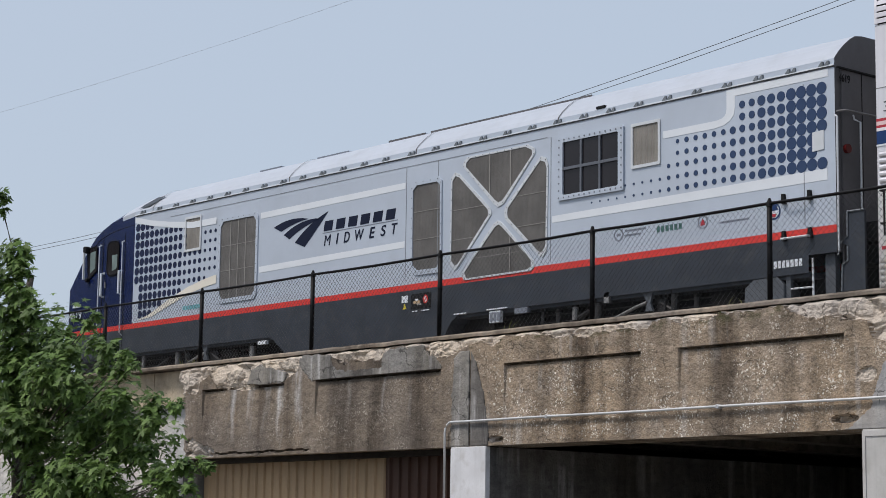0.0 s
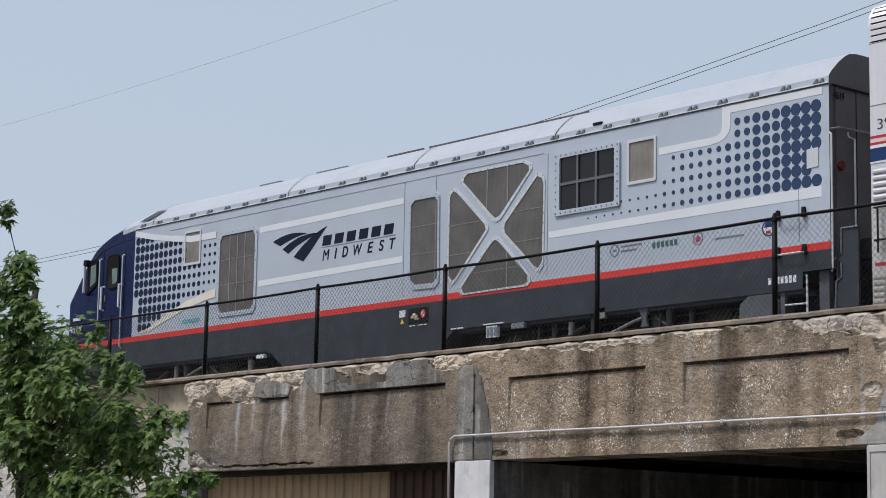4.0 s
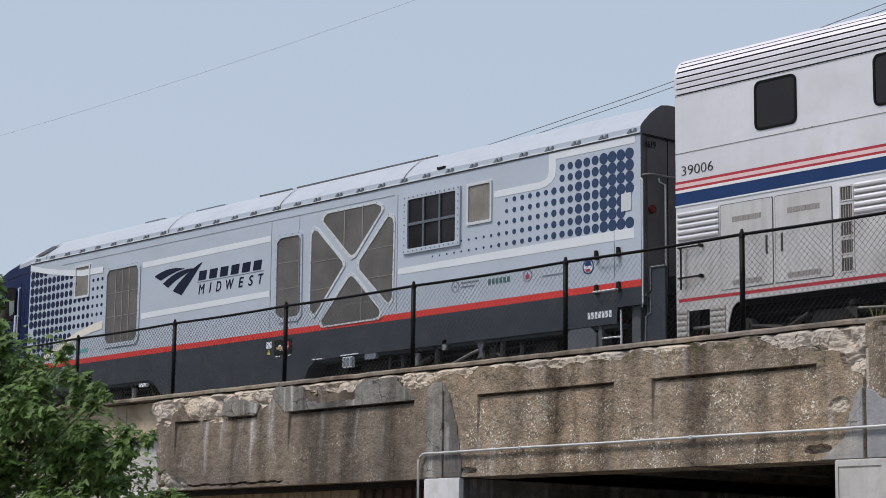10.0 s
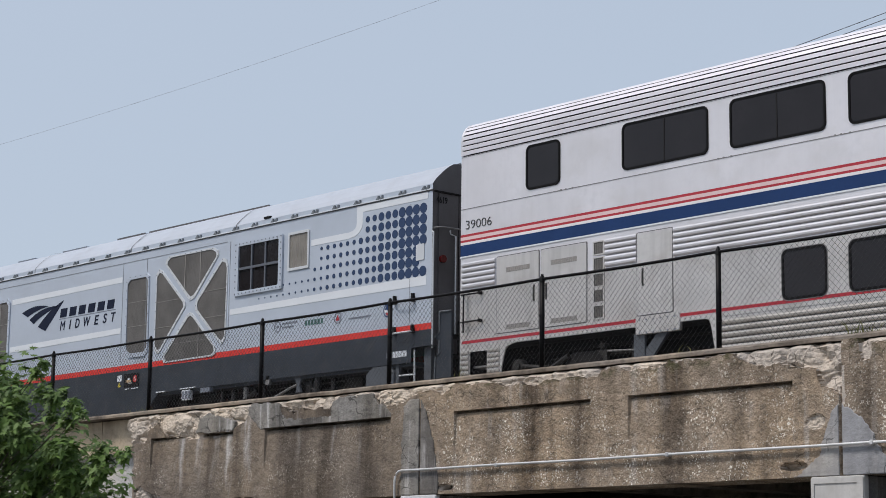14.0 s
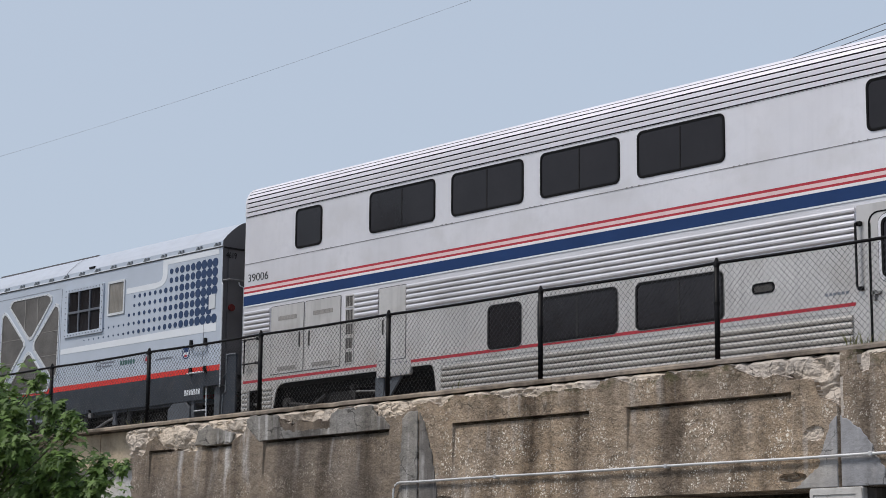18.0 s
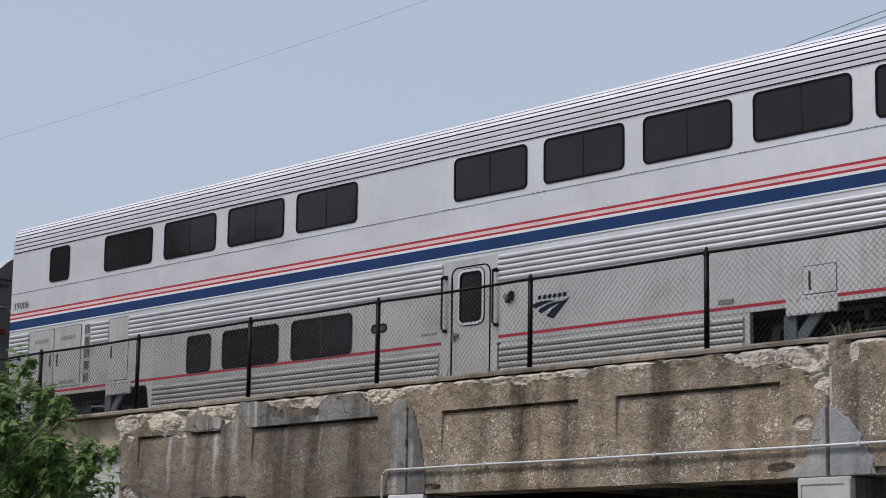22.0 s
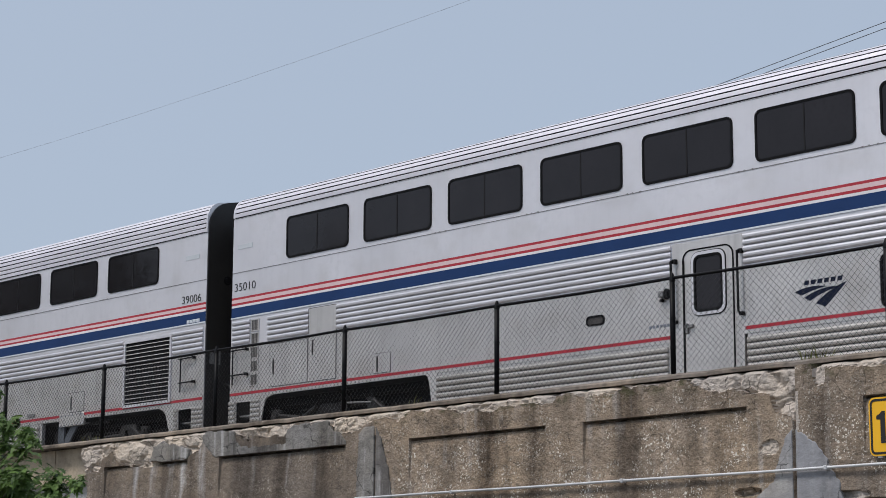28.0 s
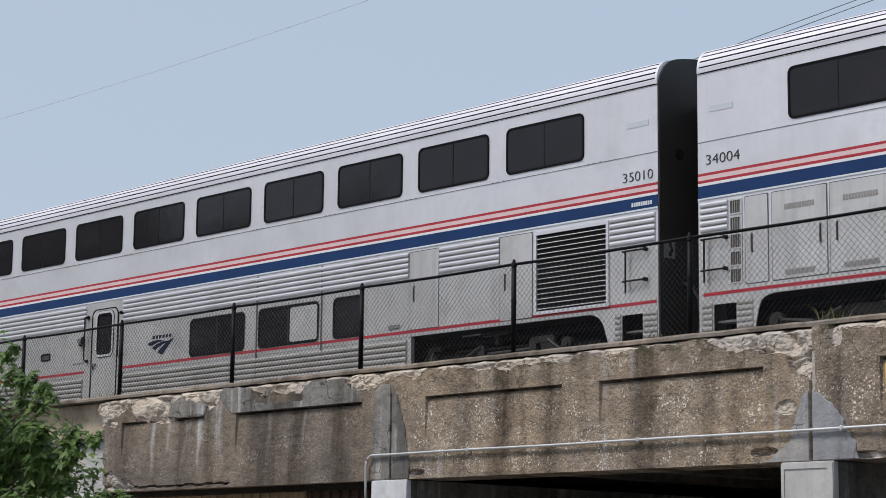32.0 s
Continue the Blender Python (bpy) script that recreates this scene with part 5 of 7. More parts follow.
    b.box(-17.9, -0.0, -0.012, 0.0, 8.308, 8.325)
    b.ob("gutter", END_GREY, root)
    b = geo()
    b.box(-16.6, -5.7, -0.005, 0.0, 8.155, 8.166)
    for u in (-9.2, -8.36, -5.62, -0.55):
        b.box(u, u + 0.012, -0.005, 0.0, 6.17, 8.15)
    b.ob("panel_seam", SEAM_BLUE, root)
    # rear end
    e = geo()
    e.box(0.001, 0.03, 0.12, W - 0.12, 5.6, 8.3)
    e.ob("end_panel", END_GREY, root)
    for p, m in (([(0.03, 0.0, 7.68), (0.10, 0.10, 7.70), (0.10, 1.1, 7.72)], GREASE_GREY), ([(0.0, 0.0, 7.63), (0.05, -0.02, 7.60), (0.05, -0.02, 5.75), (0.02, 0.0, 5.7)], FRAME_SILVER), ([(0.03, 0.36, 7.68), (0.03, 0.38, 7.62), (0.09, 0.44, 7.58), (0.09, 0.44, 5.9)], FRAME_SILVER)):
        b = geo()
        b.tube(p, 0.015, 6)
        b.ob("grab_rail", m, root)
    b = geo()
    b.box(0.03, 0.06, 0.0, W, 8.285, 8.31)
    b.ob("end_lip", BLACK, root)
    b = geo()
    b.box(0.03, 0.036, 0.55, 0.562, 5.7, 8.28)
    b.ob("end_door_seam", BLACK, root)
    b = geo()
    b.tube([(0.03, 0.19, 7.18), (0.08, 0.19, 7.18)], 0.065, 14)
    b.ob("tail_lamp", LENS_RED, root)
    b = geo()
    b.prism([(0.03, 5.87), (0.14, 5.95), (0.14, 6.28), (0.42, 6.28), (0.42, 5.2), (0.03, 5.2), (0.05, 5.56), (0.14, 5.61), (0.14, 5.81)][::-1], 0.06, 0.10)
    bb = b.ob("buffer_bracket", SKIRT, root)
    for p in ([(0.14, 0.05, 6.28), (0.14, 0.05, 5.95), (0.03, 0.05, 5.87)], [(0.14, 0.05, 5.81), (0.14, 0.05, 5.61), (0.05, 0.05, 5.56), (0.03, 0.05, 5.2)], [(0.14, 0.05, 6.28), (0.42, 0.05, 6.28)]):
        b = geo()
        b.tube(p, 0.014, 5)
        b.ob("bracket_lip", BRACKET_EDGE, bb)
    for z in (5.9, 5.58, 5.24):
        b = geo()
        b.box(0.10, 0.41, 0.10, 0.5, z - 0.03, z)
        b.ob("bracket_shelf", BLACK, bb)
    b = geo()
    b.box(0.0, 0.65, 0.55, W - 0.55, 5.15, 6.2)
    b.ob("gangway", BLACK, root)
    b = geo()
    b.box(0.0, 0.75, 1.35, 1.65, 4.95, 5.25)
    b.ob("coupler", UNDER, root)
    lettering("number", "4619", 0.0, -W / 2, 8.11 - RAIL_Z, 0.11, BLACK, e_holder(root, 0.034, 0.05), width=0.24)
    # white bands
    for nm, poly in (("marking_band", [(-13.48, 7.755), (-9.22, 7.782), (-9.22, 7.892), (-13.48, 7.87)]), ("marking_band", [(-13.49, 6.735), (-9.22, 6.765), (-9.22, 6.875), (-13.49, 6.85)]), ("marking_band", [(-5.58, 6.775), (-0.14, 6.75), (-0.14, 6.91), (-5.58, 6.88)])):
        b = geo()
        b.prism(poly, -0.004, 0.0)
        b.ob(nm, WHITE, root)
    b = geo()
    b.prism([(-0.11, 8.30), (-1.95, 8.30), (-1.95, 8.02), (-1.96, 7.965), (-1.99, 7.925), (-2.05, 7.895), (-2.16, 7.88), (-3.2, 7.88), (-3.2, 7.77), (-2.18, 7.77), (-2.0, 7.79), (-1.88, 7.845), (-1.81, 7.92), (-1.79, 8.02), (-1.79, 8.19), (-0.11, 8.19)], -0.0045, 0.0)
    b.ob("marking_band", WHITE, root)
    under = [(-14.95, 7.83), (-15.8, 7.84), (-16.5, 7.93), (-17.2, 8.04), (-17.9, 8.18)]
    b = geo()
    top = [(-17.9, 8.30), (-17.3, 8.17), (-16.6, 8.06), (-15.8, 7.965), (-14.95, 7.96)]
    b.add([(x, -0.009, z) for x, z in top + under], [(k, k + 1, 8 - k, 9 - k) for k in range(4)])
    b.ob("marking_band", WHITE, root)
    b = geo()
    lo = [(-17.70, 6.163), (-17.2, 6.19), (-16.6, 6.355), (-15.9, 6.53), (-15.3, 6.63), (-14.90, 6.67)]
    hi = [(-17.70, 6.17), (-17.3, 6.24), (-16.6, 6.48), (-15.9, 6.68), (-15.3, 6.79), (-14.90, 6.84)]
    b.add([(x, -0.009, z) for x, z in hi + lo[::-1]], [(k, k + 1, 10 - k, 11 - k) for k in range(5)])
    b.ob("marking_swoop", CREAM, root)
    # dots, growing to both ends
    for i in range(17):
        u = -17.785 + 0.1755 * i
        r = 0.082 - 0.0019 * i if i < 10 else 0.052 if i < 14 else 0.037
        crest, foot = at([(p, q) for p, q in reversed(under)], u), at(hi, u)
        for j in range(12):
            z = 8.065 - 0.179 * j
            if z > crest + 0.02 or z < foot + 0.02 or -16.02 < u < -15.48 and 7.47 < z:
                continue
            dot(root, u, z, r, DOT_NAVY)
    size = [0.088, 0.088, 0.088, 0.087, 0.072, 0.071, 0.074, 0.056, 0.055, 0.056, 0.043, 0.042, 0.042, 0.041, 0.041, 0.032, 0.033, 0.024, 0.022, 0.02, 0.02, 0.018, 0.017, 0.016, 0.015, 0.015]
    for i, r in enumerate(size):
        u = -0.225 - 0.179 * i
        for j in range(7):
            z = 8.045 - 0.1758 * j
            if u < -1.72 and j < 2:
                continue
            if u < -3.08 and (j < 4 or (j == 4 and u < -3.1)) and u > -4.0 and z > 7.3:
                continue
            if u < -4.0 and not (u > -4.15 or z < 7.05):
                continue
            if abs(u + 0.225) < 0.1 and 7.12 < z < 7.45:
                continue
            dot(root, u, z, r, DOT_BLUE)
    b = geo()
    b.prism([(-0.39, 7.17), (-0.19, 7.18), (-0.19, 7.45), (-0.39, 7.44)], -0.012, 0.0)
    b.ob("access_plate", FRAME_SILVER, root)
    # writing and marks
    swoosh("railroad_mark", root, -13.05, 7.05, 1.65, 0.60, LOGO_NAVY)
    word_bars("brand_bar", root, -11.52, -9.40, 7.30, 7.48, 6, LOGO_NAVY, 0.3, lean=0.2)
    b = geo()
    b.box(-11.55, -9.42, -0.005, 0, 7.262, 7.275)
    b.ob("brand_rule", LOGO_GREY, root)
    u = -11.50
    for ch, w in zip("MIDWEST", (0.20, 0.075, 0.17, 0.25, 0.165, 0.15, 0.16)):
        lettering("letter", ch, u, -W / 2, 7.03 - RAIL_Z, 0.19, LOGO_NAVY, root, width=w, lean=0.2, weight=0.0 if ch == "M" else 0.012)
        u += w + (2.08 - 1.17) / 6
    word_bars("product_bar", root, -1.10, -0.58, 5.61, 5.71, 7, WHITE, 0.3)
    word_bars("teal_bar", root, -16.05, -15.42, 6.235, 6.315, 7, TEAL, lean=0.1)
    word_bars("agency_letter_bar", root, -3.33, -2.80, 6.37, 6.46, 6, DARK_TEAL, 0.35)
    for u, w, mt in ((-4.12, 0.10, LOGO_GREY), (-2.42, 0.10, LOGO_GREY), (-1.09, 0.12, STRIPE_BLUE)):
        b = geo()
        outer = [(u + w * math.cos(k * math.tau / 16), 6.42 + w * math.sin(k * math.tau / 16)) for k in range(16)][::-1]
        b.ring(outer, [(u + (x - u) * 0.80, 6.42 + (z - 6.42) * 0.80) for x, z in outer], -0.005, 0)
        b.ob("agency_mark", mt, root)
        if mt is LOGO_GREY:
            b = geo()
            b.box(u - w * 0.45, u + w * 0.45, -0.005, 0, 6.405, 6.435)
            b.ob("agency_bar", mt, root)
    b = geo()
    b.prism([(-2.47, 6.375), (-2.37, 6.375), (-2.42, 6.475)], -0.007, 0)
    b.ob("agency_mark", STRIPE_RED, root)
    b = geo()
    b.box(-1.135, -1.05, -0.007, 0, 6.34, 6.385)
    b.ob("agency_mark", STRIPE_RED, root)
    b = geo()
    b.disc(-1.09, 6.42, 0.113, 0.113, -0.004, 0.0, 16)
    b.ob("agency_mark", WHITE, root)
    b = geo()
    b.prism([(-1.17, 6.43), (-1.01, 6.43), (-1.04, 6.50), (-1.09, 6.52), (-1.14, 6.50)], -0.006, 0)
    b.ob("agency_mark", STRIPE_BLUE, root)
    for u0, u1, z in ((-3.98, -3.55, 6.45), (-3.98, -3.65, 6.38), (-2.1, -1.55, 6.36)):
        b = geo()
        b.box(u0, u1, -0.005, 0, z, z + 0.03)
        b.ob("agency_bar", LOGO_GREY, root)
    # screens and windows
    for u0, u1, z0, z1 in ((-16.0, -15.5, 7.43, 8.03), (-3.81, -3.29, 7.44, 8.04)):
        grille(root, rounded(u0, u1, z0, z1, 0.015, 1), MESH_TAN, "vent_screen", frame_w=0.06, frame_mat=FRAME_SILVER, bolted=False)
    grille(root, [(-14.7, 6.34), (-14.78, 6.44), (-14.78, 7.74), (-14.7, 7.84), (-13.69, 7.84), (-13.61, 7.74), (-13.61, 6.44), (-13.69, 6.34)], MESH_GREY, bars=(-14.45, -14.2, -13.95), rails=(6.88, 7.36), frame_w=0.1)
    grille(root, [(-9.0, 7.72), (-8.9, 7.8), (-8.37, 7.8), (-8.29, 7.73), (-8.27, 6.41), (-8.37, 6.33), (-8.87, 6.34), (-8.99, 6.43)], MESH_GREY, rails=(6.86, 7.34), frame_w=0.09)
    # four screens between the crossed braces
    a, bb = (-7.98, -5.74), (6.08, 8.09)
    for poly, bars, rails in (
            ([(-7.65, 7.95), (-7.63, 8.02), (-7.54, 8.08), (-6.2, 8.08), (-6.05, 8.01), (-6.04, 7.93), (-6.73, 7.28), (-6.84, 7.25), (-6.93, 7.31)], (-7.05, -6.55), ()),
            ([(-7.66, 6.18), (-6.91, 6.86), (-6.83, 6.89), (-6.75, 6.85), (-6.05, 6.23), (-6.05, 6.13), (-6.13, 6.09), (-7.6, 6.08)], (-6.55,), (6.4,)),
            ([(-7.98, 7.75), (-7.9, 7.83), (-7.8, 7.79), (-7.09, 7.17), (-7.07, 7.08), (-7.82, 6.34), (-7.9, 6.32), (-7.99, 6.41)], (), (6.75, 7.25)),
            ([(-6.62, 7.06), (-6.6, 7.14), (-5.85, 7.81), (-5.74, 7.77), (-5.7, 7.66), (-5.72, 6.42), (-5.81, 6.32), (-5.89, 6.36), (-6.6, 6.97)], (), (6.8, 7.3))):
        grille(root, poly, MESH_GREY, bars=bars, rails=rails, frame_mat=FRAME_SILVER, frame_w=0.07, proud=0.014, bolted=True)
    wn = geo()
    wn.ring(rounded(-5.44, -4.0, 7.10, 8.10, 0.02, 1), rounded(-5.32, -4.11, 7.18, 8.02, 0.02, 1), -0.035, 0.0)
    wf = wn.ob("window_guard", SILVER, root)
    bolts(wf, frame_bolts([(-5.40, 7.14), (-4.04, 7.14), (-4.04, 8.06), (-5.40, 8.06)], 0.11), -0.035)
    p = geo()
    p.prism(rounded(-5.32, -4.11, 7.18, 8.02, 0.02, 1), -0.004, 0.0)
    p.ob("window_pane", GLASS, wf)
    for u in (-4.92, -4.51):
        q = geo()
        q.box(u - 0.02, u + 0.02, -0.03, 0, 7.18, 8.02)
        q.ob("guard_bar", GUARD_BAR, wf)
    q = geo()
    q.box(-5.32, -4.11, -0.032, 0, 7.575, 7.62)
    q.ob("guard_bar", GUARD_BAR, wf)
    # cab side: door, windows, rails
    for nm, poly in (("cab_side_window", [(-19.66, 7.20), (-19.36, 7.35), (-19.38, 7.80), (-19.44, 7.84), (-19.70, 7.82), (-19.74, 7.76), (-19.70, 7.24)]), ("cab_door_window", rounded(-18.92, -18.49, 7.2, 7.87, 0.13, 4))):
        g = geo()
        tp = 0.01 * (1 if nm == "cab_side_window" else 0)
        g.prism(poly, tp - 0.02, tp + 0.03)
        w = g.ob(nm, GLASS, root)
        f = geo()
        f.ring(inset(poly, -0.028), poly, tp - 0.026, tp + 0.03)
        f.ob("gasket", RUBBER, w)
    # pale patches on the dark cab glass stand in for its reflections
    b = geo()
    b.prism([(-18.72, 7.27), (-18.56, 7.30), (-18.53, 7.36), (-18.53, 7.60), (-18.74, 7.60)], -0.024, -0.019)
    b.ob("cab_glass_reflection", CAB_PALE, root)
    b = geo()
    b.prism([(-19.62, 7.30), (-19.41, 7.39), (-19.42, 7.76), (-19.62, 7.74)], -0.014, -0.009)
    b.ob("cab_glass_reflection", CAB_PALE, root)
    b = geo()
    b.box(-19.80, -19.68, -0.10, 0.0, 7.74, 7.88, bev=0.02)
    b.box(-19.72, -19.64, -0.08, 0.0, 7.12, 7.20, bev=0.02)
    b.ob("mirror_bracket", BLACK, root)
    # pale bar: the cab pillar's reflection put into colour and shape
    b = geo()
    b.box(-19.785, -19.745, -0.10, -0.06, 7.18, 7.76, bev=0.008)
    b.ob("pillar_reflection", FRAME_SILVER, root)
    for u in (-19.06, -18.365):
        b = geo()
        b.tube([(u, 0, 7.25), (u, -0.07, 7.24), (u, -0.07, 6.77), (u, 0, 6.76)], 0.026, 8)
        b.ob("door_grab", WHITE, root)
    for u, du in ((-19.20, 0.02), (-18.30, 0.02)):
        b = geo()
        b.tube([(u, -0.0, 7.86), (u, -0.06, 7.82), (u + 0.02, -0.06, 7.78), (u + du, -0.06, 5.95), (u + du, 0, 5.9)], 0.015, 6)
        b.ob("hand_rail", FRAME_SILVER, root)
    b = geo()
    for u in (-19.13, -18.28):
        b.box(u, u + 0.012, -0.004, 0, 5.6, 8.0)
    b.ob("door_seam", BLACK, root)
    b = geo()
    crest = [(-19.55, 7.80), (-19.41, 7.90), (-19.22, 7.99), (-18.87, 8.07), (-18.34, 8.13), (-17.95, 8.15)]
    b.tube([(x, 0.004, z) for x, z in crest], 0.009, 5)
    b.ob("brow_seam", BLACK, root)
    b = geo()
    b.box(-19.0, -18.97, -0.03, 0, 6.94, 7.06)
    b.ob("door_handle", GREASE_GREY, root)
    lettering("number", "4619", -20.42, -W / 2, 6.36 - RAIL_Z, 0.19, WHITE, root, width=0.50)
    word_bars("cab_letter_bar", root, -20.28, -19.95, 6.62, 6.68, 4, WHITE)
    b = geo()
    b.prism([(-20.45, 5.5), (-19.2, 5.5), (-18.9, 5.0), (-20.2, 4.75)], 0.25, W - 0.25)
    b.ob("pilot", SKIRT, root)
    # fuel tank between the trucks and skirts over them
    b = geo()
    b.prism([(-13.15, 5.503), (-13.0, 5.45), (-12.6, 5.16), (-12.4, 5.08), (-8.3, 5.08), (-8.12, 5.2), (-8.0, 5.38), (-7.8, 5.5), (-7.5, 5.503)], 0.002, W - 0.002)
    b.ob("fuel_tank", SKIRT, root)
    b = geo()
    b.box(-9.02, -8.50, -0.01, 0.0, 5.68, 5.94)
    pnl = b.ob("control_panel", BLACK, root)
    for u0, u1, z0, z1, mt in ((-8.95, -8.77, 5.77, 5.82, TAN_METAL), (-8.90, -8.82, 5.82, 5.85, WHITE), (-8.85, -8.74, 5.74, 5.77, LOGO_PALE), (-8.98, -8.84, 5.635, 5.652, WHITE), (-8.74, -8.52, 5.635, 5.652, WHITE)):
        c = geo()
        c.box(u0, u1, -0.016, -0.010, z0, z1)
        c.ob("panel_label", mt, pnl)
    c = geo()
    ring = [(-8.63 + 0.062 * math.cos(k * math.tau / 16), 5.83 + 0.072 * math.sin(k * math.tau / 16)) for k in range(16)][::-1]
    c.ring(ring, [(-8.63 + (x + 8.63) * 0.68, 5.83 + (z - 5.83) * 0.68) for x, z in ring], -0.017, -0.010)
    c.prism([(-8.68, 5.79), (-8.665, 5.775), (-8.58, 5.87), (-8.595, 5.885)], -0.018, -0.010)
    c.ob("forbidden_sign", RED, pnl)
    c = geo()
    c.prism(ring, -0.013, -0.010)
    c.ob("forbidden_sign_ground", WHITE, pnl)
    for poly, mt in (([(-9.27, 5.81), (-9.11, 5.81), (-9.11, 5.93), (-9.27, 5.93)], WHITE), ([(-9.25, 5.70), (-9.14, 5.70), (-9.195, 5.79)], YELLOW_MARK)):
        c = geo()
        c.prism(poly, -0.006, 0)
        c.ob("warning_label", mt, root)
    # gear hung below the frame
    for u0, u1, z0, z1, mt, nm in ((-7.02, -6.76, 5.30, 5.485, WHITE, "gauge_plate"), (-6.42, -6.12, 5.40, 5.49, LOGO_GREY, "data_plate"), (-13.45, -13.2, 5.38, 5.45, WHITE, "data_plate"), (-7.9, -7.6, 5.50, 5.52, WHITE, "label_strip"), (-7.1, -6.6, 5.51, 5.53, WHITE, "label_strip")):
        c = geo()
        c.box(u0, u1, -0.02, 0.05, z0, z1, bev=0.008)
        o = c.ob(nm, mt, root)
        if nm == "gauge_plate":
            k = geo()
            for du in (0.02, 0.11, 0.2):
                k.box(u0 + du, u0 + du + 0.07, -0.025, -0.02, z0 + 0.02, z1 - 0.02)
            k.ob("gauge_mark", LOGO_GREY, o)
    for u, z0, z1, q, mt, nm in ((-5.54, 5.0, 5.42, 0.05, GEAR, "reservoir"), (-5.17, 5.22, 5.48, 0.05, GREASE_GREY, "air_filter"), (-4.66, 4.95, 5.5, 0.065, GEAR, "reservoir"), (-2.65, 4.95, 5.42, 0.045, GEAR, "valve"), (-3.28, 5.0, 5.47, 0.03, GEAR, "hose"), (-3.09, 4.95, 5.5, 0.06, GEAR, "hose"), (-5.9, 5.0, 5.45, 0.03, GEAR, "hose"), (-16.35, 5.2, 5.5, 0.05, GREASE_GREY, "valve"), (-15.97, 5.0, 5.45, 0.07, GEAR, "reservoir"), (-13.8, 5.1, 5.45, 0.06, GREASE_GREY, "valve"), (-17.6, 5.0, 5.5, 0.04, GREASE_GREY, "hose"), (-18.2, 5.0, 5.5, 0.05, GEAR, "reservoir")):
        c = geo()
        c.tube([(u, 0.12, z0), (u, 0.12, z0 + (z1 - z0) * 0.4), (u + 0.01, 0.12, z1)], q, 10)
        o = c.ob(nm, mt, root)
        k = geo()
        k.tube([(u, 0.12, z1 - 0.06), (u, 0.12, z1)], q * 1.25, 10)
        k.ob("cap", UNDER, o)
    for hu in (-3.57, -15.3):
        c = geo()
        c.prism([(hu - 0.19, 5.54), (hu + 0.19, 5.54), (hu + 0.11, 5.48), (hu + 0.06, 5.34), (hu + 0.11, 5.22), (hu - 0.04, 5.22), (hu, 5.35), (hu - 0.08, 5.47)], 0.04, 0.08)
        c.ob("brake_hanger", SAND_GREY, root)
        c = geo()
        c.tube([(hu - 0.85, 0.08, 5.13), (hu - 0.25, 0.08, 5.31), (hu - 0.04, 0.08, 5.36)], 0.026, 8)
        c.ob("damper", GREASE_GREY, root)
    c = geo()
    c.prism([(-4.43, 5.57), (-4.33, 5.57), (-4.33, 5.41), (-4.44, 5.41)], 0.0, 0.05)
    c.ob("sander_bracket", GREASE_GREY, root)
    for u0, u1 in ((-7.35, -7.06), (-6.7, -6.0), (-2.4, -1.9), (-15.7, -15.1), (-14.9, -14.3)):
        c = geo()
        c.box(u0, u1, 0.14, 0.5, 5.02, 5.38, bev=0.03)
        c.ob("equipment_box", UNDER, root)
    for z, q in ((5.24, 0.018), (5.36, 0.012)):
        for u0, u1 in ((-7.4, -1.7), (-18.4, -13.4)):
            c = geo()
            c.tube([(u0, 0.2, z), ((u0 + u1) / 2, 0.2, z - 0.02), (u1, 0.2, z)], q, 6)
            c.ob("brake_pipe", GEAR, root)
    # rear corner: step cut-out, sand box, ladder
    c = geo()
    c.prism([(-1.66, 4.98), (-0.93, 4.98), (-0.93, 5.37), (-1.05, 5.49), (-1.48, 5.49), (-1.64, 5.38)], 0.0, 0.5, cham=0.01)
    sb = c.ob("sand_box", SAND_GREY, root, "grey sloped sand box")
    c = geo()
    c.disc(-1.28, 5.12, 0.05, 0.06, -0.015, 0.0, 10)
    c.ob("placard", RED, sb)
    c = geo()
    c.disc(-0.98, 5.14, 0.04, 0.04, -0.015, 0.0, 10)
    c.ob("placard", WHITE, sb)
    c = geo()
    c.box(-0.92, -0.84, 0.04, 0.10, 4.85, 5.52)
    c.ob("step_post", SAND_GREY, root)
    c = geo()
    c.box(-0.28, -0.11, 0.10, 0.20, 4.85, 5.74)
    c.ob("step_post", SAND_GREY, root)
    c = geo()
    c.tube([(-0.44, 0.03, 5.70), (-0.43, 0.03, 4.85)], 0.016, 6)
    c.tube([(-0.84, 0.05, 5.31), (-0.44, 0.05, 5.305)], 0.014, 6)
    c.tube([(-0.84, 0.05, 5.0), (-0.44, 0.05, 5.0)], 0.014, 6)
    c.ob("step_ladder", FRAME_SILVER, root)
    for z in (6.52, 6.0):
        c = geo()
        c.tube([(-0.9, 0, z), (-0.9, -0.09, z), (-0.43, -0.09, z), (-0.43, 0, z)], 0.016, 6, 1)
        c.prism([(-0.93, z - 0.02), (-0.86, z - 0.02), (-0.88, z + 0.12), (-0.92, z + 0.12)], -0.05, 0)
        c.prism([(-0.47, z - 0.02), (-0.40, z - 0.02), (-0.42, z + 0.12), (-0.46, z + 0.12)], -0.05, 0)
        c.ob("shunter_step", [BLACK, FRAME_SILVER], root)
    c = geo()
    c.box(-20.2, -0.1, 0.35, W - 0.35, 5.15, 5.47)
    c.ob("underframe", BLACK, root)
    truck(root, -15.9, 2.8, 0.55)
    truck(root, -4.1, 2.8, 0.55)
    return root


def e_holder(root, u, d):
    """A turned holder for the writing on the rear end, which faces along the train."""
    h = new("end_plate")
    h.parent = root
    h.matrix_local = pose(u + 0.0, -TRAIN_W / 2 + d, 0, 0, 0, 90) @ pose(0, TRAIN_W / 2, 0)
    return h


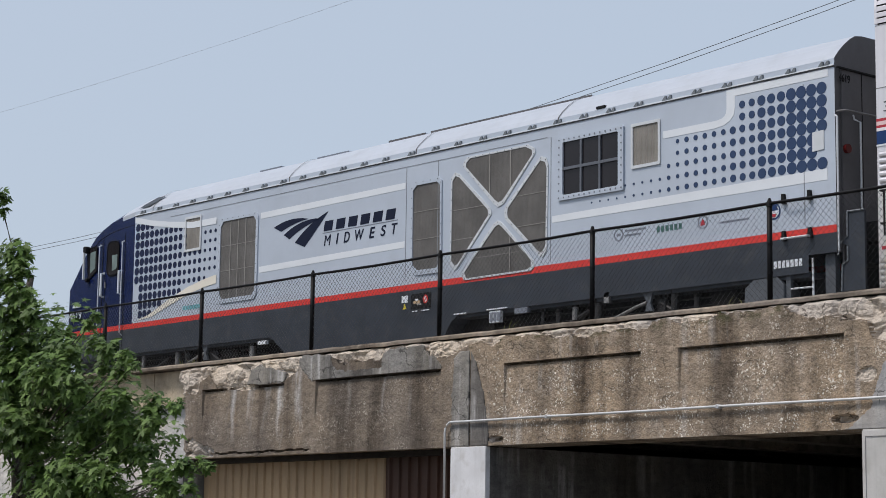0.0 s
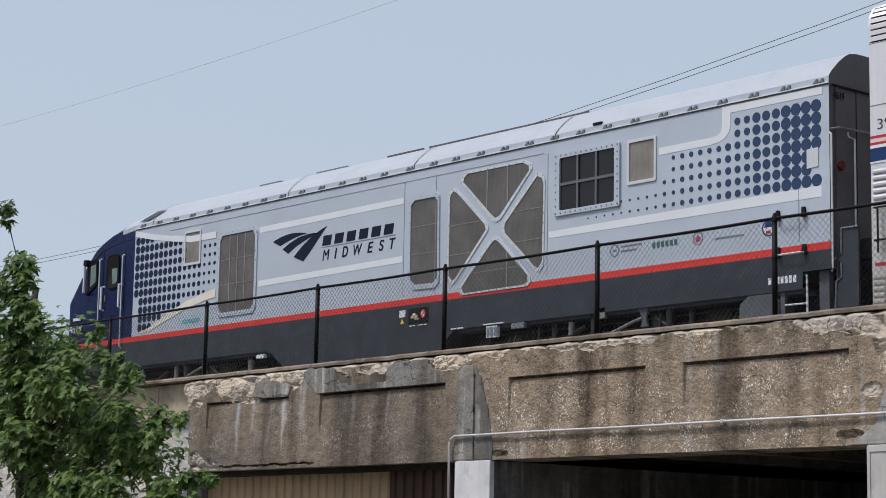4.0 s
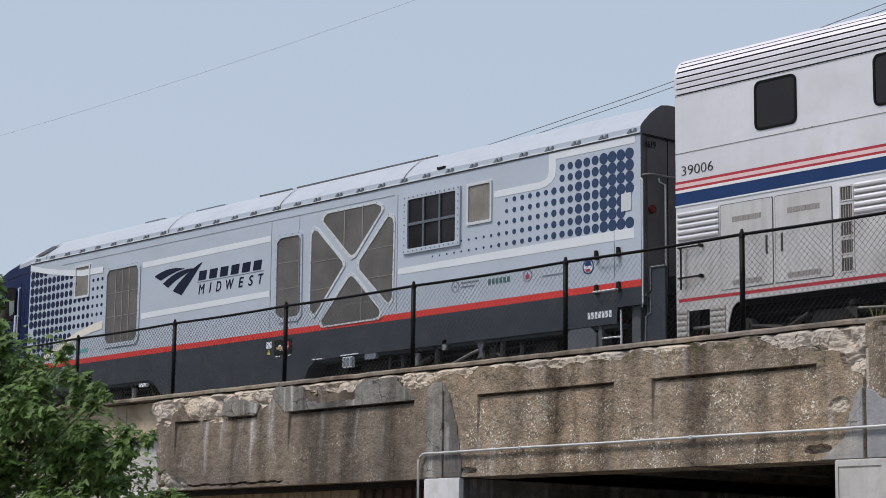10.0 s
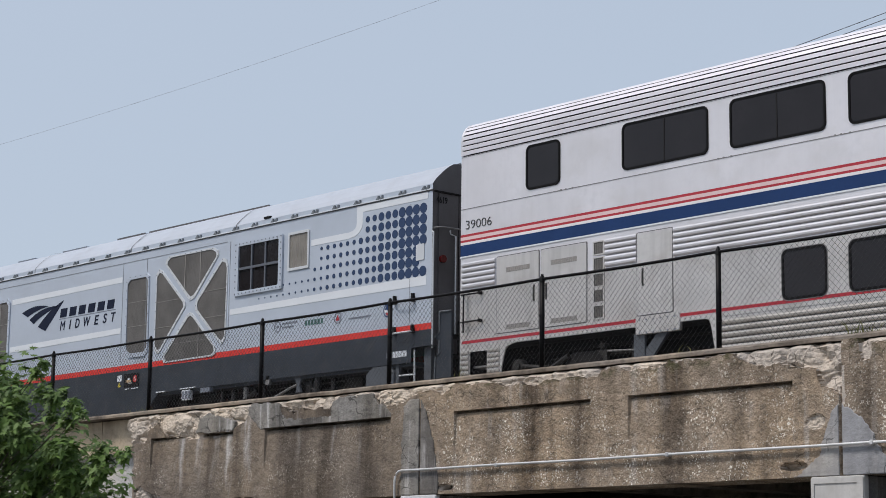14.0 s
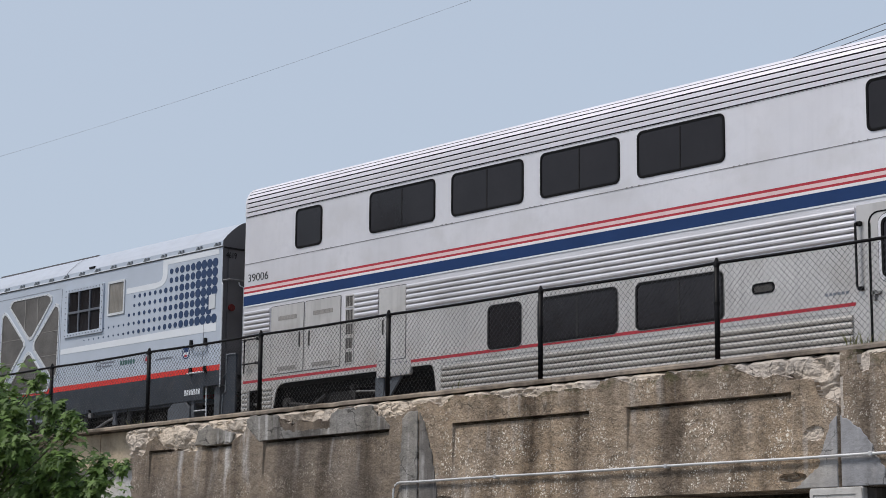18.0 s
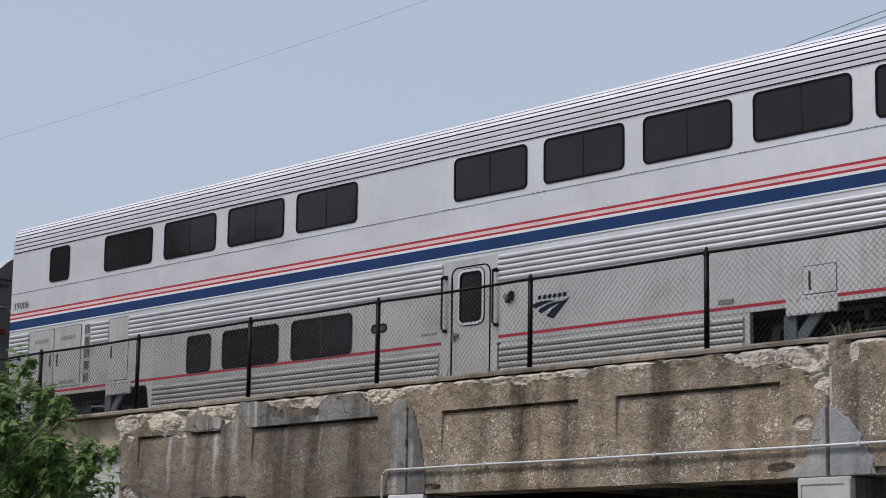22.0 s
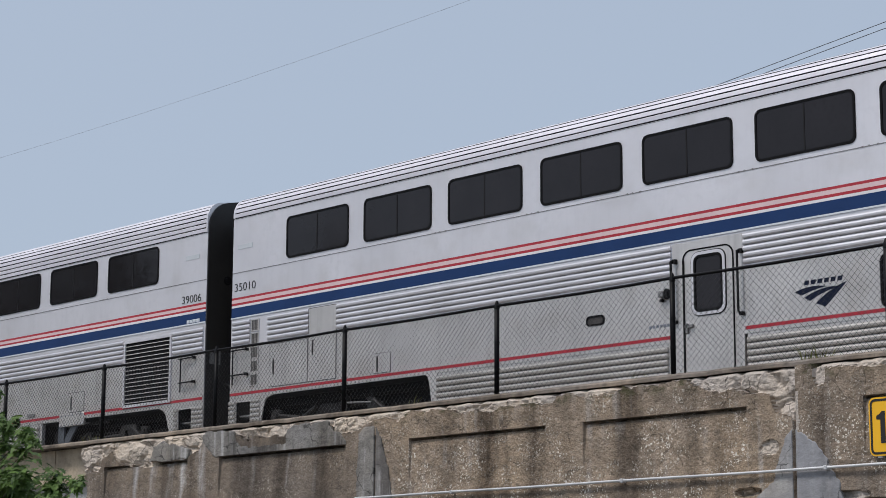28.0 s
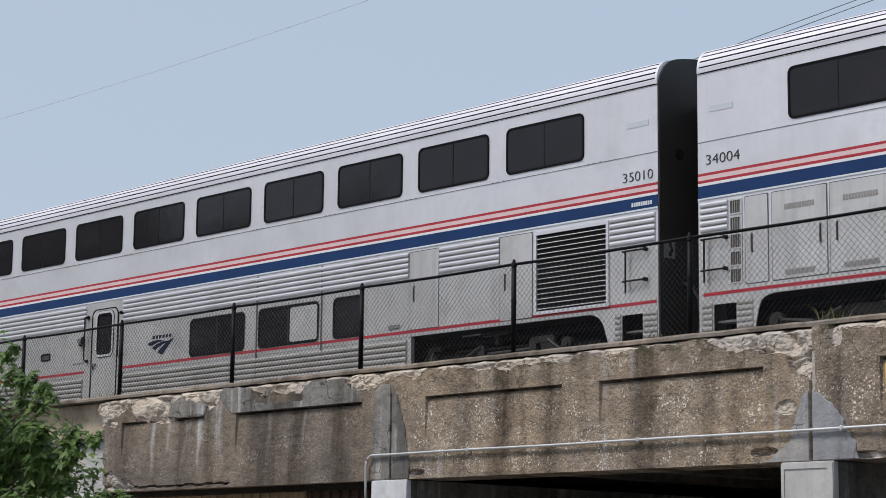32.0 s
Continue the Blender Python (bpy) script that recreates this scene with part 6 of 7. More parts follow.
def coach(kind, number):
    """A double-deck stainless coach; kind sets its windows, doors and hatches."""
    L, W = 25.12 if kind == "second" else 25.185, TRAIN_W
    root = tagged(new("passenger_coach"), f"double-deck stainless steel passenger coach with red and blue stripes", "coach", "coaches of the train")
    second = kind != "first"
    S = {"first": 0.0, "second": 0.045, "third": -0.03}[kind]   # where the front end stands
    # smooth shell
    g = geo()
    half = ROOF_LATER if second else ROOF_FIRST
    g.box(S, L, 0.0, W, 5.62, half[0][1])
    sh = g.ob("body_shell", STEEL, root)
    # ribbed roof
    g = geo()
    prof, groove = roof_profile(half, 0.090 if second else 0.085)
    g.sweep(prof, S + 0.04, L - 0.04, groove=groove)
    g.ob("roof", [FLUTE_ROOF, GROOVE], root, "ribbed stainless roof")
    rim = [(d - 0.012, z + 0.012) for d, z in half[:-1]]
    for u in (S, L - 0.04):
        g = geo()
        g.sweep(rim + [(1.5, half[-1][1] + 0.012)] + [(W - d, z) for d, z in reversed(rim)], u, u + 0.04)
        g.ob("roof_end", STEEL, root)
    # seams and rivets
    g = geo()
    g.box(S, L, -0.005, 0, 7.874, 7.885)
    g.box(S, L, -0.004, 0, half[0][1] - 0.012, half[0][1] - 0.006)
    g.ob("panel_seam", SEAM, root)
    # stripes
    bands = ((7.392, 7.430, STRIPE_RED), (7.330, 7.391, STRIPE_PINK), (7.29, 7.329, STRIPE_RED), (7.2495, 7.2885, STRIPE_WHITE), (7.076, 7.248, STRIPE_BLUE)) if second else \
        ((7.424, 7.462, STRIPE_RED), (7.371, 7.423, STRIPE_PINK), (7.336, 7.370, STRIPE_RED), (7.2925, 7.335, STRIPE_WHITE), (7.112, 7.291, STRIPE_BLUE))
    for z0, z1, m in bands:
        g = geo()
        g.box(S, L, -0.005, 0, z0, z1)
        g.ob("stripe", m, root)
    belt = bands[-1][0]
    g = geo()
    g.box(S, L, -0.012, 0, belt - 0.028, belt - 0.003)
    g.ob("belt_moulding", WHITE, root)
    # door position and cut-outs
    door = (10.48, 11.39) if second else (13.80, 14.71)
    flats = [(door[0] - 0.22, door[1] + 0.16)]
    if kind == "first":
        flats += [(0.82, 3.20), (3.83, 4.55), (22.62, 24.2)]
        hand = (11.82, 12.21)
    elif kind == "second":
        flats += [(0.6, 1.1), (2.22, 2.96), (19.78, 20.52), (21.88, 24.2)]
        hand = (8.62, 8.98)
    else:
        flats += [(0.5, 3.25), (19.78, 20.52), (21.88, 24.2)]
        hand = (8.62, 8.98)
    flats.sort()
    u = S + 0.05
    for a, b in flats + [(L - 0.05, L)]:
        if a - u > 0.1:
            g = geo()
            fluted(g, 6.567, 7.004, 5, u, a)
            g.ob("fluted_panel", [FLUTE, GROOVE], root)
        u = b
    # lower red line, skirts, arches
    archs = [(0.97, 5.36), (19.84, 24.2)]
    red = 5.675 if second else 5.688
    g = geo()
    for a, b in ((0.05, door[0] - 0.25), (door[1] + 0.16, L - 0.03)):
        g.box(a, b, -0.006, 0, red, red + 0.048)
    g.ob("stripe", STRIPE_RED, root)
    g = geo()
    g.box(S, L, -0.003, 0.0, 5.622, 6.56)
    g.ob("lower_panel", STEEL_LOW, root)
    for a, b in ((5.36, door[0] - 0.2), (door[1] + 0.14, 19.84)):
        g = geo()
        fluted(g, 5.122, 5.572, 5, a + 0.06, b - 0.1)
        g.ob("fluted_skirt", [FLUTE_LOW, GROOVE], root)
        g = geo()
        g.box(a + 0.06, b - 0.1, -0.022, 0.004, 5.04, 5.112)
        g.ob("skirt_sill", STEEL_LOW, root)
        g = geo()
        g.box(a + 0.05, b, 0.005, 0.08, 5.05, 5.625)
        g.ob("skirt", STEEL_LOW, root)
    for a, b, s in ((0.0, 0.97, 1), (24.2, L, -1)):
        g = geo()
        mid = 0.43 if s > 0 else 24.62
        step = [(mid - 0.2, 5.08), (mid - 0.2, 5.55), (mid + 0.2, 5.55), (mid + 0.2, 5.08)]
        if s > 0:
            g.prism([(S, 5.625), (S, 5.08)] + step + [(0.93, 5.08), (1.0, 5.40), (1.05, 5.53), (1.12, 5.585), (1.25, 5.615), (1.35, 5.625)], 0.0, 0.02)
        else:
            g.prism([(23.75, 5.625), (23.87, 5.60), (23.97, 5.55), (24.04, 5.47), (24.18, 5.08)] + step + [(L, 5.08), (L, 5.625)], 0.0, 0.02)
        c = g.ob("corner_skirt", STEEL_LOW, root)
        for q0, q1 in ((a + 0.03 if s > 0 else a + 0.09, mid - 0.22), (mid + 0.22, b - 0.05 if s > 0 else b - 0.02)):
            f = geo()
            fluted(f, 5.09, 5.58, 6, q0, q1, 0.018)
            f.ob("fluted_panel", [FLUTE_LOW, GROOVE], c)
        st = geo()
        for z in (5.1, 5.32):
            st.box(mid - 0.21, mid + 0.21, 0.1, 0.28, z - 0.02, z + 0.01)
        st.ob("step", GREASE_GREY, c)
        hb = geo()
        hb.box(mid - 0.22, mid + 0.22, 0.30, 0.34, 5.06, 5.6)
        hb.ob("step_back", BLACK, c)
        # grab irons on the body corner
        gu = S + 0.15 if s > 0 else 24.55
        gi = geo()
        for z in (6.47, 6.03):
            gi.tube([(gu - 0.06, 0, z), (gu - 0.06, -0.07, z), (gu + 0.36, -0.07, z), (gu + 0.36, 0, z)], 0.014, 6)
            gi.box(gu + 0.335, gu + 0.375, -0.08, 0, z - 0.024, z + 0.028, bev=0.01)
        gi.tube([(gu, -0.07, 6.47), (gu, -0.07, 5.86)], 0.014, 6)
        gi.ob("grab_iron", BLACK, root)
    # upper windows
    if kind == "first":
        tops = [(1.50, 2.25)] + [(x, x + 1.675) for x in (3.545, 5.62, 7.67, 9.70, 13.81, 15.85, 17.90, 19.95, 22.0)]
        lows = [(6.50, 7.26), (7.62, 9.29), (9.65, 11.31)]
    else:
        tops = [(1.57 + 2.0445 * k, 1.57 + 2.0445 * k + 1.655) for k in range(11)]
        lows = [(13.75, 15.41), (15.81, 17.49), (17.87, 18.62)]
    for a, b, z0, z1 in [(a, b, 7.96 if second else 7.982, 8.698) for a, b in tops] + [(a, b, 5.73, 6.43) for a, b in lows]:
        poly = rounded(a, b, z0, z1, 0.10, 4)
        f = geo()
        f.ring(poly, rounded(a + 0.035, b - 0.035, z0 + 0.035, z1 - 0.035, 0.075, 4), -0.014, 0.0)
        w = f.ob("window", RUBBER, root)
        p = geo()
        p.prism(rounded(a + 0.03, b - 0.03, z0 + 0.03, z1 - 0.03, 0.075, 4), -0.006, 0.0)
        p.ob("pane", GLASS, w)
        if z0 < 7:
            t = geo()
            t.ring(rounded(a - 0.012, b + 0.012, z0 - 0.012, z1 + 0.012, 0.11, 4), poly, -0.010, 0.0)
            t.ob("window_trim", SEAM, w)
        if b - a > 1.2:
            m = geo()
            c = a + (b - a) * 0.5
            deck = z0 < 7
            m.box(c - (0.022 if deck else 0.011), c + (0.022 if deck else 0.011), -0.011, -0.004, z0 + 0.03, z1 - 0.05)
            m.ob("mullion", GEAR if deck else MULLION, w)
            if kind == "second" and abs(a - 15.81) < 0.01:
                m = geo()
                m.prism(rounded(c + 0.05, b - 0.05, z0 + 0.05, z1 - 0.05, 0.05, 3), -0.010, -0.0065)
                m.ob("replaced_pane", GLASS_PALE, w, "pale blanked half pane")
    # small hinge marks on the belt seam
    g = geo()
    for k in range(10):
        u = (5.35 if second else 2.26) + 2.0445 * k + (0.0 if second or k == 0 else 1.08)
        for du in (0.0, 0.10, 0.24):
            g.box(u + du, u + du + 0.025, -0.010, 0, 7.872, 7.894)
    g.ob("seam_fitting", SEAM, root)["kind"] = "stuff"
    # vestibule door
    d0, d1 = door
    fr = geo()
    fr.prism([(d0 - 0.2, 5.06), (d1 + 0.14, 5.06), (d1 + 0.14, 7.02), (d0 - 0.2, 7.02)], -0.004, 0.06)
    dr = fr.ob("door_surround", STEEL_LOW, root)
    lf = geo()
    lf.ring(rounded(d0 - 0.012, d1 - 0.018, 5.08, 6.905, 0.15, 5), rounded(d0 + 0.010, d1 - 0.034, 5.10, 6.885, 0.135, 5), -0.018, 0.0)
    lf.ob("door_edge", RUBBER, dr)
    # dark strip that stands for the thicker shadow along the door's left edge
    lf = geo()
    lf.box(d0 - 0.006, d0 + 0.022, -0.024, 0.0, 5.10, 6.76)
    lf.ob("door_edge_shadow", RUBBER, dr)
    lf = geo()
    lf.prism(rounded(d0 + 0.010, d1 - 0.034, 5.10, 6.885, 0.135, 5), -0.012, 0.0)
    lf.ob("door_leaf", STEEL_LOW, dr)
    mid = (d0 + d1) / 2
    wf = geo()
    wf.ring(rounded(mid - 0.30, mid + 0.30, 5.955, 6.85, 0.13, 5), rounded(mid - 0.255, mid + 0.255, 6.0, 6.805, 0.10, 5), -0.03, -0.01)
    wf.ob("door_window_frame", STEEL, dr)
    wf = geo()
    wf.ring(rounded(mid - 0.312, mid + 0.312, 5.943, 6.862, 0.14, 5), rounded(mid - 0.30, mid + 0.30, 5.955, 6.85, 0.13, 5), -0.02, -0.01)
    wf.ob("door_window_seal", RUBBER, dr)
    wf = geo()
    wf.ring(rounded(mid - 0.256, mid + 0.256, 5.999, 6.806, 0.10, 5), rounded(mid - 0.22, mid + 0.22, 6.035, 6.77, 0.07, 5), -0.034, -0.01)
    wf.ob("door_window_gasket", RUBBER, dr)
    wf = geo()
    wf.prism(rounded(mid - 0.225, mid + 0.225, 6.03, 6.775, 0.07, 5), -0.022, -0.01)
    wf.ob("door_pane", GLASS, dr)
    for u in (d0 - 0.17, d1 + 0.10):
        h = geo()
        h.tube([(u, -0.01, 6.78), (u, -0.08, 6.77), (u + 0.005, -0.08, 5.93), (u + 0.005, -0.01, 5.91)], 0.017, 6)
        h.box(u - 0.02, u + 0.06, -0.05, 0, 6.74, 6.80, bev=0.01)
        h.box(u - 0.02, u + 0.06, -0.05, 0, 5.88, 5.93, bev=0.01)
        h.ob("hand_rail", BLACK, dr)
    h = geo()
    h.box(d0 + 0.03, d0 + 0.18, -0.05, -0.01, 5.80, 5.84, bev=0.008)
    h.box(d0 + 0.05, d0 + 0.09, -0.05, -0.01, 5.72, 5.86, bev=0.008)
    h.ob("door_handle", GREASE_GREY, dr)
    lu = d1 + 0.34 if kind == "first" else d0 - 0.42
    h = geo()
    h.box(lu, lu + 0.10, -0.09, 0, 6.27, 6.37, bev=0.02)
    h.box(lu + 0.09, lu + 0.16, -0.06, 0, 6.25, 6.40, 1, bev=0.02)
    h.box(lu, lu + 0.06, -0.05, 0, 6.22, 6.26, 1, bev=0.01)
    h.ob("marker_lamp", [GREASE_GREY, BLACK], root)
    # railroad mark and plain lettering
    mu = (15.57, 5.92) if kind == "first" else (12.38, 5.88)
    swoosh("railroad_mark", root, mu[0], mu[1] - 0.05, 0.85, 0.315, LOGO_NAVY)
    word_bars("brand_bar", root, mu[0] + 0.16, mu[0] + 0.80, mu[1] + 0.285, mu[1] + 0.345, 6, LOGO_NAVY, 0.3, lean=0.25)
    word_bars("series_bar", root, 24.62, 25.02, 7.12, 7.18, 9, WHITE, 0.25, 0.01)
    word_bars("small_bar", root, hand[1] + 0.85, hand[1] + 1.25, 5.86, 5.90, 6, LOGO_GREY, 0.3)
    lettering("number", number, 0.12, -W / 2, 7.545 - RAIL_Z, 0.14, NUMBER_GREY, root, width=0.60, weight=-0.012)
    lettering("number", number, 24.45, -W / 2, 7.50 - RAIL_Z, 0.14, NUMBER_GREY, root, width=0.58, weight=-0.012)
    # grab pocket
    h = geo()
    h.ring(rounded(hand[0], hand[1], 6.02, 6.17, 0.06, 3), rounded(hand[0] + 0.03, hand[1] - 0.03, 6.045, 6.145, 0.045, 3), -0.014, 0)
    hp = h.ob("pocket_rim", RUBBER, root)
    h = geo()
    h.prism(rounded(hand[0] + 0.03, hand[1] - 0.03, 6.045, 6.145, 0.045, 3), -0.005, 0)
    h.ob("pocket", RECESS, hp)
    # hatches: (u0, u1, z0, z1, louvre strips)
    if kind == "first":
        hatches = [(0.85, 1.80, 5.785, 7.01, 2), (1.84, 2.82, 5.785, 7.01, 2), (3.83, 4.53, 5.775, 7.01, 0), (20.76, 21.32, 5.765, 6.15, 0)]
        ladders, vents = [(2.96, 3.17)], [(22.70, 24.13)]
    elif kind == "second":
        hatches = [(1.16, 2.20, 5.75, 6.5, 0), (2.22, 2.95, 5.75, 7.01, 0), (3.88, 4.32, 5.74, 6.07, 0), (19.79, 20.50, 5.72, 7.0, 0), (21.89, 22.60, 5.68, 7.0, 0)]
        ladders, vents = [(0.64, 0.84)], [(22.70, 24.13)]
    else:
        hatches = [(0.80, 1.20, 5.78, 7.0, 0), (1.26, 2.18, 5.78, 7.0, 2), (2.22, 3.2, 5.78, 7.0, 2), (19.79, 20.50, 5.72, 7.0, 0)]
        ladders, vents = [(0.54, 0.74)], [(22.70, 24.13)]
    for a, b, z0, z1, strips in hatches:
        h = geo()
        h.prism(rounded(a + 0.008, b - 0.008, z0 + 0.008, z1 - 0.008, 0.02, 2), -0.012, 0.0)
        hh = h.ob("hatch", STEEL_LOW, root)
        e = geo()
        e.ring(rounded(a - 0.004, b + 0.004, z0 - 0.004, z1 + 0.004, 0.02, 2), rounded(a + 0.009, b - 0.009, z0 + 0.009, z1 - 0.009, 0.02, 2), -0.006, 0.0)
        e.ob("hatch_seam", END_GREY, hh)
        k = geo()
        hz = z0 + (z1 - z0) * 0.45
        hx = a + 0.11 if strips and a > 1.5 or not strips else b - 0.12
        k.box(hx, hx + 0.022, -0.03, -0.01, hz - 0.09, hz + 0.11, bev=0.008)
        k.box(hx - 0.008, hx + 0.03, -0.022, -0.01, hz + 0.11, hz + 0.14, bev=0.006)
        k.box(hx - 0.008, hx + 0.03, -0.022, -0.01, hz - 0.12, hz - 0.09, bev=0.006)
        k.ob("hatch_handle", RECESS, hh)
        for s in range(strips):
            lz = z0 + 0.05 if s == 0 else z1 - 0.27
            lv = geo()
            n = 12
            for i in range(n):
                uu = a + 0.22 + (b - a - 0.42) * i / n
                lv.box(uu, uu + (b - a - 0.42) / n * 0.85, -0.016, -0.011, lz, lz + 0.075)
            lv.ob("louvre_strip", LOUVRE, hh)["kind"] = "stuff"
    for a, b in ladders:
        for k in range(5):
            z = 5.81 + k * 0.241
            s = geo()
            s.ring([(a - 0.012, z), (a - 0.012, z + 0.215), (b + 0.012, z + 0.215), (b + 0.012, z)], [(a + 0.012, z + 0.018), (a + 0.012, z + 0.197), (b - 0.012, z + 0.197), (b - 0.012, z + 0.018)], -0.016, 0)
            r = s.ob("ladder_frame", STEEL_LOW, root)
            t = geo()
            t.box(a + 0.012, b - 0.012, -0.007, 0, z + 0.018, z + 0.197)
            for i in range(4):
                x = a + 0.012 + (b - a - 0.024) * (i + 0.7) / 4.4
                t.box(x, x + 0.012, -0.010, -0.006, z + 0.018, z + 0.197, 1)
            t.ob("ladder_recess", [RECESS, LOUVRE], r)
    for a, b in vents:
        z0, z1 = 5.76, 6.93
        s = geo()
        s.ring([(a - 0.05, z0 - 0.05), (a - 0.05, z1 + 0.05), (b + 0.05, z1 + 0.05), (b + 0.05, z0 - 0.05)], [(a, z0), (a, z1), (b, z1), (b, z0)], -0.03, 0)
        vf = s.ob("vent_frame", STEEL, root)
        s = geo()
        s.box(a, b, -0.005, 0.0, z0, z1)
        s.ob("vent_backing", BLACK, vf)
        for k in range(15):
            z = z0 + 0.03 + k * (z1 - z0 - 0.02) / 15
            s = geo()
            s.add([(a, -0.028, z), (b, -0.028, z), (b, -0.016, z + 0.013), (a, -0.016, z + 0.013), (a, -0.020, z - 0.004), (b, -0.020, z - 0.004)], [(0, 1, 2, 3), (4, 5, 1, 0)])
            s.ob("slat", SLAT, vf)
    if kind == "first":
        for u in (4.23, 20.9):
            s = geo()
            s.box(u - 0.43, u + 0.43, -0.02, 0.04, 5.50, 5.75, bev=0.02)
            br = s.ob("jacking_pad", STEEL_LOW, root)
            bolts(br, [(u - 0.34 + 0.136 * k, z) for k in range(6) for z in (5.52, 5.71)], -0.02, 0.016)
            for poly in ([(u - 0.49, 5.52), (u - 0.49, 5.02), (u - 0.28, 5.02), (u - 0.28, 5.52)], [(u + 0.17, 5.50), (u - 0.04, 5.50), (u - 0.26, 5.27), (u - 0.26, 5.08), (u - 0.20, 5.08)]):
                t = geo()
                t.prism(poly[::-1], 0.02, 0.06)
                t.ob("brace", SAND_GREY, br)
    s = geo()
    s.prism([(19.30, 5.78), (19.56, 5.78), (19.56, 5.84), (19.30, 5.84)], -0.02, 0)
    s.ob("filler_cap", GREASE_GREY, root)
    for u in ((24.74,) if kind != "third" else (0.4,)) + ((0.4,) if kind == "second" else ()):
        s = geo()
        s.box(u - 0.21, u + 0.21, -0.006, 0, 8.30, 8.38)
        s.ob("blank_plate", FRAME_SILVER, root)
    if second:
        for u in (15.75, 17.55):
            s = geo()
            s.box(u, u + 0.014, -0.024, 0, 5.06, 7.02)
            s.ob("joint_strip", GREASE_GREY, root)
    # black end wall, aluminium-edged bellows in its middle, small end fittings
    drop = 0.03 if second else 0.0
    prof = [(0.012, 5.0), (0.012, 8.90), (0.03, 9.0), (0.05, 9.05), (0.09, 9.12), (0.14, 9.19), (0.21, 9.26), (0.28, 9.305), (0.35, 9.335), (0.46, 9.365), (0.58, 9.39), (0.83, 9.43), (1.3, 9.45)]
    prof = [(d, z - (drop if z > 6 else 0)) for d, z in prof]
    s = geo()
    s.sweep(prof + [(W - d, z) for d, z in reversed(prof)], L - 0.03, L + 0.025)
    ew = s.ob("end_wall", DIAPHRAGM, root, "black coach end wall")
    s = geo()
    near = 1.05 if second else 0.78
    s.box(L + 0.03, L + 0.70, near, W - near, 4.95, 8.75 if second else 9.05)
    bl = s.ob("bellows", DIAPHRAGM, root, "black rubber gangway bellows")
    if not second:
        s = geo()
        s.box(L + 0.026, L + 0.135, 0.755, 0.779, 6.88, 9.07, bev=0.008)
        s.ob("bellows_frame", STIFF, bl)
        s = geo()
        s.box(L + 0.045, L + 0.11, 0.748, 0.756, 8.90, 9.05)
        s.ob("frame_slot", BLACK, bl)
    s = geo()
    s.box(L + 0.024, L + 0.034, 0.09, 0.33, 6.34, 6.585)
    s.box(L + 0.033, L + 0.042, 0.19, 0.245, 6.50, 6.565, 1)
    s.box(L + 0.033, L + 0.042, 0.23, 0.275, 6.43, 6.50, 1)
    s.box(L + 0.033, L + 0.042, 0.19, 0.245, 6.37, 6.43, 1)
    s.ob("socket_plate", [GREASE_GREY, BLACK], ew)
    s = geo()
    for r, e in ((0.085, 0.035), (0.055, 0.05)):
        ring = [(0.45 + r * math.cos(k * math.tau / 14), 7.90 + r * math.sin(k * math.tau / 14)) for k in range(14)]
        s.sweep(ring, L + 0.02, L + e)
    s.ob("end_lamp", BLACK, ew)
    s = geo()
    s.box(L + 0.02, L + 0.05, 0.93, 1.09, 9.22, 9.38)
    s.box(L + 0.049, L + 0.056, 0.98, 1.04, 9.26, 9.33, 1)
    s.ob("lifting_lug", [GREASE_GREY, BLACK], ew)
    s = geo()
    s.tube([(L + 0.03, 0.42, 5.98), (L + 0.14, 0.42, 5.98), (L + 0.27, 0.44, 5.90), (L + 0.36, 0.46, 5.74), (L + 0.38, 0.48, 5.45), (L + 0.30, 0.5, 5.15)], 0.026, 8)
    s.ob("jumper_hose", GEAR, ew)
    # underframe and trucks
    s = geo()
    s.box(0.3, L - 0.3, 0.4, W - 0.4, 5.05, 5.6)
    s.ob("underframe", BLACK, root)
    s = geo()
    s.box(S + 0.03, L - 0.03, 0.022, W - 0.022, 5.606, 5.618)
    s.ob("floor_pan", BLACK, root)
    for a, b in archs:
        for p, q, rr in (((a + 0.2, 0.25, 5.42), (b - 0.3, 0.25, 5.46), 0.03), ((a + 0.9, 0.22, 5.3), (b - 1.4, 0.22, 5.28), 0.045)):
            s = geo()
            s.tube([p, q], rr, 6)
            s.ob("brake_pipe", UNDER, root)
    # flange at the end of the front arch
    s = geo()
    s.prism([(5.12, 5.625), (5.19, 5.59), (5.23, 5.5), (5.31, 5.06), (5.42, 5.06), (5.42, 5.625)][::-1], -0.002, 0.02)
    s.ob("arch_flange", STEEL_LOW, root)
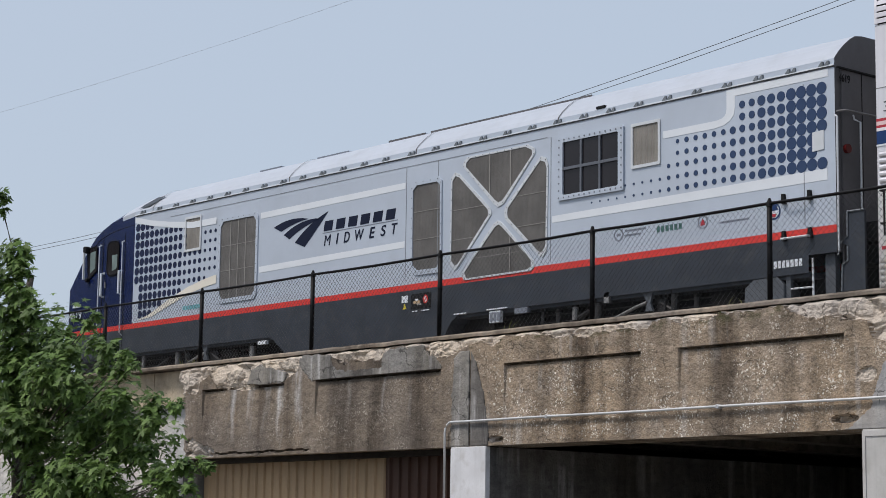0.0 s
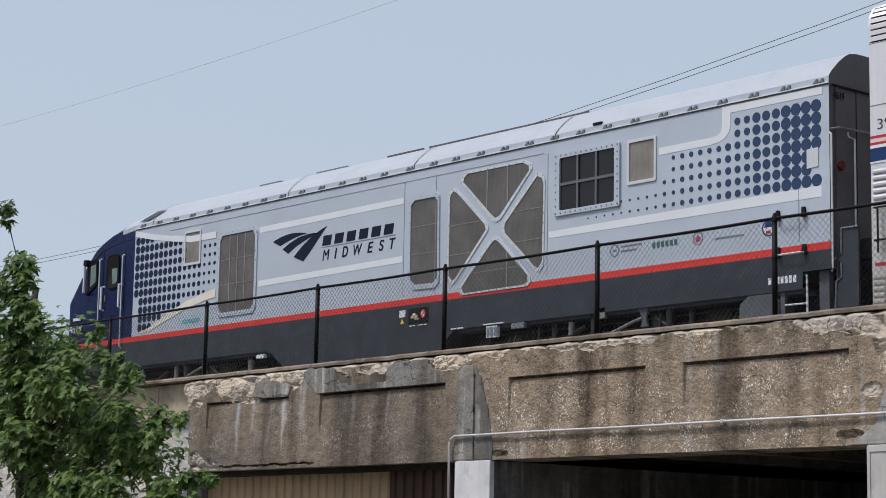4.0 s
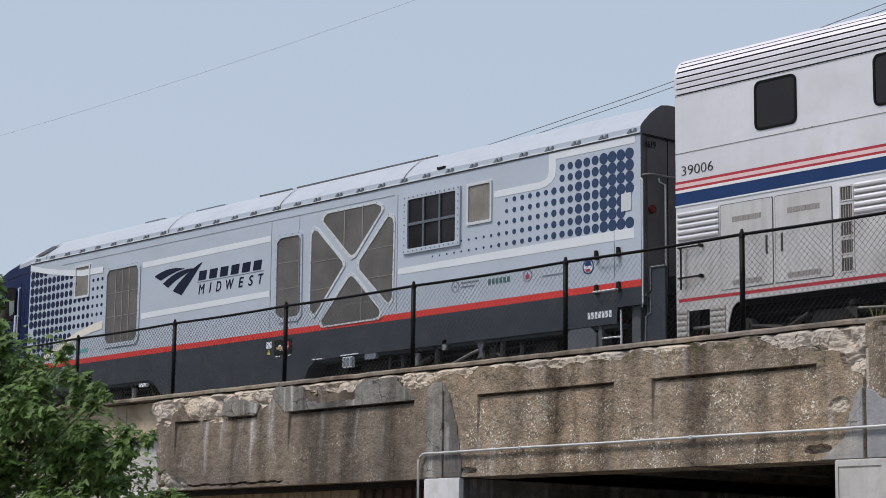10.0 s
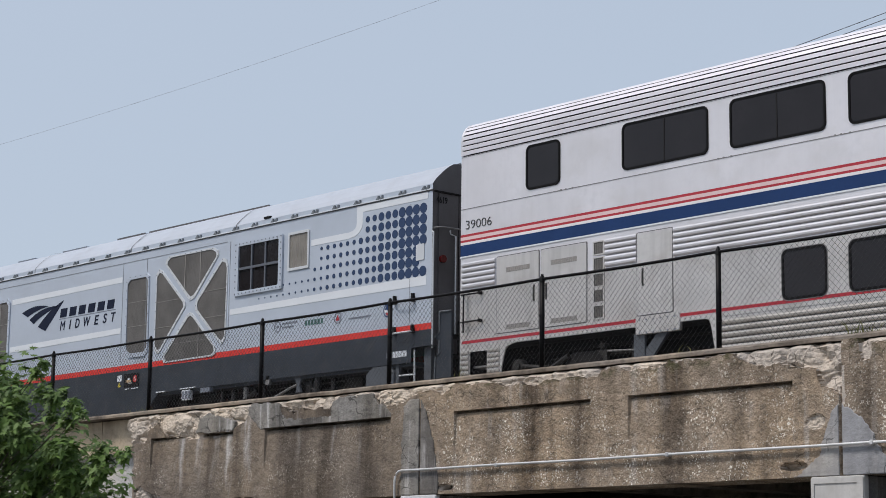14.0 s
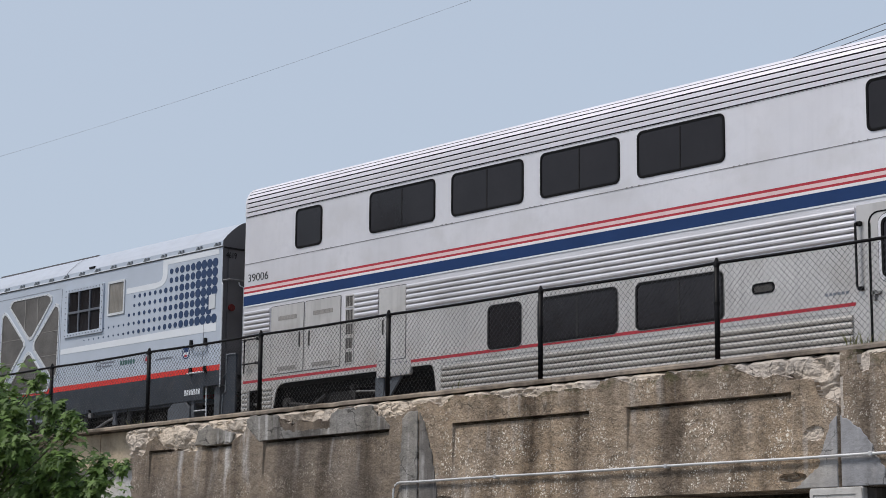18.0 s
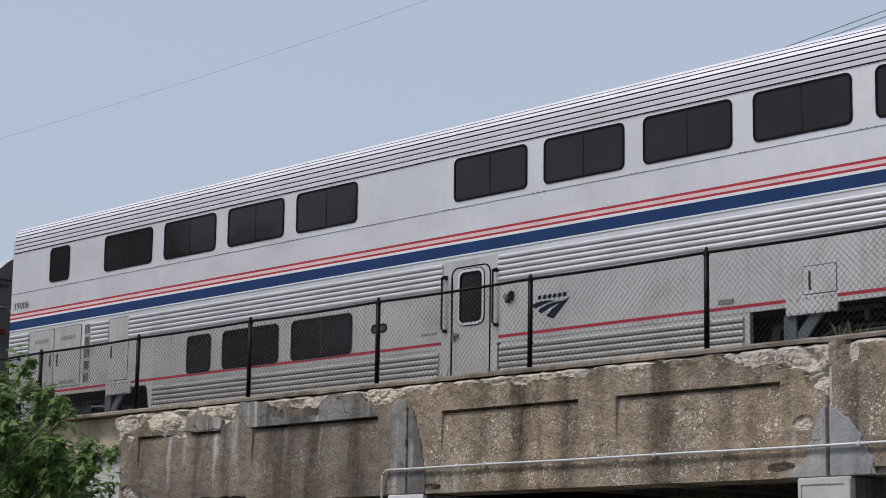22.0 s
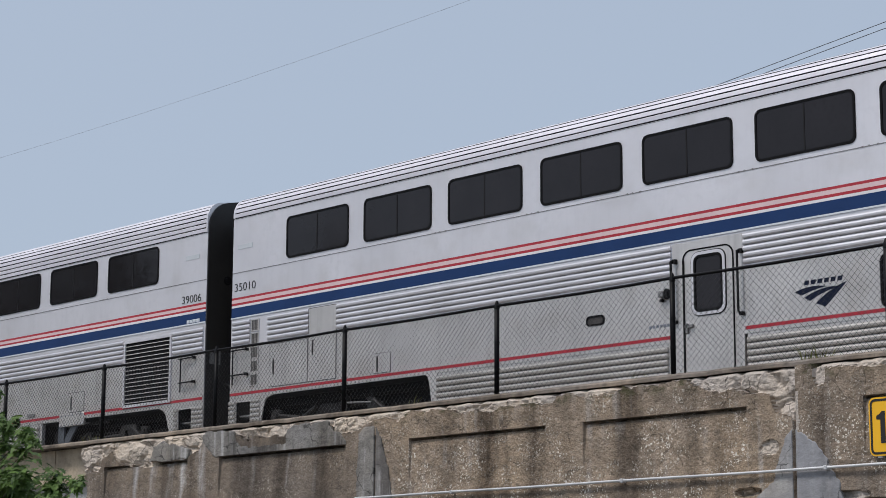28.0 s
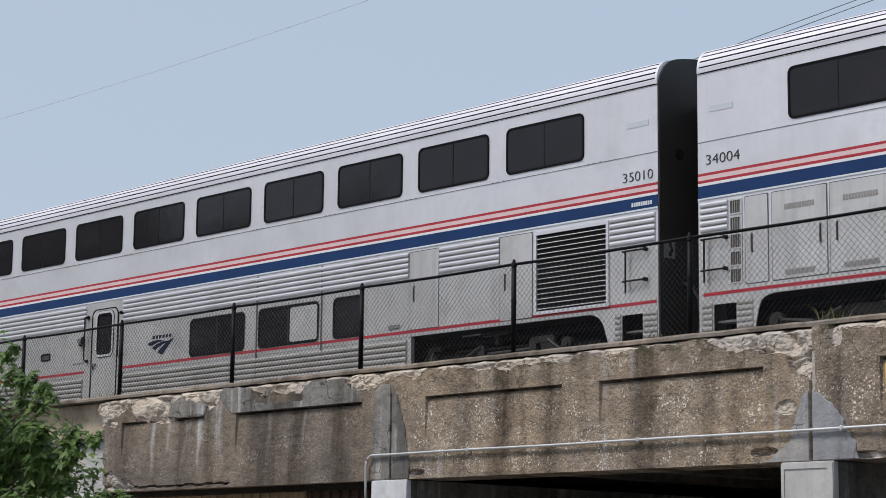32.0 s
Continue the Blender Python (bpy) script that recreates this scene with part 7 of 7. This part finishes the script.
    for name, poly, d, m in (
            ("gusset_bracket", [(2.91, 5.37), (3.12, 5.36), (3.12, 5.18)], 0.10, GEAR_GREY), ("gear_plate", [(2.22, 5.31), (2.44, 5.39), (2.92, 5.355), (3.14, 5.17), (3.14, 5.0), (2.21, 5.0)], 0.16, DULL_GEAR),
            ("hanger_post", [(3.66, 5.52), (3.72, 5.52), (3.72, 5.05), (3.66, 5.05)], 0.14, DULL_GEAR), ("spring_arch", [(22.41, 5.0), (22.41, 5.36), (22.46, 5.41), (22.88, 5.42), (22.94, 5.37), (22.94, 5.0), (22.84, 5.0), (22.84, 5.32), (22.56, 5.31), (22.56, 5.0)], 0.12, GEAR_GREY),
            ("gear_box", [(21.27, 5.0), (21.27, 5.35), (21.42, 5.36), (21.42, 5.0)], 0.12, GEAR_GREY), ("hanger_post", [(21.63, 5.55), (21.72, 5.55), (21.71, 5.36), (21.65, 5.36)], 0.14, GEAR_GREY), ("spring_arch", [(20.1, 5.0), (20.12, 5.37), (20.18, 5.42), (20.42, 5.42), (20.42, 5.36), (20.26, 5.35), (20.25, 5.0)], 0.13, DULL_GEAR),
            ("hanger_post", [(21.35, 5.5), (21.35, 5.56), (21.95, 5.56), (21.95, 5.51)], 0.13, DULL_GEAR)):
        s = geo()
        s.prism(poly, d, d + 0.07)
        s.ob(name, m, root)
    for p, q, r, m in (((3.12, 0.12, 5.34), (3.70, 0.12, 5.31), 0.016, GREASE_GREY), ((1.32, 0.12, 5.25), (1.82, 0.14, 5.19), 0.035, GEAR_GREY), ((21.5, 0.14, 5.21), (22.41, 0.14, 5.23), 0.035, GEAR_GREY), ((20.9, 0.15, 5.545), (21.3, 0.15, 5.55), 0.014, GREASE_GREY)):
        s = geo()
        s.tube([p, q], r, 8)
        s.ob("brake_rod", m, root)
    for u, z, r in ((1.22, 5.25, 0.12), (3.03, 5.42, 0.05), (23.2, 5.26, 0.10)):
        s = geo()
        s.disc(u, z, r, r, 0.10, 0.22, 14)
        s.disc(u, z, r * 0.55, r * 0.55, 0.07, 0.10, 12)
        s.ob("axle_cap", GEAR_GREY, root)
    truck(root, 3.05, 2.6, 0.46)
    truck(root, 22.1, 2.6, 0.46)
    return root


loco = locomotive()
coach_a = coach("first", "39006")
coach_b = coach("second", "35010")
coach_c = coach("third", "34004")

fence()
conduit()
clearance_sign()
overhead_wires()
utility_poles()
maple()
weeds()
woods_behind()


# ---- movement ----
def gone(t):
    """Metres that the train has gone, by smooth interpolation of the path's rows."""
    ts = [r[0] for r in PATH]
    ss = [r[4] for r in PATH]
    i = max(1, min(len(ts) - 1, next((k for k, x in enumerate(ts) if x > t), len(ts) - 1)))
    def slope(k):
        a, b = max(0, k - 1), min(len(ts) - 1, k + 1)
        return (ss[b] - ss[a]) / (ts[b] - ts[a])
    h = ts[i] - ts[i - 1]
    q = (t - ts[i - 1]) / h
    return ss[i - 1] * (1 + 2 * q) * (1 - q) ** 2 + slope(i - 1) * h * q * (1 - q) ** 2 + ss[i] * q * q * (3 - 2 * q) + slope(i) * h * q * q * (q - 1)


def motions():
    y = SIDE_Y + TRAIN_W / 2
    steps = [k * 0.5 for k in range(65)]
    for thing, x in ((loco, -16.87), (coach_a, -16.175), (coach_b, 9.74), (coach_c, 35.64)):
        walk(thing, [(t, pose(x - gone(t), y, RAIL_Z)) for t in steps])
    for wheel, u, r in WHEELS:
        rows, last, t = [], None, 0.0
        while t < 32.01:
            turn = -math.degrees(gone(t) / r)
            rows.append((t, pose(u, 0, r, 0, turn, 0)))
            v = abs(gone(min(32, t + 0.1)) - gone(t)) / 0.1 + 0.05
            dt = min(2.0, max(0.1, math.floor(0.75 * r / v * 10) / 10))
            t = round(t + dt, 2) if t < 32 and t + dt <= 32 else (32.0 if t < 32 else 99)
        walk(wheel, rows)


motions()
